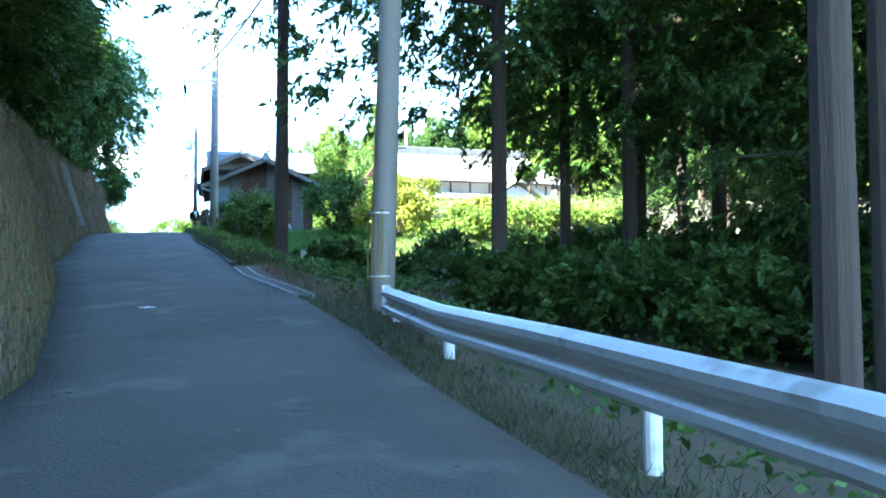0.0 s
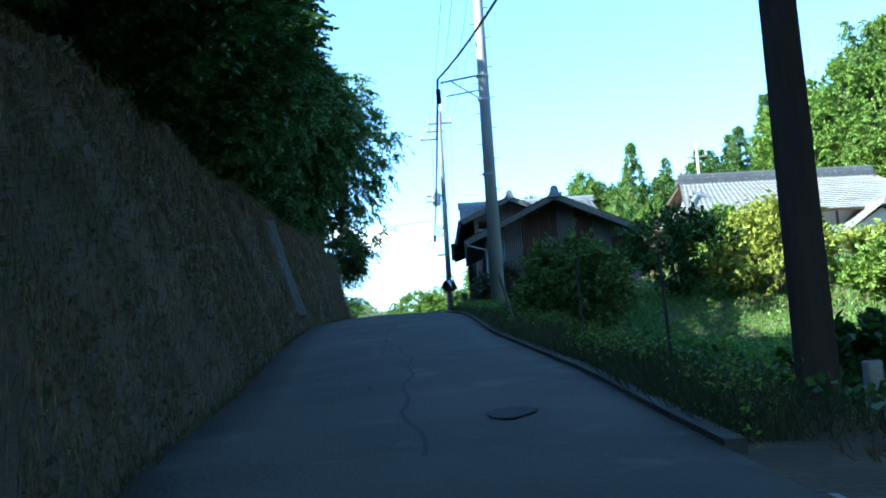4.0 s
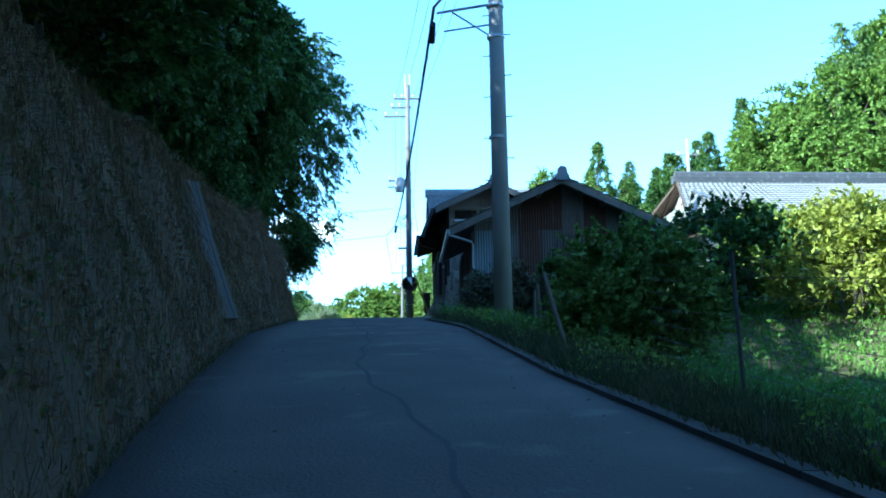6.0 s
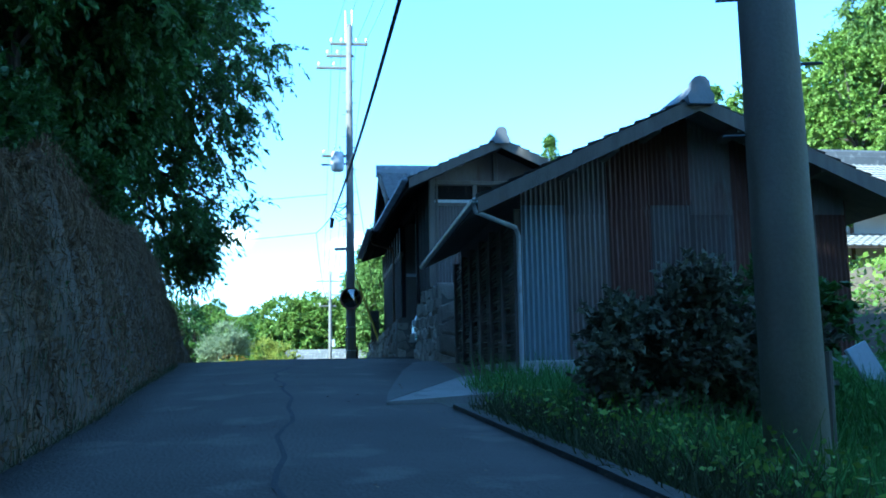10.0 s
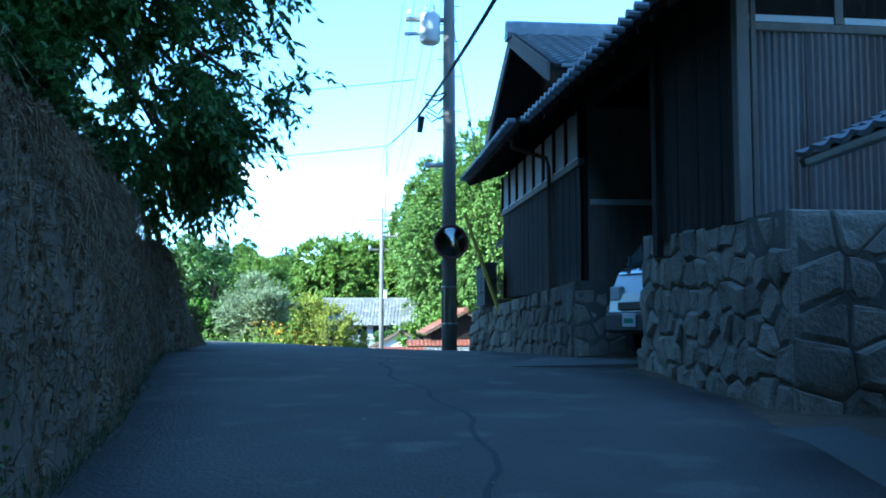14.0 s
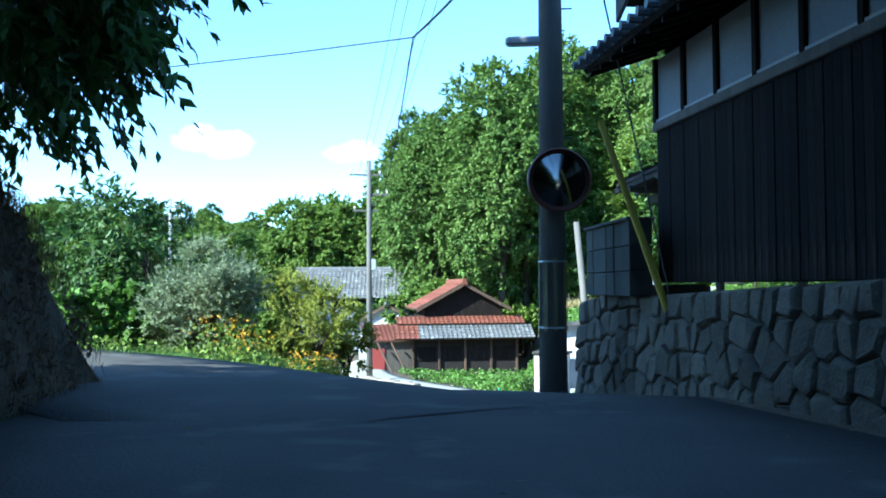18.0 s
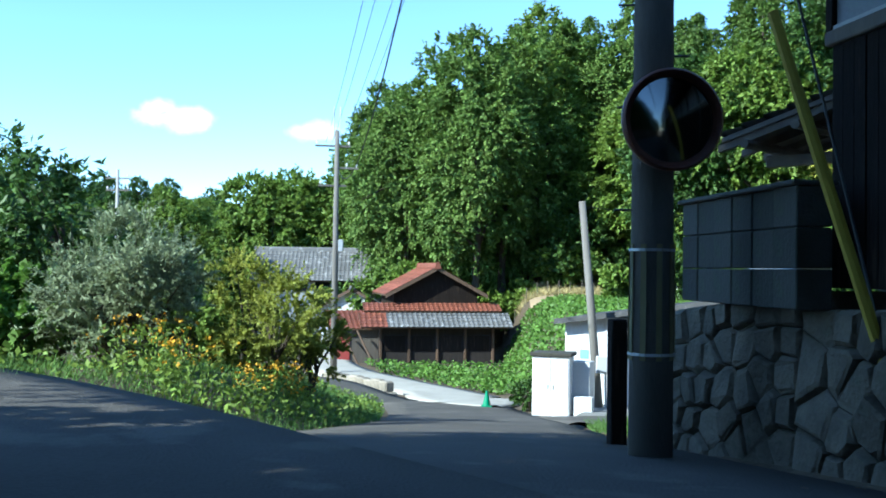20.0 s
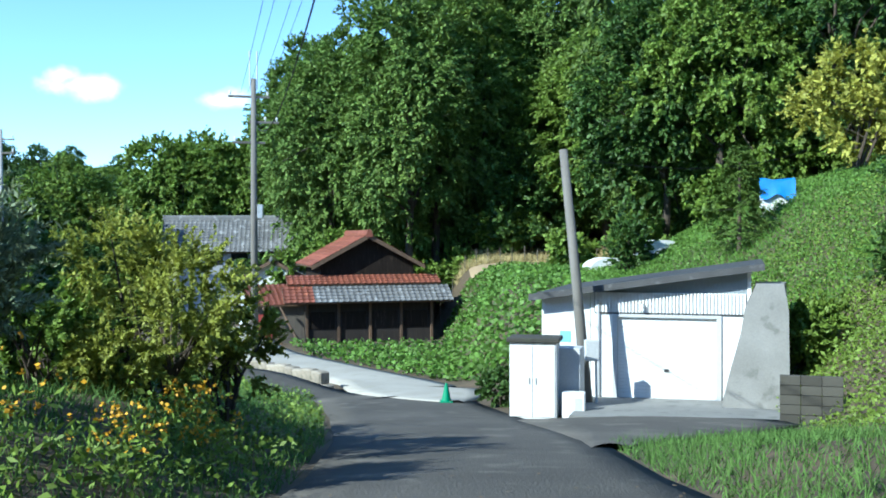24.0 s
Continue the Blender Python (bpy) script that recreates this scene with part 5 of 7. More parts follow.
    way = unit(d)[ci] + rng.normal(size=(len(ci), 3)) * wild
    way[:, 2] -= droop * 0.4
    way = unit(way)
    ln = length * rng.uniform(0.45, 1.3, len(ci))
    ti = np.repeat(np.arange(len(ci)), leaves)
    k = rng.uniform(0.08, 1.0, len(ti))
    p = c[ci][ti] + way[ti] * (k * ln[ti])[:, None]
    p[:, 2] -= droop * 0.55 * k * k * ln[ti]
    side_ = unit(np.cross(way[ti], rng.normal(size=(len(ti), 3))))
    p += side_ * (rng.uniform(0.1, 1.0, len(ti)) * 0.16 * length * (1.15 - k))[:, None]
    axis_ = way[ti] * 0.75 + side_ * 0.7
    axis_[:, 2] -= droop * (0.3 + 0.6 * k)
    face = unit(d)[ci][ti] * 0.7 + side_ * 0.35 + np.array([0, 0, 0.6])
    return p, axis_, face


def lobed(centre, radii, nl, per, rng, lobe=0.46):
    """Places on the skins of overlapping uneven lobes that fill an ellipsoid, and the ways out from them."""
    radii = np.array(radii, dtype=float)
    g = unit(rng.normal(size=(nl, 3)) + np.array([0, 0, 0.15]))
    lc = g * rng.uniform(0.35, 0.68, nl)[:, None]
    lr = lobe * rng.uniform(0.6, 1.25, nl)
    k = np.repeat(np.arange(nl), per)
    d = unit(rng.normal(size=(nl * per, 3)) + 0.35 * g[k])
    p = lc[k] + d * (lr[k] * rng.uniform(0.72, 1.06, len(k)))[:, None] * np.array([1, 1, 0.82])
    deep = np.min(np.linalg.norm(p[:, None, :] - lc[None, :, :], axis=2) / lr[None, :], axis=1)
    ok = deep > 0.5
    return np.array(centre) + p[ok] * radii, unit(d[ok] * 0.8 + p[ok] * 0.5)


def clumps(centre, radii, count, rng, shell=0.55):
    """Clump centres spread over the outer part of an ellipsoid, with the ways out."""
    d = unit(rng.normal(size=(count, 3)))
    r = shell + (1 - shell) * rng.uniform(0, 1, count) ** 0.6
    r *= rng.uniform(0.8, 1.18, count)
    return np.array(centre) + d * np.array(radii) * r[:, None], d


def limb_mesh(h, r, tips, rng, material, bend=0.3):
    mb = MB()
    base = Vector((0, 0, -0.3))
    pts = [base, Vector((rng.normal() * bend * 0.3, rng.normal() * bend * 0.3, h * 0.4)), Vector((rng.normal() * bend, rng.normal() * bend, h))]
    mb.tube(pts, [r * 1.25, r * 0.9, r * 0.55], 9)
    for tp in tips:
        tp = Vector(tp)
        st = pts[1].lerp(pts[2], rng.uniform(0.2, 1.0))
        mid = st.lerp(tp, 0.5) + Vector((0, 0, 0.12 * (tp - st).length))
        mb.tube([st, mid, tp], [r * 0.42, r * 0.25, r * 0.06], 6)
    return mb.mesh("trunk", material)


def broadleaf(seed, h, cr, cz, ch, nl, per, leaf, material, bark, trunk_r, twig=0.8, long=1.8, droop=0.25, leaves=13, lobe=0.46):
    """Meshes of a broad-leaved tree: trunk height h, crown of radius cr centred at cz with half-height ch, of nl lobes."""
    rng = np.random.default_rng(seed)
    c, d = lobed((0, 0, cz), (cr, cr, ch), nl, per, rng, lobe)
    p, ax, fc = tufts(c, d, rng, 5, leaves, twig, droop)
    crown = leaf_mesh("crown", p, leaf, material, long=long, normals=fc, rng=rng, axes=ax)
    trunk = limb_mesh(h, trunk_r, c[:: max(1, len(c) // 14)], rng, bark)
    return trunk, crown


def cedar(seed, h, r, base, count, leaf, trunk_r, material, twigs=6, leaves=15, twig=0.8, droop=0.75):
    """Meshes of a tall cedar: drooping sprays in teardrop clusters on a straight trunk."""
    rng = np.random.default_rng(seed)
    u = rng.uniform(0, 1, count) ** 0.8
    z = base + (h - base) * u
    a = rng.uniform(0, 2 * math.pi, count)
    rad = r * (1 - u ** 1.6) ** 0.7 * (0.72 + 0.3 * np.sin(3 * a + 9 * u + seed)) * rng.uniform(0.6, 1.1, count) + 0.12
    c = np.stack([rad * np.cos(a), rad * np.sin(a), z], 1)
    d = np.stack([np.cos(a), np.sin(a), 0.35 + 1.6 * u ** 4], 1)
    p, ax, fc = tufts(c, d, rng, twigs, leaves, twig, droop, 0.4)
    crown = leaf_mesh("crown", p, leaf, material, long=2.6, normals=fc, rng=rng, axes=ax)
    trunk = MB().tube([(0, 0, -0.5), (0, 0, h * 0.5), (0, 0, h)], [trunk_r * 1.2, trunk_r * 0.8, 0.03], 10)
    for i in range(30):
        q = c[rng.integers(0, count)]
        trunk.tube([(0, 0, q[2] + 0.4), tuple(q)], [0.05, 0.015], 5)
    return trunk.mesh("trunk", M["bark_cedar"]), crown


def bamboo(seed, material):
    """Meshes of a bamboo clump: arching culms with leaf plumes."""
    rng = np.random.default_rng(seed)
    cs, ds, mb = [], [], MB()
    for i in range(16):
        a, h = rng.uniform(0, 2 * math.pi), rng.uniform(10, 14.5)
        w = Vector((math.cos(a), math.sin(a), 0))
        foot = w * rng.uniform(0.2, 1.3)
        pts = [foot + w * (2.6 * (k / 8) ** 3) + Vector((0, 0, h * k / 8 - (1.0 if k == 8 else 0))) for k in range(9)]
        mb.tube(pts, [0.05 - 0.005 * k for k in range(9)], 5)
        for k in range(3, 9):
            for _ in range(5):
                q = pts[k - 1].lerp(pts[k], rng.uniform(0, 1))
                cs.append(tuple(q))
                ds.append((w.x + rng.normal() * 0.9, w.y + rng.normal() * 0.9, 0.3))
    p, ax, fc = tufts(np.array(cs), np.array(ds), rng, 5, 12, 1.0, 0.9)
    return mb.mesh("trunk", material), leaf_mesh("crown", p, 0.1, M["leaf_bamboo"], long=3.4, normals=fc, rng=rng, axes=ax)


def plant(name, x, y, z, meshes, label, category="tree", group="", s=1.0, rz=0.0, sz=None):
    t = thing(name, pose(x, y, z, 0, 0, rz) @ Matrix.Diagonal((s, s, sz or s, 1)), label, category, group)
    for nm, me in zip(("culm_tuft" if name == "bamboo_clump" else "trunk", "crown"), meshes):
        tagged(part(nm, me, None, t), kind="stuff" if nm == "culm_tuft" else "")
    return t


def bush(name, x, y, z, r, h, leaf, material, label, count=60, per=60, seed=1, stems=5, spread=0.2, long=1.9, bark=None, droop=0.1, nl=9, upright=0.5, full=9000):
    """A shrub: stems that fork towards uneven lobes of leafy twigs."""
    rng = np.random.default_rng(seed)
    t = thing(name, pose(x, y, z), label, "bush")
    c, d = lobed((0, 0, h * 0.53), (r, r, h * 0.52), nl, max(6, count // nl), rng, 0.44)
    keep = c[:, 2] > 0.04
    c, d = c[keep], d[keep] + np.array([0, 0, upright])
    many = min(per * count, full)
    p, ax, fc = tufts(c, d, rng, 6, max(4, many // (6 * len(c))), 0.2 * r + 0.07 * h + 0.06, droop, 0.6)
    leaf *= min(1.5, (per * count / many) ** 0.45)
    ok = p[:, 2] > 0.03
    part("leaves", leaf_mesh("leaves", p[ok], leaf, material, long=long, normals=fc[ok], rng=rng, axes=ax[ok]), None, t)
    for i in range(stems):
        a = rng.uniform(0, 2 * math.pi)
        foot = Vector((0.1 * r * math.cos(a), 0.1 * r * math.sin(a), -0.15))
        q = Vector(c[rng.integers(0, len(c))])
        mid = foot.lerp(q, 0.5) + Vector((rng.normal() * 0.05, rng.normal() * 0.05, 0.06 * h))
        mb = MB().tube([foot, mid, q], [0.016 + 0.012 * h, 0.01 + 0.007 * h, 0.006], 6)
        for _ in range(3):
            e = Vector(c[rng.integers(0, len(c))])
            e = mid.lerp(e, 0.75)
            mb.tube([mid, mid.lerp(e, 0.5) + Vector((0, 0, 0.04 * h)), e], [0.008 + 0.004 * h, 0.006 + 0.002 * h, 0.004], 5)
        part("stem", mb, bark or M["bark"], t)
    return t


# shared tree meshes
CED = [cedar(20 + i, 18 + 1.6 * i, 3.2, 1.0 + 0.6 * i, 460, 0.1, 0.2, M["leaf_cedar"], 6, 18, 0.75) for i in range(4)]
CEDT = [cedar(30 + i, 20 + i, (2.7, 3.1, 3.1)[i], (6.2, 2.8, 0.9)[i], (520, 700, 820)[i], 0.05, (0.155, 0.1, 0.1)[i], M["leaf_dark"], 7, 26, 0.75, 0.8) for i in range(3)]
BRO = [broadleaf(40 + i, 6, 4.2, 6.6, 5.5, 15, 52, 0.13, M["leaf_mid"], M["bark"], 0.2, 0.75, leaves=17) for i in range(3)]
DRK = [broadleaf(50 + i, 6, 4.2, 6.4, 5.5, 15, 60, 0.13, M["leaf_dark"], M["bark"], 0.2, 0.75, leaves=17) for i in range(3)]
BAM = [bamboo(60 + i, M["leaf_bamboo"]) for i in range(2)]

# trees along the brow of the bank
NEARB = [broadleaf(70 + i, 5, 3.7, 5.6, 4.6, 17, 80, 0.095, M["leaf_dark"], M["bark"], 0.18, 0.7, 2.4, 0.5, 16) for i in range(3)]
rng = np.random.default_rng(11)
k = 0
for y in np.arange(-22, 65, 3.4):
    # rear rows and trees south of y 0 added out of view for shade
    for row in ((0, 1, 2, 3) if y < 8 else (0, 1, 2, 3) if 50 < y < 57 else (0, 1) if y > 57 else (0, 1) if 20 < y < 38 else (0, 1, 2)):
        xl = lerp_at(ROAD_L, y)
        x = xl - 3.4 - row * 3.6 - rng.uniform(0, 1.5)
        yy = y + rng.uniform(-1.2, 1.2)
        plant("hillside_tree", x, yy, G(x, yy) - 0.1, NEARB[k % 3] if row == 0 else DRK[k % 3], "dark evergreen tree leaning from the bank", group="trees on the bank", sz=0.55 if 20 < y < 38 else None, s=(rng.uniform(0.85, 1.15) if row == 0 else rng.uniform(0.65, 0.85) + 0.12 * row), rz=rng.uniform(0, 360))
        k += 1
for x, y, k in ((-25.3, 59.0, 1.1), (-26.6, 62.6, 1.2), (-23.6, 55.4, 1.05)):
    plant("hillside_tree", x, y, G(x, y) - 0.1, NEARB[int(y) % 3], "dark evergreen tree leaning from the bank", group="trees on the bank", s=k, rz=y * 40)
# the tree at the end of the bank that hangs over the bend
rng = np.random.default_rng(90)
cs, ds = clumps((1.2, 0.5, 7.2), (4.8, 4.5, 4.6), 700, rng, 0.45)
cl_, dl_ = clumps((0.4, 2.2, 1.9), (3.8, 3.4, 2.5), 330, rng, 0.5)
cs, ds = np.concatenate([cs, cl_]), np.concatenate([ds, dl_])
hang = np.array([2.7, 2.5, 0.6]) + rng.normal(size=(26, 3)) * np.array([0.4, 0.5, 0.4])
cs, ds = np.concatenate([cs, hang]), np.concatenate([ds, np.tile((0.6, 0.4, -0.3), (26, 1))])
p_, ax_, fc_ = tufts(cs, ds, rng, 7, 18, 0.85, 0.75, 0.6)
END = (limb_mesh(5.0, 0.28, cs[::24], rng, M["bark"]), leaf_mesh("crown", p_, 0.072, M["leaf_dark"], long=2.7, normals=fc_, rng=rng, axes=ax_))
plant("overhanging_tree", -26.4, 65.6, G(-26.4, 65.6) - 0.1, END, "large dark tree hanging over the bend of the lane")

# cedars right of the lane at the start
for i, (x, y) in enumerate(((-4.3, 24.3), (0.8, 17.2), (3.2, 17.5), (6.0, 16.5), (6.6, 14.5), (5.4, 19.5), (8.6, 11.2), (9.5, 17.0), (12.5, 13.5), (4.9, 9.0), (7.5, 8.2), (10.5, 22.0), (13, 8.5), (6.5, 27.0), (9.0, 31.0), (12.5, 28.0), (15.0, 22.0), (16.5, 31.0), (13.5, 36.0), (10.0, 38.0), (18.0, 15.0), (17.0, 9.0), (20.0, 26.0), (15.5, 17.0), (21.0, 34.0), (7.8, 22.8), (11.5, 25.0), (3.1, 8.1), (4.3, 9.7), (6.4, 4.6), (4.4, 22.4), (8.4, 20.4), (2.3, 19.7))):
    plant("cedar_tree", x, y, G(x, y) - 0.1, CEDT[0 if i == 0 or math.hypot(x, y) < 13.5 else 1 if x < 5 else 2 - i % 2], "tall cedar with straight bare trunk beside the lane", group="cedars by the guardrail", rz=i * 77, s=1.0 + 0.1 * ((i * 3) % 4))

# wooded hills
def wood(n, x0, x1, y0, y1, kinds, group, smin=0.8, smax=1.3, seed=0, keep=lambda x, y: True, gap=3.0):
    rng = np.random.default_rng(seed)
    done = []
    tries = 0
    while len(done) < n and tries < n * 20:
        tries += 1
        x, y = rng.uniform(x0, x1), rng.uniform(y0, y1)
        if not keep(x, y) or any((x - a) ** 2 + (y - b) ** 2 < gap * gap for a, b in done):
            continue
        done.append((x, y))
        nm, ms, lab = kinds[int(rng.integers(0, len(kinds)))]
        plant(nm, x, y, G(x, y) - 0.3, ms, lab, group=group, s=rng.uniform(smin, smax), rz=rng.uniform(0, 360))


KC = [("cedar_tree", m, "tall dense cedar on the wooded hill") for m in CED]
KB = [("broadleaf_tree", m, "rounded broadleaf tree on the wooded hill") for m in BRO]
KD = [("evergreen_tree", m, "dark evergreen tree on the wooded hill") for m in DRK]
KBAM = [("bamboo_clump", m, "pale feathery bamboo on the wooded hill") for m in BAM]


def far_side(x, y):
    return (y - 138) + 0.45 * (x + 20) > 2 and x > -33 + (y - 138) * 0.06


wood(56, -36, 4, 128, 160, KC + KC + KB, "hill trees", 0.7, 0.95, 3, far_side, 3.2)
wood(26, -34, 20, 128, 152, KB + KD + KBAM, "hill trees", 0.7, 1.1, 14, far_side, 3.6)
wood(40, -36, 40, 158, 200, KC + KB + KB, "hill trees", 0.6, 0.9, 4, far_side, 5.0)
wood(70, 4, 62, 86, 140, KB + KBAM + KB + KD + KB, "hill trees", 0.85, 1.3, 6, lambda x, y: x > 16 - (y - 86) * 0.3, 3.8)
wood(26, -9, 11, 114, 138, [("broadleaf_tree", m, "tall rounded broadleaf tree on the wooded hill") for m in (BRO[0], BRO[1], BRO[2])] + KBAM + KD, "trees behind the large house", 1.05, 1.4, 16, lambda x, y: x > -9 and y > 117, 3.0)
wood(40, -66, -28, 134, 180, KB + KD + KB, "valley trees", 0.75, 1.15, 7, lambda x, y: (y > 152 or x < -46) and x < -29 - (y - 150) * 0.05, 4.0)
TALL = [broadleaf(64 + i, 12, 4.4, 11.5, 8.6, 22, 46, 0.125, M[("leaf_mid", "leaf_cedar", "leaf_cedar")[i]], M["bark"], 0.25, 0.85, 1.9, 0.35, 17, 0.36) for i in range(3)]
KT = [("broadleaf_tree", m, "tall rounded broadleaf tree behind the farm") for m in TALL]
wood(8, -25, -19.5, 131, 147, KT, "hill trees", 1.0, 1.25, 35, lambda x, y: True, 3.3)
for x, y in ((-27.5, 137.0), (-28.8, 142.0), (-26.2, 141.0)):
    plant("broadleaf_tree", x, y, G(x, y) - 0.3, TALL[int(y) % 3], "tall rounded broadleaf tree behind the farm", group="hill trees", s=1.05, rz=x * 30)
for i, (x, y, k) in enumerate(((-17.6, 138.5, 1.0), (-14.6, 141.5, 1.05), (-11.5, 139.5, 1.0), (-16.4, 146.0, 1.15), (-8.0, 141.0, 1.0))):
    plant("broadleaf_tree", x, y, G(x, y) - 0.3, TALL[(0, 2, 1, 0, 2)[i]], "tall rounded broadleaf tree behind the farm", group="hill trees", s=k, rz=i * 50)
wood(7, -33, -25, 153, 164, KT, "hill trees", 1.0, 1.25, 36, lambda x, y: x > -33 + (y - 150) * 0.1, 3.6)
wood(16, -43, -29, 154, 170, KB + KD + KB, "valley trees", 1.15, 1.5, 27, lambda x, y: True, 3.4)
wood(120, -200, -46, 150, 300, KB + KD, "far trees", 0.8, 1.2, 8, lambda x, y: x < -46 - (y - 150) * 0.1, 6.0)
wood(14, -62, -31, 82, 106, KB + KD, "trees by the side lane", 0.3, 0.5, 9, lambda x, y: x < -30 - max(0, 86 - y) * 0.8, 2.6)

# cedars whose spires stand over the skyline
for x, y, top in ((-10.2, 138.0, 31.0), (5.5, 128.0, 32.6)):
    plant("cedar_tree", x, y, G(x, y) - 0.3, CED[3], "slender cedar spire over the wooded hill", group="hill trees", s=0.8, sz=(top - G(x, y)) / 22.8, rz=x * 40)
for i, (x, y, r, h) in enumerate(((-30.0, 131.5, 2.2, 5.0), (-26.0, 132.0, 2.4, 6.0), (-22.5, 131.0, 2.2, 4.6), (-19.5, 133.0, 2.0, 4.0), (-15.5, 134.5, 2.2, 3.6))):
    bush("forest_edge_bush", x, y, G(x, y) - 0.2, r, h, 0.13, M["leaf_mid"], "leafy bush at the foot of the forest", 160, 110, 150 + i, 3)
# bushes of the corner strip
bush("olive_bush", -25.9, 78.3, 5.45, 1.05, 2.35, 0.022, M["leaf_silver"], "airy silvery-green shrub with bare lower stems", 190, 170, 3, 12, 0.2, 4.2, upright=1.0, full=30000)
bush("citrus_bush", -24.85, 82.3, 4.7, 1.3, 2.35, 0.036, M["leaf_yellow"], "loose yellow-green citrus bush with upright shoots", 130, 170, 4, 9, 0.26, full=30000)
bush("citrus_bush", -24.2, 83.4, 4.5, 0.85, 2.0, 0.045, M["leaf_yellow"], "narrow yellow-green citrus bush beside its neighbour", 80, 160, 8, 7, 0.26, full=30000)
bush("citrus_bush", -25.9, 81.6, 4.85, 0.9, 1.7, 0.045, M["leaf_mid"], "low green citrus bush in the corner strip", 80, 160, 9, 6, 0.26)
bush("fig_bush", -27.9, 78.4, 5.6, 0.95, 1.6, 0.13, M["leaf_bright"], "broad-leaved bright green shrub", 70, 60, 5, 6, 0.3, 1.2)
bush("dark_shrub", -27.4, 83.0, 5.0, 1.3, 2.2, 0.06, M["leaf_dark"], "dark green shrub behind the flowers", 120, 120, 6, 6, 0.28)
bush("weeping_tree", -29.2, 83.0, 5.2, 2.0, 5.0, 0.055, M["leaf_dark"], "loose dark tree with bare grey twigs", 260, 130, 7, 14, 0.3, 2.4, droop=0.5)
# shrubs between lane and field
bush("evergreen_bush", -7.8, 38.3, G(-7.8, 38.3) - 0.1, 1.45, 2.65, 0.055, M["leaf_cedar"], "dense dark evergreen bush at the field edge", 210, 190, 20, 7, 0.22, full=30000)
bush("evergreen_bush", -5.4, 47.6, G(-5.4, 47.6) - 0.1, 1.7, 3.0, 0.06, M["leaf_dark"], "dark spreading bush behind the shed", 150, 150, 25, 6, 0.26)
bush("evergreen_bush", -9.4, 46.4, G(-9.4, 46.4) - 0.1, 0.55, 1.7, 0.06, M["leaf_dark"], "dark shrub before the rusty shed", 110, 140, 22, 6, 0.2)
for i, (x, y, r, h) in enumerate(((-11.05, 44.6, 0.5, 1.35), (-10.5, 45.0, 0.55, 1.5), (-9.9, 45.2, 0.5, 1.35))):
    bush("dry_bush", x, y, G(x, y) - 0.1, r, h, 0.032, M["leaf_dull"], "clipped greyish hedge shrub beside the pole", 130, 190, 23 + 30 * i, 5)
bush("yellow_bush", -2.0, 50.6, G(-2.0, 50.6) - 0.1, 1.8, 2.4, 0.065, M["leaf_yellow"], "loose sunlit yellow-green bush below the large house", 260, 150, 31, 9, 0.32, upright=0.8)
bush("yellow_bush", 1.9, 52.0, G(1.9, 52.0) - 0.1, 1.6, 1.0, 0.065, M["leaf_yellow"], "loose sunlit yellow-green bush below the large house", 200, 140, 34, 8, 0.32, upright=0.8)
bush("yellow_bush", 1.6, 53.0, G(1.6, 53.0) - 0.1, 0.9, 0.7, 0.08, M["leaf_mid"], "sunlit green bush below the large house", 150, 130, 32, 6, 0.32)
bush("yellow_bush", 5.2, 51.0, G(5.2, 51.0) - 0.1, 1.8, 0.9, 0.08, M["leaf_mid"], "sunlit green bush below the large house", 150, 130, 33, 6, 0.32)
for i, (x, y, r, h) in enumerate(((0.6, 24.5, 1.5, 1.0), (3.6, 26.0, 1.7, 1.2), (6.6, 25.0, 1.9, 1.7), (-1.0, 29.0, 1.5, 1.0), (1.8, 31.5, 1.8, 1.1), (5.5, 31.0, 2.0, 1.8), (9.5, 28.0, 2.2, 2.0), (-2.8, 31.5, 1.2, 0.9), (7.5, 19.5, 1.6, 1.5), (4.6, 14.6, 1.2, 1.0), (6.2, 11.4, 1.3, 1.2), (8.2, 14.0, 1.6, 1.6), (10.5, 10.5, 1.8, 1.8), (12.5, 18.0, 2.2, 2.2), (14.5, 13.0, 2.2, 2.4), (-3.1, 27.0, 1.1, 1.3), (-0.3, 33.0, 1.3, 1.8), (2.6, 35.0, 1.5, 1.7), (0.9, 16.0, 0.9, 1.0), (2.2, 14.4, 1.0, 1.2), (3.6, 12.8, 1.0, 1.3), (5.0, 11.6, 1.1, 1.4), (2.2, 18.4, 1.1, 1.2), (4.2, 16.8, 1.2, 1.5), (6.4, 18.4, 1.4, 1.8), (3.4, 21.0, 1.4, 1.5), (6.4, 8.6, 1.1, 1.4))):
    bush("undergrowth_bush", x, y, G(x, y) - 0.1, r, h, 0.08, M["leaf_dark"], "low dark undergrowth beneath the cedars", 110, 110, 60 + i, 4, 0.28)

for i, (x, y, r, h, k) in enumerate(((-2.7, 46.6, 1.8, 2.7, "leaf_yellow"), (0.6, 45.6, 1.8, 1.7, "leaf_mid"), (3.6, 47.0, 2.0, 1.3, "leaf_mid"), (6.8, 48.0, 2.2, 1.2, "leaf_mid"), (-3.6, 54.0, 1.7, 2.2, "leaf_mid"))):
    bush("yellow_bush", x, y, G(x, y) - 0.1, r, h, 0.06, M[k], "loose sunlit bush on the slope below the large house", 220, 150, 160 + i, 8, upright=0.8)
# dark shrubs along the brow, hanging over the edge
for i, y in enumerate((45.2, 47.6, 50.1, 52.4, 54.6, 56.7, 58.9, 61.0, 63.2, 65.4)):
    x = lerp_at(ROAD_L, y) - 0.6 - lerp_at(BANK_H, y) / 2.7 - 0.35 * (i % 3)
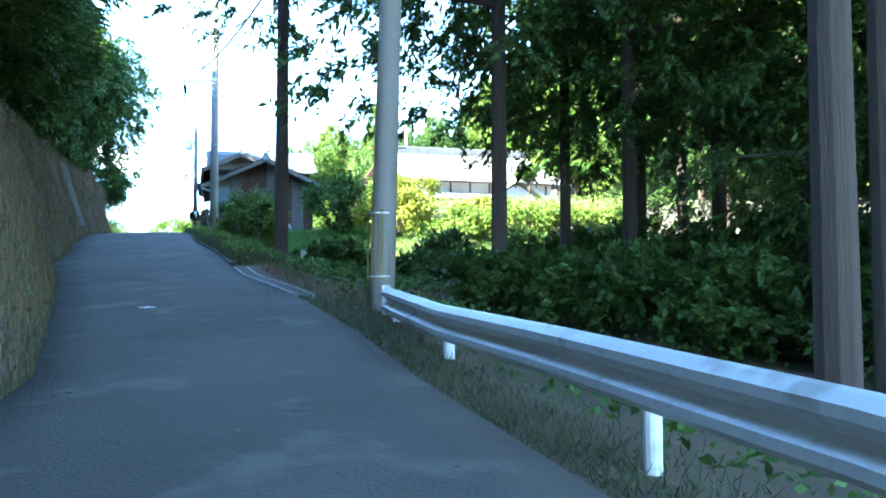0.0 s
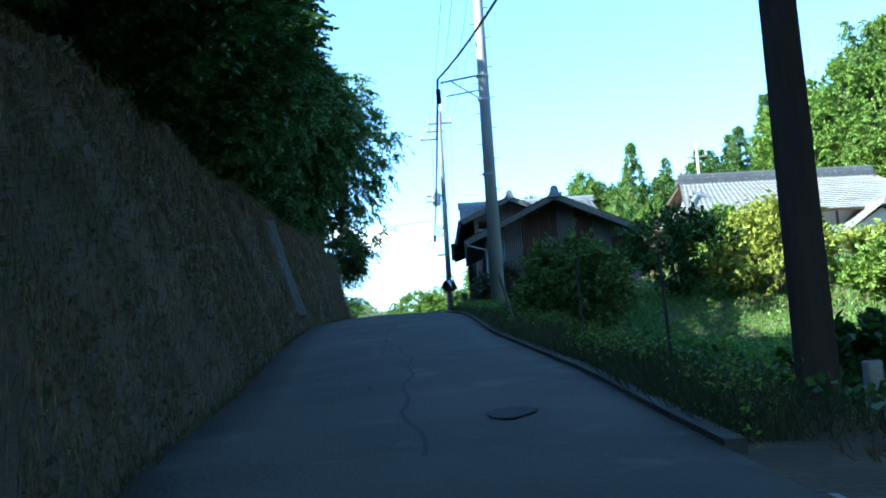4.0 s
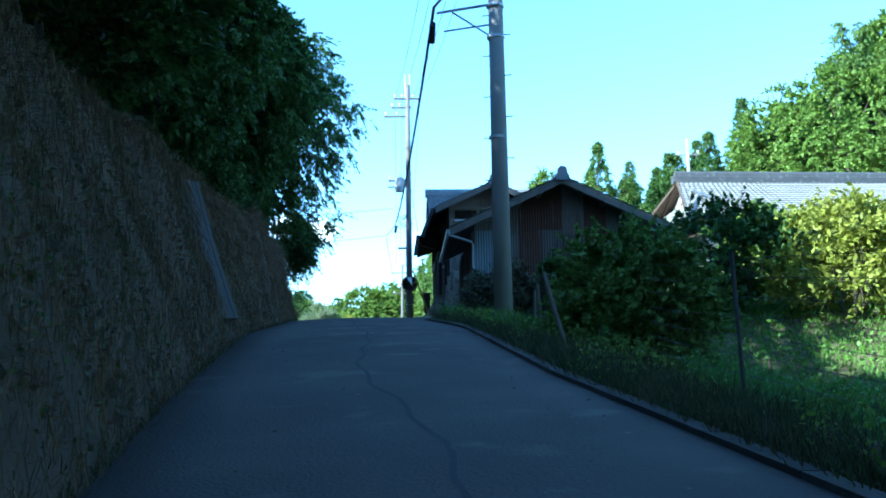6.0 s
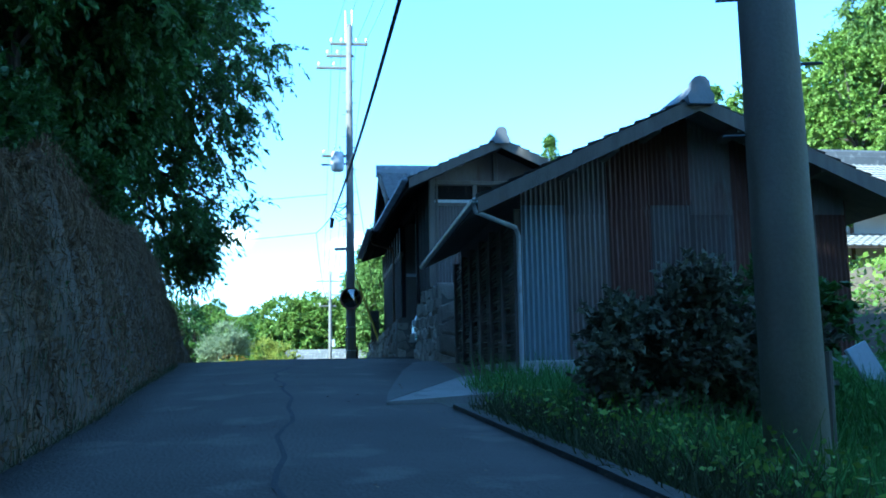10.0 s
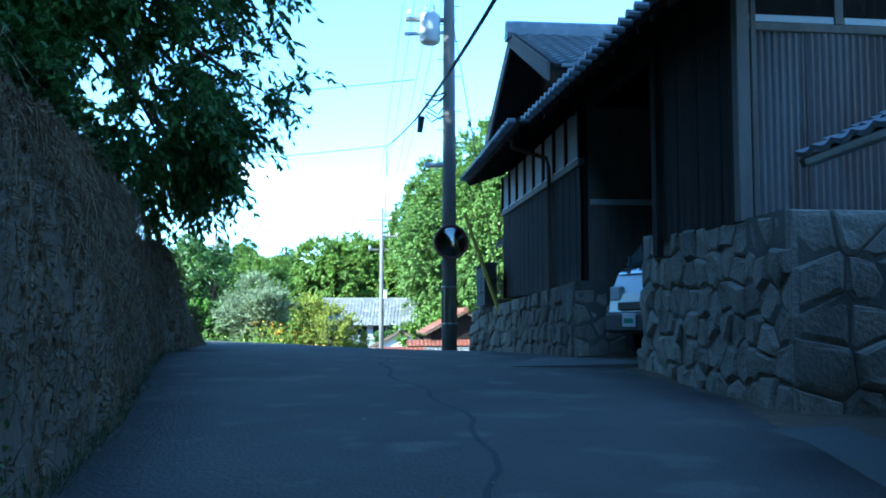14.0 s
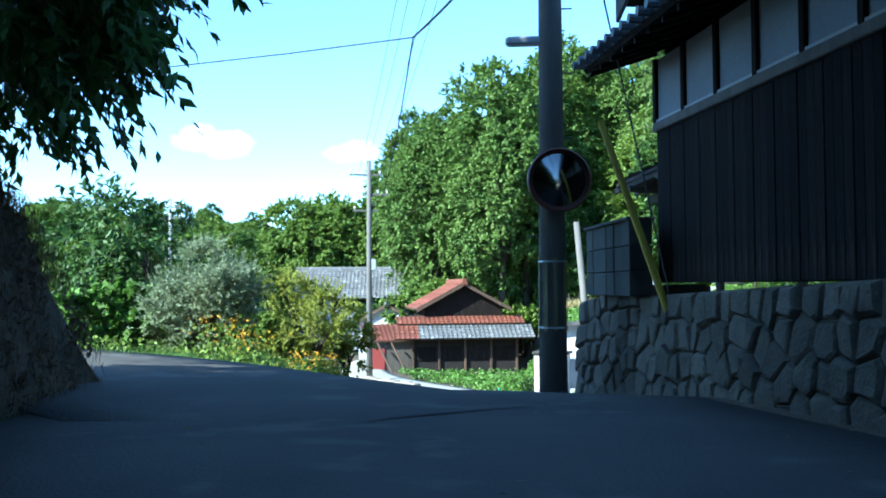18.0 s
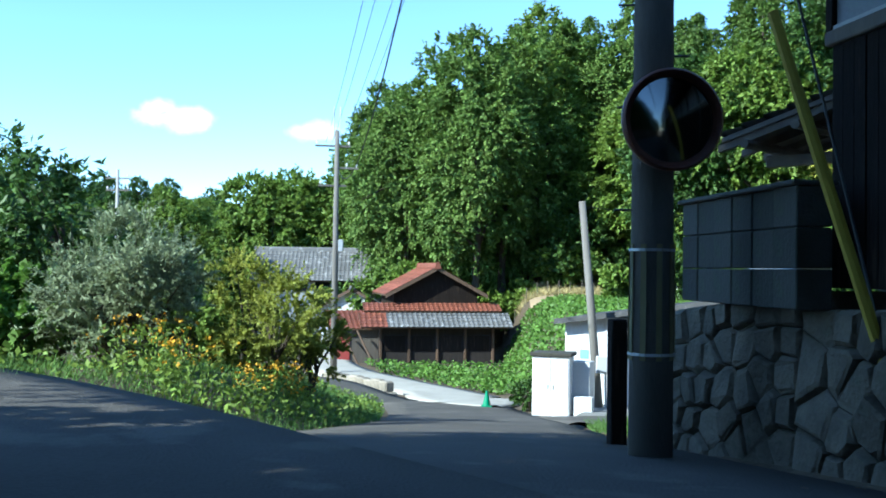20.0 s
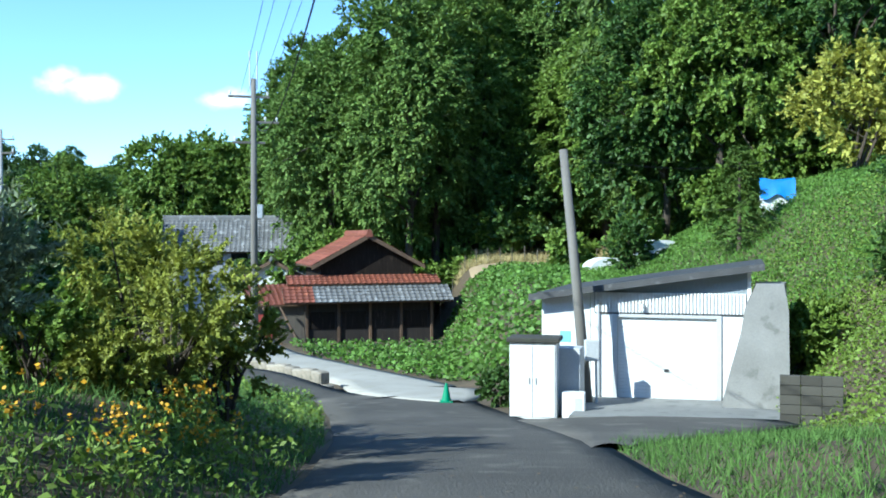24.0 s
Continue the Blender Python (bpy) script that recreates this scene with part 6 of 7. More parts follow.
    bush("brow_shrub", x, y, G(x, y) - 0.35, 0.75 + 0.12 * (i % 2), 1.5 + 0.3 * (i % 3), 0.05, M["leaf_dark"], "dark evergreen shrub hanging over the bank", 90, 150, 120 + i, 4, 0.22, 2.4)
# ---- stone walls ----
def cells(w, h, n, seed):
    """Irregular polygons that fill a w by h rectangle: the nearest-seed regions of n scattered seeds."""
    rng = np.random.default_rng(seed)
    cols = max(1, round(math.sqrt(n * w / h)))
    rows = max(1, round(n / cols))
    pts = [((i + 0.5 + rng.uniform(-0.38, 0.38) + 0.25 * (j % 2)) * w / cols, (j + 0.5 + rng.uniform(-0.36, 0.36)) * h / rows) for j in range(rows) for i in range(cols)]
    out = []
    for i, (px, py) in enumerate(pts):
        poly = [(0, 0), (w, 0), (w, h), (0, h)]
        for j, (qx, qy) in enumerate(pts):
            if i == j or abs(qx - px) > 2.5 * w / cols or abs(qy - py) > 2.5 * h / rows:
                continue
            mx, my, nx_, ny_ = (px + qx) / 2, (py + qy) / 2, qx - px, qy - py
            cut = []
            for a, b in zip(poly, poly[1:] + poly[:1]):
                da, db = (a[0] - mx) * nx_ + (a[1] - my) * ny_, (b[0] - mx) * nx_ + (b[1] - my) * ny_
                if da <= 0:
                    cut.append(a)
                if da * db < 0:
                    t = da / (da - db)
                    cut.append((a[0] + (b[0] - a[0]) * t, a[1] + (b[1] - a[1]) * t))
            poly = cut
            if len(poly) < 3:
                break
        if len(poly) >= 3:
            out.append(poly)
    return out


def stone_face(parent, P, U, V, w, h, n, seed, material):
    """Rubble stones on a leaning face: P its lower start, U along it, V up it; they bulge outwards."""
    rng = np.random.default_rng(seed + 100)
    P, U, V = Vector(P), Vector(U).normalized(), Vector(V).normalized()
    N = U.cross(V).normalized()
    for poly in cells(w, h, n, seed):
        cx, cy = sum(p[0] for p in poly) / len(poly), sum(p[1] for p in poly) / len(poly)
        size = max(max(abs(p[0] - cx), abs(p[1] - cy)) for p in poly)
        bulge = rng.uniform(0.03, 0.09)
        tilt = (rng.uniform(-0.12, 0.12), rng.uniform(-0.12, 0.12))
        rings = []
        for shrink, out in ((0.006, -0.12), (0.008, 0.01), (0.035, bulge * 0.7), (0.3, bulge)):
            ring = []
            for x, y in poly:
                k = max(0.15, 1 - shrink / max(size, 0.05)) if shrink < 0.06 else 1 - shrink
                dx, dy = (x - cx) * k, (y - cy) * k
                o = out + (dx * tilt[0] + dy * tilt[1] if out > 0.02 else 0) + (rng.uniform(-0.012, 0.012) if out > 0.02 else 0)
                ring.append(P + U * (cx + dx) + V * (cy + dy) + N * o)
            rings.append(ring)
        part("stone", MB().rings(rings), material, parent)


def retaining(name, a, b, za, zb, top_a, top_b, n, seed, label, depth=1.0, lean=0.16, material=None):
    """A battered rubble wall from plan point a to b; its outer side is to the left of a-b reversed, facing the lane."""
    t = thing(name, pose(0, 0, 0), label, "stone wall", "stone walls of the house")
    A, B = Vector((*a, za)), Vector((*b, zb))
    U = (B - A)
    w = U.length
    h = ((top_a - za) + (top_b - zb)) / 2
    flat = Vector((U.x, U.y, 0)).normalized()
    out = Vector((flat.y, -flat.x, 0))
    V = Vector((0, 0, 1)) - out * lean
    stone_face(t, A - out * 0.0, U, V, w, h * V.length, n, seed, material or M["stone"])
    inn = -out * depth
    C = [A + Vector((0, 0, -0.5)), B + Vector((0, 0, -0.5)), B + inn + Vector((0, 0, -0.5)), A + inn + Vector((0, 0, -0.5))]
    D = [A - out * lean * h + Vector((0, 0, h)), B - out * lean * h + Vector((0, 0, h)), B + inn + Vector((0, 0, h)), A + inn + Vector((0, 0, h))]
    sh = -out * 0.05
    part("core", MB().hexa([C[0] + sh, C[1] + sh, C[2], C[3], D[0] + sh, D[1] + sh, D[2], D[3]]), M["mortar"], t, "dark packed earth core")
    return t


E14 = Vector((math.cos(radians(14.8)), math.sin(radians(14.8)), 0))
c0 = Vector((-14.18, 58.35))
c1 = Vector((-15.2, 62.45))
retaining("stone_wall", tuple(c1), tuple(c0), 5.6, 5.45, 7.5, 7.42, 78, 1, "tall rubble granite wall below the boarded wing", 1.2, 0.02)
retaining("stone_wall", tuple(c0), (c0.x + E14.x * 4.4, c0.y + E14.y * 4.4), 5.35, 5.35, 7.42, 7.42, 46, 2, "rubble granite wall turning in beside the shed", 0.9, 0.02)
retaining("stone_wall", (c1.x + E14.x * 3.0, c1.y + E14.y * 3.0), tuple(c1), 5.9, 5.7, 7.45, 7.45, 26, 3, "rubble granite wall along the parking bay", 0.6, 0.05)
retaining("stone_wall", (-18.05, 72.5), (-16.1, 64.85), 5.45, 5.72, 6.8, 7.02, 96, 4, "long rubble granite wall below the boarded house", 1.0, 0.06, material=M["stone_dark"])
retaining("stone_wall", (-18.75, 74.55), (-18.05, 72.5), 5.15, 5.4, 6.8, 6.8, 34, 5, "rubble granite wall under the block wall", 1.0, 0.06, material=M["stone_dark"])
retaining("stone_wall", (-16.1, 64.85), (-16.1 + E14.x * 3.2, 64.85 + E14.y * 3.2), 5.8, 6.0, 7.0, 7.0, 46, 6, "low rubble wall at the back of the bay", 0.5, 0.05)
# floor under the houses and the bay
solid("house_terrace", MB().hexa([(-14.0, 58.9, 5.4), (-9.6, 60.1, 5.4), (-11.6, 66.5, 5.4), (-14.9, 62.1, 5.4), (-14.0, 58.9, 7.38), (-9.6, 60.1, 7.38), (-11.6, 66.5, 7.38), (-14.9, 62.1, 7.38)]), M["soil"], "packed earth terrace under the boarded wing", "terrace", kind="structure")
solid("back_terrace", MB().hexa([(-15.6, 65.3, 5.2), (-9.0, 67.0, 5.2), (-11.5, 76.0, 5.2), (-17.9, 74.5, 5.2), (-15.6, 65.3, 6.9), (-9.0, 67.0, 6.9), (-11.5, 76.0, 6.9), (-17.9, 74.5, 6.72)]), M["soil"], "packed earth terrace under the boarded house", "terrace", kind="structure")
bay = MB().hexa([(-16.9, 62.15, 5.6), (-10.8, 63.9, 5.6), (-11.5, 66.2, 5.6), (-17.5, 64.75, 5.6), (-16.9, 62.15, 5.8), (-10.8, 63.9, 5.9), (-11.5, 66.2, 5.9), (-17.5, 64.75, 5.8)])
solid("bay_ramp", bay, M["concrete_dark"], "sloping concrete apron into the parking bay", "ramp", kind="structure")
solid("shed_apron", MB().hexa([(-13.5, 46.4, 4.7), (-9.4, 48.6, 4.9), (-10.0, 50.8, 5.0), (-13.0, 50.2, 5.0), (-13.5, 46.4, 4.98), (-9.4, 48.6, 5.2), (-10.0, 50.8, 5.26), (-13.0, 50.2, 5.24)]), M["concrete_dull"], "cracked concrete apron before the shed", "apron", kind="structure")
solid("shed_side_slab", MB().hexa([(-13.5, 46.4, 4.7), (-13.0, 50.2, 5.0), (-14.1, 57.0, 5.2), (-15.0, 57.0, 5.2), (-13.5, 46.4, 4.99), (-13.0, 50.2, 5.24), (-14.1, 57.0, 5.6), (-15.0, 57.0, 5.56)]), M["concrete_dark"], "narrow concrete strip beside the shed", "apron", kind="structure")

# block wall on the stones, and its dark post
bw = thing("block_wall", pose(-18.02, 72.15, 6.78, 0, 0, 10.0), "weathered wall of large square concrete blocks", "wall")
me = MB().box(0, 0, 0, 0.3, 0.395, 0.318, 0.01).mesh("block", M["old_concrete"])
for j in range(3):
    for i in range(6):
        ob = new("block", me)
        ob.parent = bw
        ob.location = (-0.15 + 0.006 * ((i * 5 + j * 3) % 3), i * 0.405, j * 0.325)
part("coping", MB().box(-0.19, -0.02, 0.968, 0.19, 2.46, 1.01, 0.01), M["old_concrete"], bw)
dp = thing("gate_post", pose(-19.22, 74.6, 4.65, 0, 0, 10), "dark weathered timber post beside the pole", "post")
part("shaft", MB().box(-0.085, -0.085, -0.2, 0.085, 0.085, 1.92, 0.012), M["board"], dp)

# lean-to roof at the end of the house, its corner to the lane
lt = thing("lean_to_roof", pose(-17.95, 75.0, 0, 0, 0, -43), "small tiled lean-to with bare rafters", "roof")
A, B, C, D = (-0.1, 1.6, 8.5), (-0.1, -0.1, 8.5), (2.9, -0.1, 9.32), (2.9, 1.6, 9.32)
part("roof_tiles", tiled(A, B, C, D), M["tile"], lt)
part("roof_board", slab(A, B, C, D, 0.05), M["wood"], lt)
for i in range(4):
    y = -0.08 + i * 0.5
    part("rafter", MB().hexa([(-0.15, y, 8.35), (2.85, y, 9.17), (2.85, y + 0.06, 9.17), (-0.15, y + 0.06, 8.35), (-0.15, y, 8.43), (2.85, y, 9.25), (2.85, y + 0.06, 9.25), (-0.15, y + 0.06, 8.43)]), M["wood"], lt)
for x, z in ((0.25, 8.4), (0.8, 8.55), (1.5, 8.74)):
    part("purlin", MB().tube([(x, -0.25, z), (x, 1.6, z)], 0.05, 8), M["wood"], lt)
part("tie_beam", MB().box(0.2, 0.3, 8.2, 2.8, 0.4, 8.32, 0.01), M["wood"], lt)
for x in (1.4, 2.7):
    part("prop_post", MB().box(x, 0.3, 6.7, x + 0.1, 0.4, 8.2, 0.01), M["wood"], lt)


# ---- the van in the bay ----
def van():
    t = thing("parked_van", pose(-13.62, 64.3, 5.86, 0, 0, 27) @ Matrix.Diagonal((1.08, 1.08, 1.2, 1)), "silver one-box van parked nose out in the bay", "van")
    # side outline, nose towards -x
    o = [(-1.68, 0.32), (-1.7, 0.5), (-1.66, 0.78), (-1.55, 1.02), (-1.02, 1.62), (-0.75, 1.76), (-0.2, 1.84), (1.4, 1.84), (1.62, 1.72), (1.68, 1.0), (1.66, 0.3)]
    rings = []
    for y, k in ((-0.73, 0.93), (-0.66, 1.0), (0.66, 1.0), (0.73, 0.93)):
        rings.append([((x * (0.98 if k < 1 else 1)), y * (1 - 0.1 * max(0, z - 1.0)), 0.32 + (z - 0.32) * (0.985 if k < 1 else 1)) for x, z in o])
    body = part("body", MB().rings(rings), M["car"], t)
    part("windscreen", MB().hexa([(-1.575, -0.6, 1.03), (-1.575, 0.6, 1.03), (-1.06, 0.56, 1.6), (-1.06, -0.56, 1.6), (-1.56, -0.6, 1.05), (-1.56, 0.6, 1.05), (-1.05, 0.56, 1.625), (-1.05, -0.56, 1.625)]), M["car_glass"], t, "sloping windscreen")
    for s in (-1, 1):
        y = s * 0.712
        part("side_window", MB().hexa([(-1.2, y, 1.08), (-0.1, y, 1.08), (-0.1, y * 0.93, 1.62), (-0.85, y * 0.93, 1.62), (-1.2, y + s * 0.012, 1.08), (-0.1, y + s * 0.012, 1.08), (-0.1, y * 0.93 + s * 0.012, 1.62), (-0.85, y * 0.93 + s * 0.012, 1.62)]), M["car_glass"], t)
        part("headlight", MB().box(-1.69, s * 0.52 - 0.14, 0.7, -1.6, s * 0.52 + 0.14, 0.88, 0.02), M["whiteshade"], t)
        part("door_mirror", MB().box(-1.28, s * 0.84 - 0.08, 1.08, -1.2, s * 0.84 + 0.08, 1.28, 0.02), M["black"], t)
        for x in (-1.1, 1.15):
            w = part("wheel", MB().tube([(x, s * 0.56, 0.27), (x, s * 0.72, 0.27)], 0.28, 22), M["black"], t)
            part("rim", MB().tube([(x, s * 0.715, 0.27), (x, s * 0.735, 0.27)], 0.17, 18), M["galv"], w)
    part("bumper", MB().box(-1.76, -0.7, 0.3, -1.6, 0.7, 0.56, 0.04), M["black"], t)
    part("grille", MB().box(-1.735, -0.36, 0.58, -1.66, 0.36, 0.68, 0.01), M["black"], t)
    pl = part("number_plate", MB().box(-1.775, -0.17, 0.38, -1.755, 0.17, 0.54, 0.004), M["white"], t)
    part("plate_bar", MB().box(-1.779, -0.12, 0.42, -1.776, 0.12, 0.48), M["green_pl"], pl)
    for y in (-0.25, 0.3):
        part("wiper", MB().tube([(-1.6, y, 1.03), (-1.4, y + 0.3, 1.27)], 0.012, 6), M["black"], t)
    return t


van()

# ---- concrete chute, drain kerb, verge posts ----
ch = thing("drain_chute", pose(0, 0, 0), "pale concrete drain chute down the bank", "drain")
along = Vector((-0.9, 0.44, 0)).normalized()
wide = Vector((0.44, 0.9, 0)).normalized()
def chute_at(s, off, lift):
    x, y = -14.8 + along.x * s, 38.5 + along.y * s
    return Vector((x, y, G(x, y))) + wide * off + Vector((0.93, -0.1, 0.35)) * lift
steps_ = [0.05, 0.3, 0.55, 0.8, 1.02, 1.2]
for s0, s1 in zip(steps_, steps_[1:]):
    for off, w_, lift in ((-0.2, 0.04, 0.13), (0.2, 0.04, 0.13), (0.0, 0.17, 0.12)):
        a = [chute_at(s0, off - w_, -0.3), chute_at(s0, off + w_, -0.3), chute_at(s1, off + w_, -0.3), chute_at(s1, off - w_, -0.3), chute_at(s0, off - w_, lift), chute_at(s0, off + w_, lift), chute_at(s1, off + w_, lift), chute_at(s1, off - w_, lift)]
        part("bed" if off == 0.0 else "side", MB().hexa(a), M["concrete_dark"], ch)
part("sump", MB().box(-15.05, 38.25, 4.0, -14.72, 38.85, 4.34, 0.03), M["concrete_dark"], ch)


def gutter_run(y0, y1):
    """The drain along the right edge: two pale kerb lips with slabs between."""
    t = thing("roadside_drain", pose(0, 0, 0), "roadside drain with pale kerb lips and dark cover slabs", "drain")
    def at(y, off, dz):
        return (lerp_at(ROAD_R, y) + off, y, lerp_at(ROAD_Z, y) + dz)
    y = y0
    while y < y1 - 0.01:
        e = min(y + 1.0, y1)
        for off in (0.0, 0.27):
            part("kerb_lip", MB().hexa([at(y + 0.01, off, -0.15), at(y + 0.01, off + 0.045, -0.15), at(e, off + 0.045, -0.15), at(e, off, -0.15), at(y + 0.01, off, 0.035), at(y + 0.01, off + 0.045, 0.03), at(e, off + 0.045, 0.03), at(e, off, 0.03)]), M["concrete"], t)
        for i in range(2):
            u, v = y + (e - y) * i / 2 + 0.008, y + (e - y) * (i + 1) / 2 - 0.008
            part("cover_slab", MB().hexa([at(u, 0.05, -0.08), at(u, 0.265, -0.08), at(v, 0.265, -0.08), at(v, 0.05, -0.08), at(u, 0.05, 0.012), at(u, 0.265, 0.012), at(v, 0.265, 0.012), at(v, 0.05, 0.012)]), M["concrete_dark"], t)
        y = e


gutter_run(14.6, 20.8)


def edge_kerb(y0, y1, off=0.0):
    t = thing("edge_kerb", pose(0, 0, 0), "low worn concrete kerb along the lane edge", "kerb", kind="structure")
    y = y0
    while y < y1:
        e = y + 1.2
        a = [(lerp_at(ROAD_R, yy) + off + o, yy, lerp_at(ROAD_Z, yy) + z) for z in (-0.2, 0.045) for yy, o in ((y + 0.01, 0), (y + 0.01, 0.14), (e - 0.01, 0.14), (e - 0.01, 0))]
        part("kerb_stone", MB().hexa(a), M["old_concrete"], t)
        y = e


edge_kerb(22.2, 45.5)
st = thing("boundary_post", pose(-3.8, 24.75, G(-3.8, 24.75), 0, 0, 10), "short pale concrete boundary post", "post")
part("shaft", MB().box(-0.07, -0.07, -0.3, 0.07, 0.07, 2.75 - G(-3.8, 24.75), 0.015), M["concrete"], st)
pl = thing("leaning_stick", pose(0, 0, 0), "thin bamboo stick leaning in the verge", "stick")
part("cane", MB().tube([(-8.55, 34.8, G(-8.55, 34.8) - 0.2), (-8.92, 35.1, 4.85)], 0.028, 7), M["wood"], pl)
for i, (x, y, h) in enumerate(((-9.3, 39.4, 1.0), (-9.8, 43.6, 1.1), (-10.9, 44.9, 1.1), (-8.3, 39.0, 0.9))):
    t = thing("verge_post", pose(x, y, G(x, y), (i * 7) % 9 - 4, (i * 5) % 11 - 5, 0), "old grey wooden verge post", "post", "verge posts")
    part("shaft", MB().tube([(0, 0, -0.3), (0, 0, h)], [0.036, 0.03], 8), M["wood"], t)
# mesh fence along the field
fn = thing("mesh_fence", pose(0, 0, 0), "thin dark mesh fence on bent steel posts", "fence")
fp = [(-5.5, 27.5), (-6.4, 29.6), (-6.9, 31.4), (-7.3, 33.0), (-7.6, 34.6)]
for x, y in (fp[0], fp[2]):
    part("post", MB().tube([(x, y, G(x, y) - 0.3), (x - 0.06, y, G(x, y) + 1.35)], 0.02, 6), M["steel"], fn)
for (x, y), (u, v) in zip(fp, fp[1:]):
    for k in range(8):
        h = 0.1 + k * 0.17
        part("wire", MB().tube([(x, y, G(x, y) + h), (u, v, G(u, v) + h)], 0.0035, 4), M["steel"], fn)
ws = thing("white_board", pose(-7.8, 48.3, G(-7.8, 48.3) - 0.02, -16, -22, 20), "white plastic board leaning in the grass", "board")
part("panel", MB().box(-0.15, -0.03, 0, 0.15, 0.03, 0.7, 0.01), M["whiteshade"], ws)

# ---- beside the garage ----
cb = thing("storage_cabinet", pose(-19.45, 91.75, 2.9, 0, 0, -14), "white steel storage cabinet with double doors", "cabinet")
part("body", MB().box(0, 0, 0.06, 1.05, 0.75, 1.78, 0.01), M["white"], cb)
part("plinth", MB().box(0.03, 0.03, -0.15, 1.02, 0.72, 0.08), M["concrete"], cb)
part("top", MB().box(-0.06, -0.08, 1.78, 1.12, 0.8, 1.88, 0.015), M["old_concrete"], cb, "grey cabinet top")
for x in (0.03, 0.53):
    dr = part("door", MB().box(x, -0.022, 0.12, x + 0.485, 0.0, 1.72, 0.005), M["white"], cb)
    part("handle", MB().box(x + (0.4 if x < 0.1 else 0.05), -0.04, 0.85, x + (0.43 if x < 0.1 else 0.08), -0.022, 1.0, 0.004), M["galv"], dr)
gb = thing("gas_meter_box", pose(-18.3, 91.55, 2.85, 0, 0, -14), "small white box unit beside the cabinet", "box")
part("case", MB().box(0, 0, 0, 0.5, 0.3, 0.72, 0.015), M["white"], gb)
part("grille", MB().box(0.28, -0.012, 0.08, 0.44, 0.0, 0.6, 0.004), M["whiteshade"], gb)
sb = solid("side_unit", MB().box(0, 0, 0, 0.55, 0.6, 1.62, 0.012), M["whiteshade"], "grey sheet-metal locker against the garage", "locker", pose(-18.35, 92.1, 2.88, 0, 0, -19))
apron = solid("garage_apron", MB().hexa([(-18.3, 90.6, 2.3), (-13.2, 89.6, 2.3), (-12.6, 93.6, 2.4), (-17.1, 94.9, 2.4), (-18.3, 90.6, 3.22), (-13.2, 89.6, 3.26), (-12.6, 93.6, 3.04), (-17.1, 94.9, 2.99)]), M["concrete_dull"], "sloping concrete ramp before the garage door", "apron", kind="structure")
rw = thing("retaining_wall", pose(-13.35, 92.95, 2.3, 0, 0, -19), "sloping stained concrete retaining wall beside the garage", "retaining wall")
part("slab", MB().rings([[(-0.95 + 0.62 * ss(0, 3.3, z) + 0.25 * ss(3.0, 3.7, z), -1.6 + 1.1 * z / 3.6, z), (0.62 - 0.1 * ss(3.0, 3.7, z), -1.6 + 1.1 * z / 3.6, z), (0.62, 0.8, z), (-0.95 + 0.62 * ss(0, 3.3, z) + 0.25 * ss(3.0, 3.7, z), 0.8, z)] for z in (-0.3, 0.6, 1.5, 2.4, 3.0, 3.3, 3.5, 3.62)]), M["concrete_dull"], rw)
bl = thing("block_pier", pose(-14.3, 89.2, 3.3, 0, 0, -19), "stack of grey concrete blocks at the bank", "block wall")
for j in range(6):
    for i in range(3):
        o = part("block", MB().box(0, 0, 0, 0.385, 0.15, 0.185, 0.006), M["old_concrete"], bl)
        o.location = (i * 0.395, 0, -0.2 + j * 0.195)
cn = thing("traffic_cone", pose(-20.75, 95.5, G(-20.75, 95.5) + 0.09), "small green traffic cone at the drive", "cone")
part("base", MB().box(-0.17, -0.17, 0, 0.17, 0.17, 0.04, 0.008), M["green_pl"], cn)
part("cone", MB().tube([(0, 0, 0.04), (0, 0, 0.5)], [0.13, 0.03], 16), M["green_pl"], cn)
sk = thing("drive_kerb_wall", pose(0, 0, 0), "low stone and concrete kerb wall along the drive", "kerb wall")
for j in range(2):
    for i in range(9):
        a = Vector((-24.35, 99.9, 0)).lerp(Vector((-27.3, 103.2, 0)), (i + 0.5 * j) / 9)
        part("stone", MB().box(-0.27, -0.2, -0.03, 0.27, 0.2 - 0.02 * (i % 2), 0.34 + 0.03 * ((i + j) % 3), 0.05), M["stone"], sk).matrix_basis = pose(a.x, a.y, 2.2 + 0.35 * j, 0, 0, -48 + 3 * (i % 3))

# small roofed shrine behind the pole
sh = thing("wayside_shrine", pose(-16.85, 77.1, 0, 0, 0, 12), "small wayside shrine with a grey metal roof", "shrine")
part("base", MB().box(-0.15, -0.2, 4.6, 0.75, 0.6, 5.6, 0.04), M["stone_dark"], sh)
part("box", MB().box(0.0, 0.0, 5.6, 0.6, 0.5, 6.9, 0.015), M["wood"], sh)
for sgn in (-1, 1):
    e = 0.3 + sgn * 0.75
    part("roof", MB().hexa([(min(e, 0.3), -0.35, 6.93 if sgn < 0 else 7.2), (max(e, 0.3), -0.35, 7.2 if sgn < 0 else 6.93), (max(e, 0.3), 0.85, 7.2 if sgn < 0 else 6.93), (min(e, 0.3), 0.85, 6.93 if sgn < 0 else 7.2), (min(e, 0.3), -0.35, 6.97 if sgn < 0 else 7.24), (max(e, 0.3), -0.35, 7.24 if sgn < 0 else 6.97), (max(e, 0.3), 0.85, 7.24 if sgn < 0 else 6.97), (min(e, 0.3), 0.85, 6.97 if sgn < 0 else 7.24)]), M["galv"], sh)
part("ridge", MB().box(0.22, -0.4, 7.22, 0.38, 0.9, 7.34, 0.02), M["galv"], sh)
# ---- ground cover ----
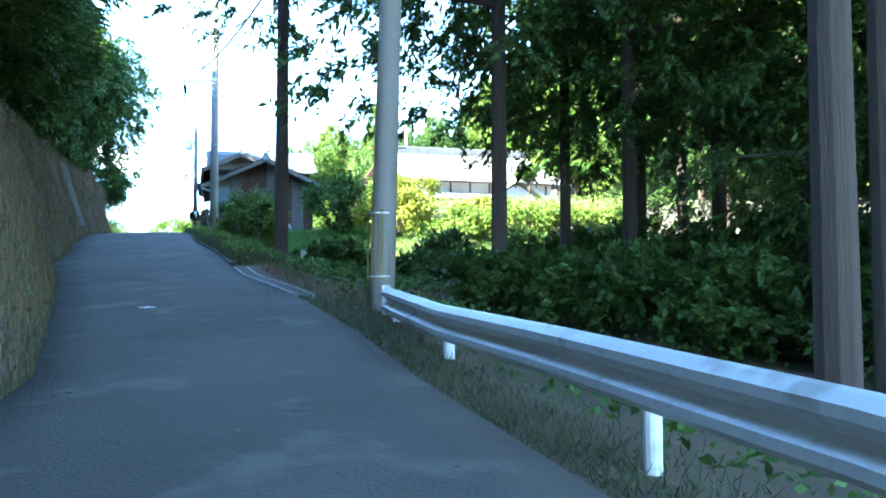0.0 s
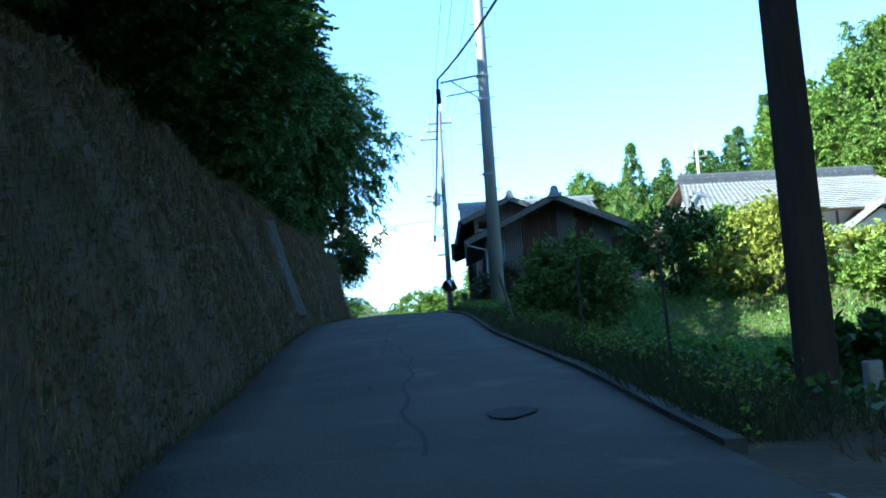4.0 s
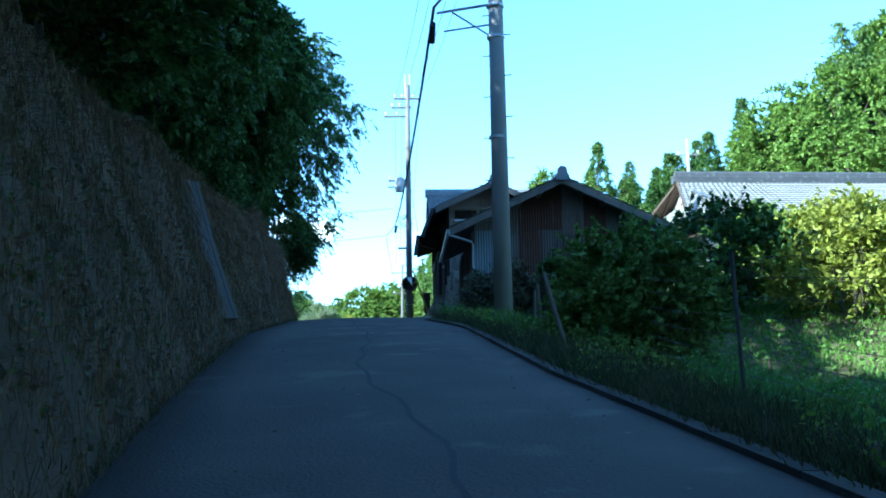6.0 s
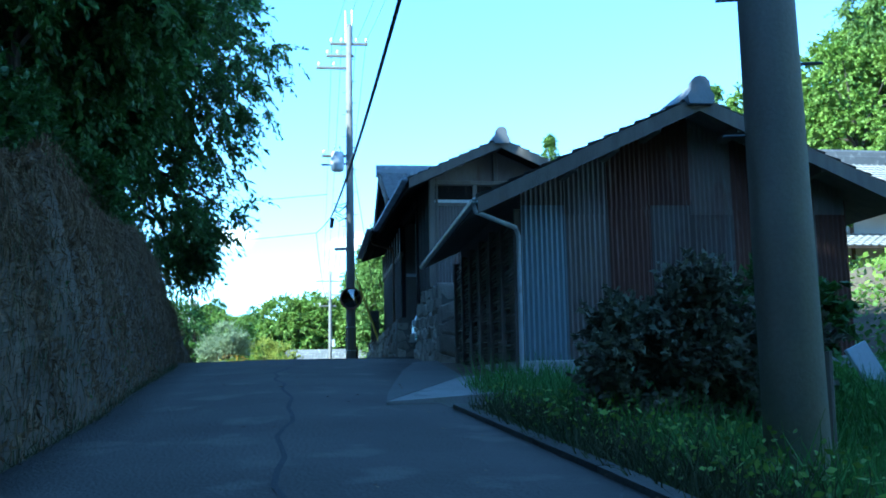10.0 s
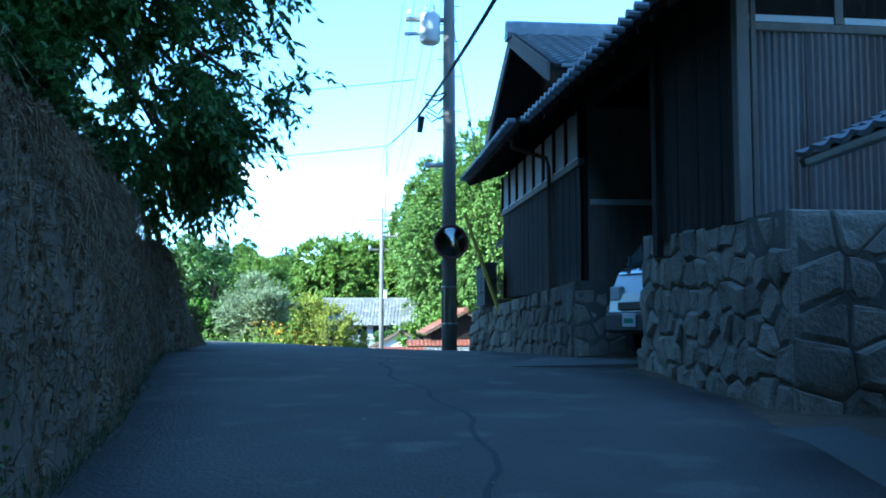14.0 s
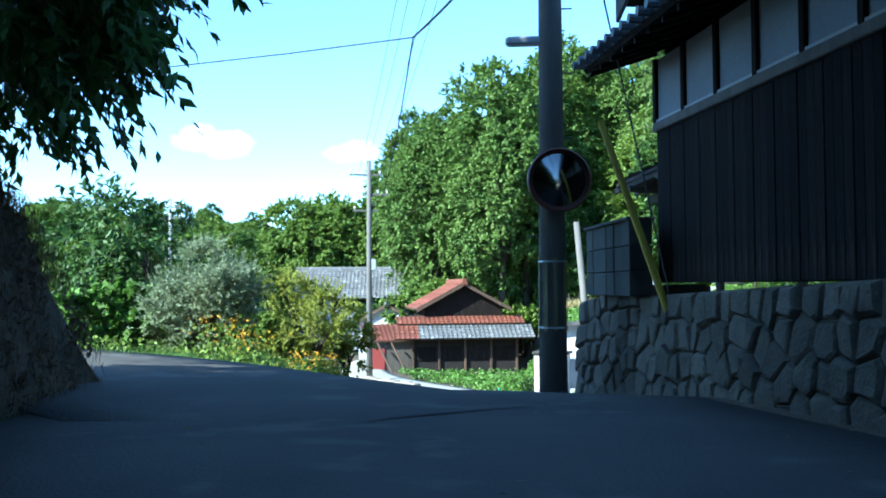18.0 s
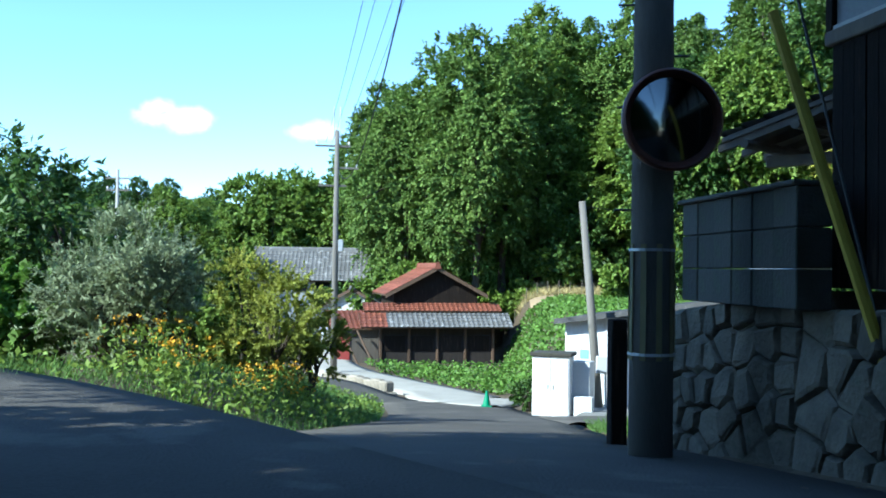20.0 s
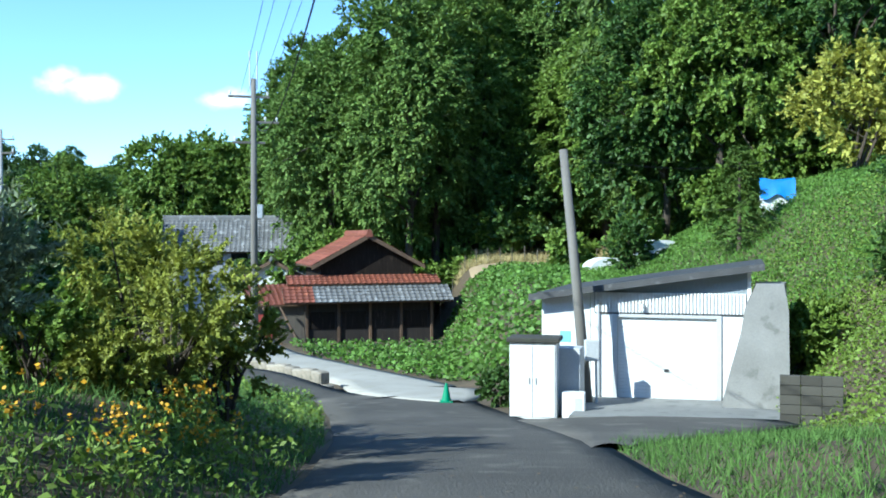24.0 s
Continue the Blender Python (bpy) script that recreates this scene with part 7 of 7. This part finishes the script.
def cover(name, label, pts, size, material, flat=0.3, long=1.8, droop=0.0, up=None, seed=0, category="plants"):
    me = leaf_mesh(name, np.array(pts), size, material, flat, long, rng=np.random.default_rng(seed), droop=droop)
    ob = new(name, me)
    return tagged(ob, label, category, kind="stuff")


def scatter(n, fx, fy, seed, lift=(0.0, 0.1)):
    """Places on the ground: fx(rng, y) gives x, fy(rng) gives y."""
    rng = np.random.default_rng(seed)
    out = []
    for _ in range(n):
        y = fy(rng)
        x = fx(rng, y)
        out.append((x, y, G(x, y) + rng.uniform(*lift)))
    return out


def patchy(x, y, s, k):
    return noise.noise((x * s, y * s, k)) 


def blades(name, label, n, fx, fy, seed, h, w, material, lean=0.4, down=False, category="grass"):
    """Thin blades that stand up from the ground, or hang down a bank."""
    rng = np.random.default_rng(seed)
    base = np.array(scatter(n, fx, fy, seed + 1, (-0.03, 0.0)))
    hh = h * rng.uniform(0.5, 1.4, n)
    a = rng.uniform(0, 2 * math.pi, n)
    side_ = np.stack([np.cos(a), np.sin(a), np.zeros(n)], 1) * w / 2
    tip = rng.normal(size=(n, 3)) * lean
    if down:
        tip[:, 0] = np.abs(tip[:, 0]) * 0.9 + 0.35
        tip[:, 2] = -rng.uniform(0.3, 1.0, n)
    else:
        tip[:, 2] = 1.0
    tip /= np.linalg.norm(tip, axis=1)[:, None]
    mid = base + tip * (hh * 0.55)[:, None] + (np.array([0.1, 0.03, 0.05]) if down else 0)
    end = base + tip * hh[:, None] + rng.normal(size=(n, 3)) * (hh * 0.15)[:, None] + (np.array([0.06, 0.02, -0.08]) if down else 0)
    co = np.concatenate([np.stack([base - side_, base + side_, mid + side_ * 0.7, mid - side_ * 0.7], 1), np.stack([mid - side_ * 0.7, mid + side_ * 0.7, end + side_ * 0.1, end - side_ * 0.1], 1)], 0).reshape(-1, 3)
    ob = new(name, mesh_np(name, co, np.arange(8 * n).reshape(2 * n, 4), material))
    return tagged(ob, label, category, kind="stuff")


def bank_x(rng, y):
    h = lerp_at(BANK_H, y)
    return lerp_at(ROAD_L, y) - 0.15 - rng.uniform(0, 1) ** 0.9 * (h / 2.7 + 0.7)


def bank_y(a, b):
    return lambda rng: rng.uniform(a, b)


# the steep bank: hanging dry grass, ivy, ferns
blades("bank_dry_grass", "brown dry grass hanging down the steep bank", 34000, bank_x, bank_y(3, 41), 1, 0.17, 0.013, M["dry"], 0.5, True)
blades("bank_litter", "thin dead grass on the smooth earth bank", 20000, bank_x, bank_y(41, 70.3), 31, 0.11, 0.016, M["dry"], 0.6, True)
blades("bank_green_grass", "dark green grass on the steep bank", 14000, bank_x, bank_y(3, 46), 2, 0.15, 0.012, M["weeds"], 0.6, True)
cover("bank_ivy", "dark ivy leaves over the steep bank", [p for p in scatter(30000, bank_x, bank_y(4, 70), 3, (-0.02, 0.12)) if patchy(p[0], p[1], 0.45, 2.0) + 0.25 * patchy(p[0], p[1], 2.0, 4.0) > (0.02 if p[1] < 42 else 0.22)], 0.04, M["leaf_dark"], 0.1, 1.3, seed=3)
blades("brow_grass", "dry grass fringe along the brow of the bank", 6000, lambda r, y: lerp_at(ROAD_L, y) - 0.15 - lerp_at(BANK_H, y) / 2.7 - r.normal() * 0.3, bank_y(2, 69.5), 4, 0.26, 0.013, M["dry"], 0.6)
cover("bank_tufts", "matted dead grass and roots clinging to the bank", [p for p in scatter(60000, bank_x, bank_y(2, 70.2), 33, (-0.03, 0.1)) if patchy(p[0], p[1], 1.3, 7.0) + 0.6 * patchy(p[0], p[1], 4.0, 3.0) > 0.12], 0.028, M["dry"], 0.0, 4.0, droop=0.7, seed=33, category="dry grass")
cover("bank_tufts", "straw and root fibres hanging on the earth bank", [p for p in scatter(52000, bank_x, bank_y(41, 70.3), 34, (-0.04, 0.12)) if patchy(p[0], p[1], 1.8, 5.0) + 0.6 * patchy(p[0], p[1], 5.0, 2.0) > -0.05], 0.026, M["dry"], 0.0, 5.0, droop=0.9, seed=34, category="dry grass")
blades("brow_straw", "pale straw hanging over the brow of the bank", 9000, lambda r, y: lerp_at(ROAD_L, y) - 0.35 - lerp_at(BANK_H, y) / 3.6 - r.normal() * 0.28, bank_y(38, 69.8), 35, 0.4, 0.013, M["dry"], 0.6, True)
# fringes along both edges of the lane
blades("verge_grass", "short grass along the lane edge", 9000, lambda r, y: lerp_at(ROAD_L, y) - abs(r.normal()) * 0.16 + 0.03, bank_y(0, 70), 5, 0.14, 0.012, M["weeds"], 0.7)
blades("verge_grass", "weeds along the lane edge", 16000, lambda r, y: lerp_at(ROAD_R, y) + 0.1 + abs(r.normal()) * 0.55, bank_y(22.5, 46), 6, 0.26, 0.014, M["weeds"], 0.5)
blades("verge_grass", "thin grass under the guardrail", 7000, lambda r, y: lerp_at(ROAD_R, y) + 0.05 + abs(r.normal()) * 0.5, bank_y(-4, 15), 7, 0.12, 0.012, M["weeds"], 0.7)
blades("verge_dry_grass", "dry brown grass beside the drain", 8000, lambda r, y: lerp_at(ROAD_R, y) + 0.6 + r.uniform(0, 1) * 5.0, bank_y(14.5, 23.5), 8, 0.14, 0.016, M["dry"], 0.8)
blades("field_grass", "tall green grass before the shed", 30000, lambda r, y: lerp_at(ROAD_R, y) + 0.6 + r.uniform(0, 1) * 5.5, bank_y(37.5, 48.5), 9, 0.34, 0.018, M["grass"], 0.5)
cover("verge_weeds", "leafy weeds along the lane edge", [p for p in scatter(6000, lambda r, y: lerp_at(ROAD_R, y) + 0.15 + abs(r.normal()) * 0.8, bank_y(22, 46), 10, (0.02, 0.4)) if patchy(p[0], p[1], 0.6, 9.0) > -0.1], 0.03, M["leaf_mid"], 0.2, 1.7, seed=10)
cover("slope_weeds", "bright weeds on the sunlit field slope", scatter(22000, lambda r, y: lerp_at(ROAD_R, y) + 3.0 + r.uniform(0, 1) * 16, bank_y(28, 58), 11, (0.0, 0.25)), 0.075, M["leaf_bright"], 0.3, 1.5, seed=11)
cover("forest_litter", "low green plants on the cedar floor", [p for p in scatter(30000, lambda r, y: lerp_at(ROAD_R, y) + 1.0 + r.uniform(0, 1) * 16, bank_y(2, 30), 12, (0.0, 0.35)) if patchy(p[0], p[1], 0.5, 6.0) > -0.2], 0.07, M["leaf_dark"], 0.3, 1.6, seed=12)
# fallen leaves on the lane
rng = np.random.default_rng(21)
lit = []
for _ in range(900):
    y = rng.uniform(1, 80)
    u = rng.beta(0.45, 0.45)
    x = lerp_at(ROAD_L, y) * (1 - u) + lerp_at(ROAD_R, y) * u
    lit.append((x, y, lerp_at(ROAD_Z, y) + 0.05 * math.sin(math.pi * u) + 0.018))
me = leaf_mesh("fallen_leaves", np.array(lit), 0.03, M["dry"], 0.96, 1.6, normals=np.tile((0, 0, 3.0), (len(lit), 1)), rng=rng)
tagged(new("fallen_leaves", me), "scattered dry leaves along the lane", "leaves", kind="stuff")

# the corner strip: grass, orange flowers
def strip_x(r, y):
    return lerp_at(ROAD_L, y) - 0.15 - r.uniform(0, 1) * 5.0


blades("strip_grass", "grass of the corner strip between the lanes", 17000, strip_x, bank_y(74.5, 97), 13, 0.2, 0.016, M["grass"], 0.6)
cover("strip_weeds", "leafy weeds of the corner strip", [p for p in scatter(9000, strip_x, bank_y(75, 98), 14, (0.0, 0.35)) if patchy(p[0], p[1], 0.7, 3.0) > 0], 0.055, M["leaf_mid"], 0.2, 1.7, seed=14)
FLOWERS = [(-24.4, 76.6, 0.55, 0.75), (-23.9, 77.9, 0.4, 0.6), (-25.2, 77.3, 0.6, 0.8), (-23.6, 79.3, 0.35, 0.6), (-24.0, 80.6, 0.4, 0.65)]
for i, (x, y, r, h) in enumerate(FLOWERS):
    rng = np.random.default_rng(200 + i)
    z = G(x, y)
    t = thing("marigold_clump", pose(x, y, z), "clump of orange-yellow flowers on thin green stalks", "flowers", "flowers of the corner strip")
    st_ = rng.normal(size=(420, 3)) * (r * 0.5, r * 0.5, 0)
    st_[:, 2] = rng.uniform(0.05, h * 0.9, 420)
    part("foliage", leaf_mesh("foliage", st_, 0.03, M["leaf_mid"], 0.0, 3.0, rng=rng), None, t)
    fl = rng.normal(size=(46, 3)) * (r * 0.5, r * 0.5, 0)
    fl[:, 2] = h * rng.uniform(0.6, 1.1, 46)
    fl = np.concatenate([fl + rng.normal(size=fl.shape) * 0.018 for _ in range(4)])
    part("blossom", leaf_mesh("blossom", fl, 0.032, M["flower"], 0.5, 1.1, rng=rng), None, t)

# the valley floor: vegetables, creeping slope, soil
def drive_x(y):
    return lerp_at([(98, -19.2), (103, -20.4), (108, -23.0), (114.5, -26.8), (122, -29.2)], y)


cover("vegetable_leaves", "broad green vegetable leaves in the field", scatter(8500, lambda r, y: drive_x(y) + 0.4 + r.uniform(0, 1) * (-14.5 - drive_x(y)), bank_y(101, 119.5), 15, (0.05, 0.45)), 0.15, M["leaf_bright"], 0.5, 1.3, seed=15)
cover("creeping_vines", "dense creeping vines on the field terrace", scatter(13000, lambda r, y: -20 + r.uniform(0, 1) * 14, bank_y(114.5, 126), 16, (0.0, 0.3)), 0.13, M["leaf_bright"], 0.4, 1.3, seed=16)
cover("hillside_weeds", "bright green weeds on the slope above the garage", scatter(56000, lambda r, y: -14.5 + r.uniform(0, 1) * 15, bank_y(97, 124), 17, (0.0, 0.35)), 0.07, M["leaf_bright"], 0.4, 1.6, seed=17)
cover("bank_creeper", "leafy creeper over the bank beside the garage", scatter(32000, lambda r, y: -14.6 + (y - 86) * 0.2 + r.uniform(0, 1) * 9, bank_y(81, 96), 18, (0.0, 0.4)), 0.055, M["leaf_mid"], 0.3, 1.5, seed=18)
blades("drive_grass", "short grass beside the garage lane", 6000, lambda r, y: lerp_at(ROAD_R, y) + 0.1 + r.uniform(0, 1) * 3, bank_y(77, 85), 19, 0.18, 0.016, M["grass"], 0.6)
cover("house_weeds", "weeds and low plants around the large house", scatter(9000, lambda r, y: -9 + r.uniform(0, 1) * 24, bank_y(56, 70), 20, (0.0, 0.4)), 0.1, M["leaf_mid"], 0.3, 1.5, seed=20)
blades("strip_grass", "rough grass by the lower lane", 5000, lambda r, y: lerp_at(ROAD_L, y) - 0.2 - r.uniform(0, 1) * 4, bank_y(97, 104), 22, 0.3, 0.02, M["grass"], 0.6)
ss_ = MB().grid(lambda u, v: (-18.3 + 5.2 * u, 126.0 + 3.2 * v, G(-18.3 + 5.2 * u, 126.0 + 3.2 * v) + 0.12 + 0.06 * math.sin(18 * u)), 24, 8)
solid("soil_bed", ss_, M["soil"], "bare dry soil bed beyond the vines", "soil", kind="structure")
for i, (x, y, l) in enumerate(((-11.5, 119.6, 2.4), (-9.4, 117.2, 2.7))):
    t = thing("plastic_tunnel", pose(x, y, G(x, y) - 0.05, 0, 0, 12), "low white plastic vegetable tunnel", "tunnel", "field tunnels")
    part("cover", MB().prism([(0.55 * math.cos(math.pi * k / 10) * (l / 2) / 0.55, 0.75 * math.sin(math.pi * k / 10)) for k in range(11)], 0, 1.2), M["white"], t)
for i in range(16):
    x, y = -20 + i * 0.75, 130.2 + 0.25 * math.sin(i * 2.2)
    t = thing("garden_stake", pose(x, y, G(x, y)), "thin garden stake in the field", "stake", "field stakes")
    part("shaft", MB().tube([(0, 0, -0.2), (0.05 * math.sin(i), 0, 1.0 + 0.2 * math.sin(i * 3.1))], 0.025, 5), M["wood"], t)

# things up the slope on the right
tp = thing("blue_tarp_shed", pose(-6.9, 110.6, G(-6.9, 110.6) - 0.1, 0, 0, -14) @ Matrix.Diagonal((0.72, 0.72, 0.95, 1)), "small shed under a bright blue tarpaulin", "shed")
part("wall", MB().box(0, 0, 0, 1.7, 1.6, 1.5, 0.02), M["white"], tp)
part("tarp", MB().grid(lambda u, v: (-0.15 + 2.0 * u, -0.25 + 2.1 * v, 1.75 - 0.9 * max(0, 0.15 - v) * 6 * (1 + 0.2 * math.sin(9 * u)) + 0.06 * math.sin(7 * u + 4 * v)), 18, 14), M["blue"], tp)
bush("yellow_tree", -2.9, 110.8, G(-2.9, 110.8) - 0.1, 2.3, 5.6, 0.09, M["leaf_gold"], "airy yellow-leaved tree on the slope", 170, 120, 41, 7, 0.45)
plant("conifer_shrub", -8.75, 108.0, G(-8.75, 108.0) - 0.2, CED[0], "dense rounded conifer on the slope", s=0.42, sz=0.24)
bush("slope_shrub", -11.2, 116.0, G(-11.2, 116) - 0.1, 1.4, 2.8, 0.1, M["leaf_dark"], "dark open shrub by the white tunnels", 80, 70, 43, 7, 0.3)
for i, (x, y, r, h) in enumerate(((-11.2, 88.5, 1.5, 2.0), (-9.2, 86.0, 1.8, 2.6), (-8.0, 91.0, 1.8, 2.4), (-11.8, 93.4, 1.0, 1.5), (-6.8, 97.0, 1.8, 2.2), (-10.2, 83.0, 1.7, 2.4))):
    bush("bank_shrub", x, y, G(x, y) - 0.1, r, h, 0.06, M["leaf_mid"] if i % 2 else M["leaf_dark"], "leafy shrub on the bank beside the garage", 130, 120, 44 + i, 5, 0.28)
bush("low_shrub", -19.3, 94.9, G(-19.3, 94.9) - 0.05, 0.7, 0.95, 0.06, M["leaf_dark"], "low dark shrub beside the cabinet", 70, 90, 52, 4, 0.2)
for i in range(7):
    x, y = -33 + i * 9.5, 137 - (-33 + i * 9.5 + 20) * 0.42
    bush("forest_edge_bush", x, y, G(x, y) - 0.2, 3.4, 4.4 + (i % 3), 0.16, M["leaf_mid"] if i % 2 else M["leaf_dark"], "rounded bush at the forest edge", 130, 90, 70 + i, 3, 0.6)
CLIP = [broadleaf(95 + i, 2.2, 1.45, 2.75, 0.75, 9, 60, 0.06, M["leaf_bright"], M["bark"], 0.09, 0.2, 1.6, 0.0, 22, 0.42) for i in range(2)]
for i, (x, y, k) in enumerate(((-3.4, 65.8, 0.7), (5.6, 64.0, 0.8), (7.6, 64.6, 0.95), (9.6, 65.0, 0.9), (-6.0, 64.6, 0.55))):
    plant("clipped_tree", x, y, G(x, y) - 0.1, CLIP[i % 2], "cloud-clipped bright green garden tree before the large house", group="clipped garden trees", s=k, rz=i * 70)
# terrace wall below the large house
tw = thing("garden_terrace_wall", pose(0, 0, 0), "grey stone terrace wall below the large house", "stone wall")
stone_face(tw, (-5.0, 62.8, 6.0), (1, 0.1, 0), (0, 0.1, 1), 15, 1.8, 90, 9, M["stone"])
part("core", MB().hexa([(-5, 62.95, 5.0), (10, 64.45, 5.0), (10, 66, 5.0), (-5, 64.5, 5.0), (-5, 63.1, 7.75), (10, 64.6, 7.75), (10, 66, 7.75), (-5, 64.5, 7.75)]), M["mortar"], tw)

blades("dry_field_grass", "tall straw-coloured grass at the forest foot", 14000, lambda r, y: -19 + r.uniform(0, 1) * 12, bank_y(129.5, 137), 24, 0.4, 0.04, M["straw"], 0.6)
blades("meadow_grass", "bright green grass on the field below the large house", 42000, lambda r, y: lerp_at(ROAD_R, y) + 3.4 + r.uniform(0, 1) * 13, bank_y(34, 52), 25, 0.2, 0.03, M["leaf_bright"], 0.6)
cover("slope_creeper", "leafy creeper over the steep slope above the garage", scatter(22000, lambda r, y: -12.5 + r.uniform(0, 1) * 10, bank_y(90, 105), 26, (0.0, 0.4)), 0.065, M["leaf_mid"], 0.3, 1.5, seed=26)
blades("slope_grass", "tall pale grass on the slope above the garage", 26000, lambda r, y: -14 + r.uniform(0, 1) * 14, bank_y(96, 122), 27, 0.36, 0.03, M["leaf_bright"], 0.5)
cover("bank_fern", "dull ferns and creepers on the rough bank", [p for p in scatter(26000, bank_x, bank_y(1, 40), 28, (0.0, 0.22)) if patchy(p[0], p[1], 0.8, 12.0) > 0.12], 0.05, M["leaf_dull"], 0.1, 2.2, droop=0.4, seed=28)
for i, (x, y, r, h) in enumerate(((-6.5, 116.5, 1.7, 2.4), (-3.5, 117.5, 1.9, 2.8), (-0.5, 116.5, 1.9, 2.8), (2.5, 115.5, 1.9, 2.8), (-9.8, 121.5, 1.7, 2.6), (-12.5, 124.5, 1.6, 2.4))):
    bush("forest_edge_bush", x, y, G(x, y) - 0.2, r, h, 0.12, M["leaf_mid"], "rounded bush at the forest edge", 130, 120, 140 + i, 3, 0.5)
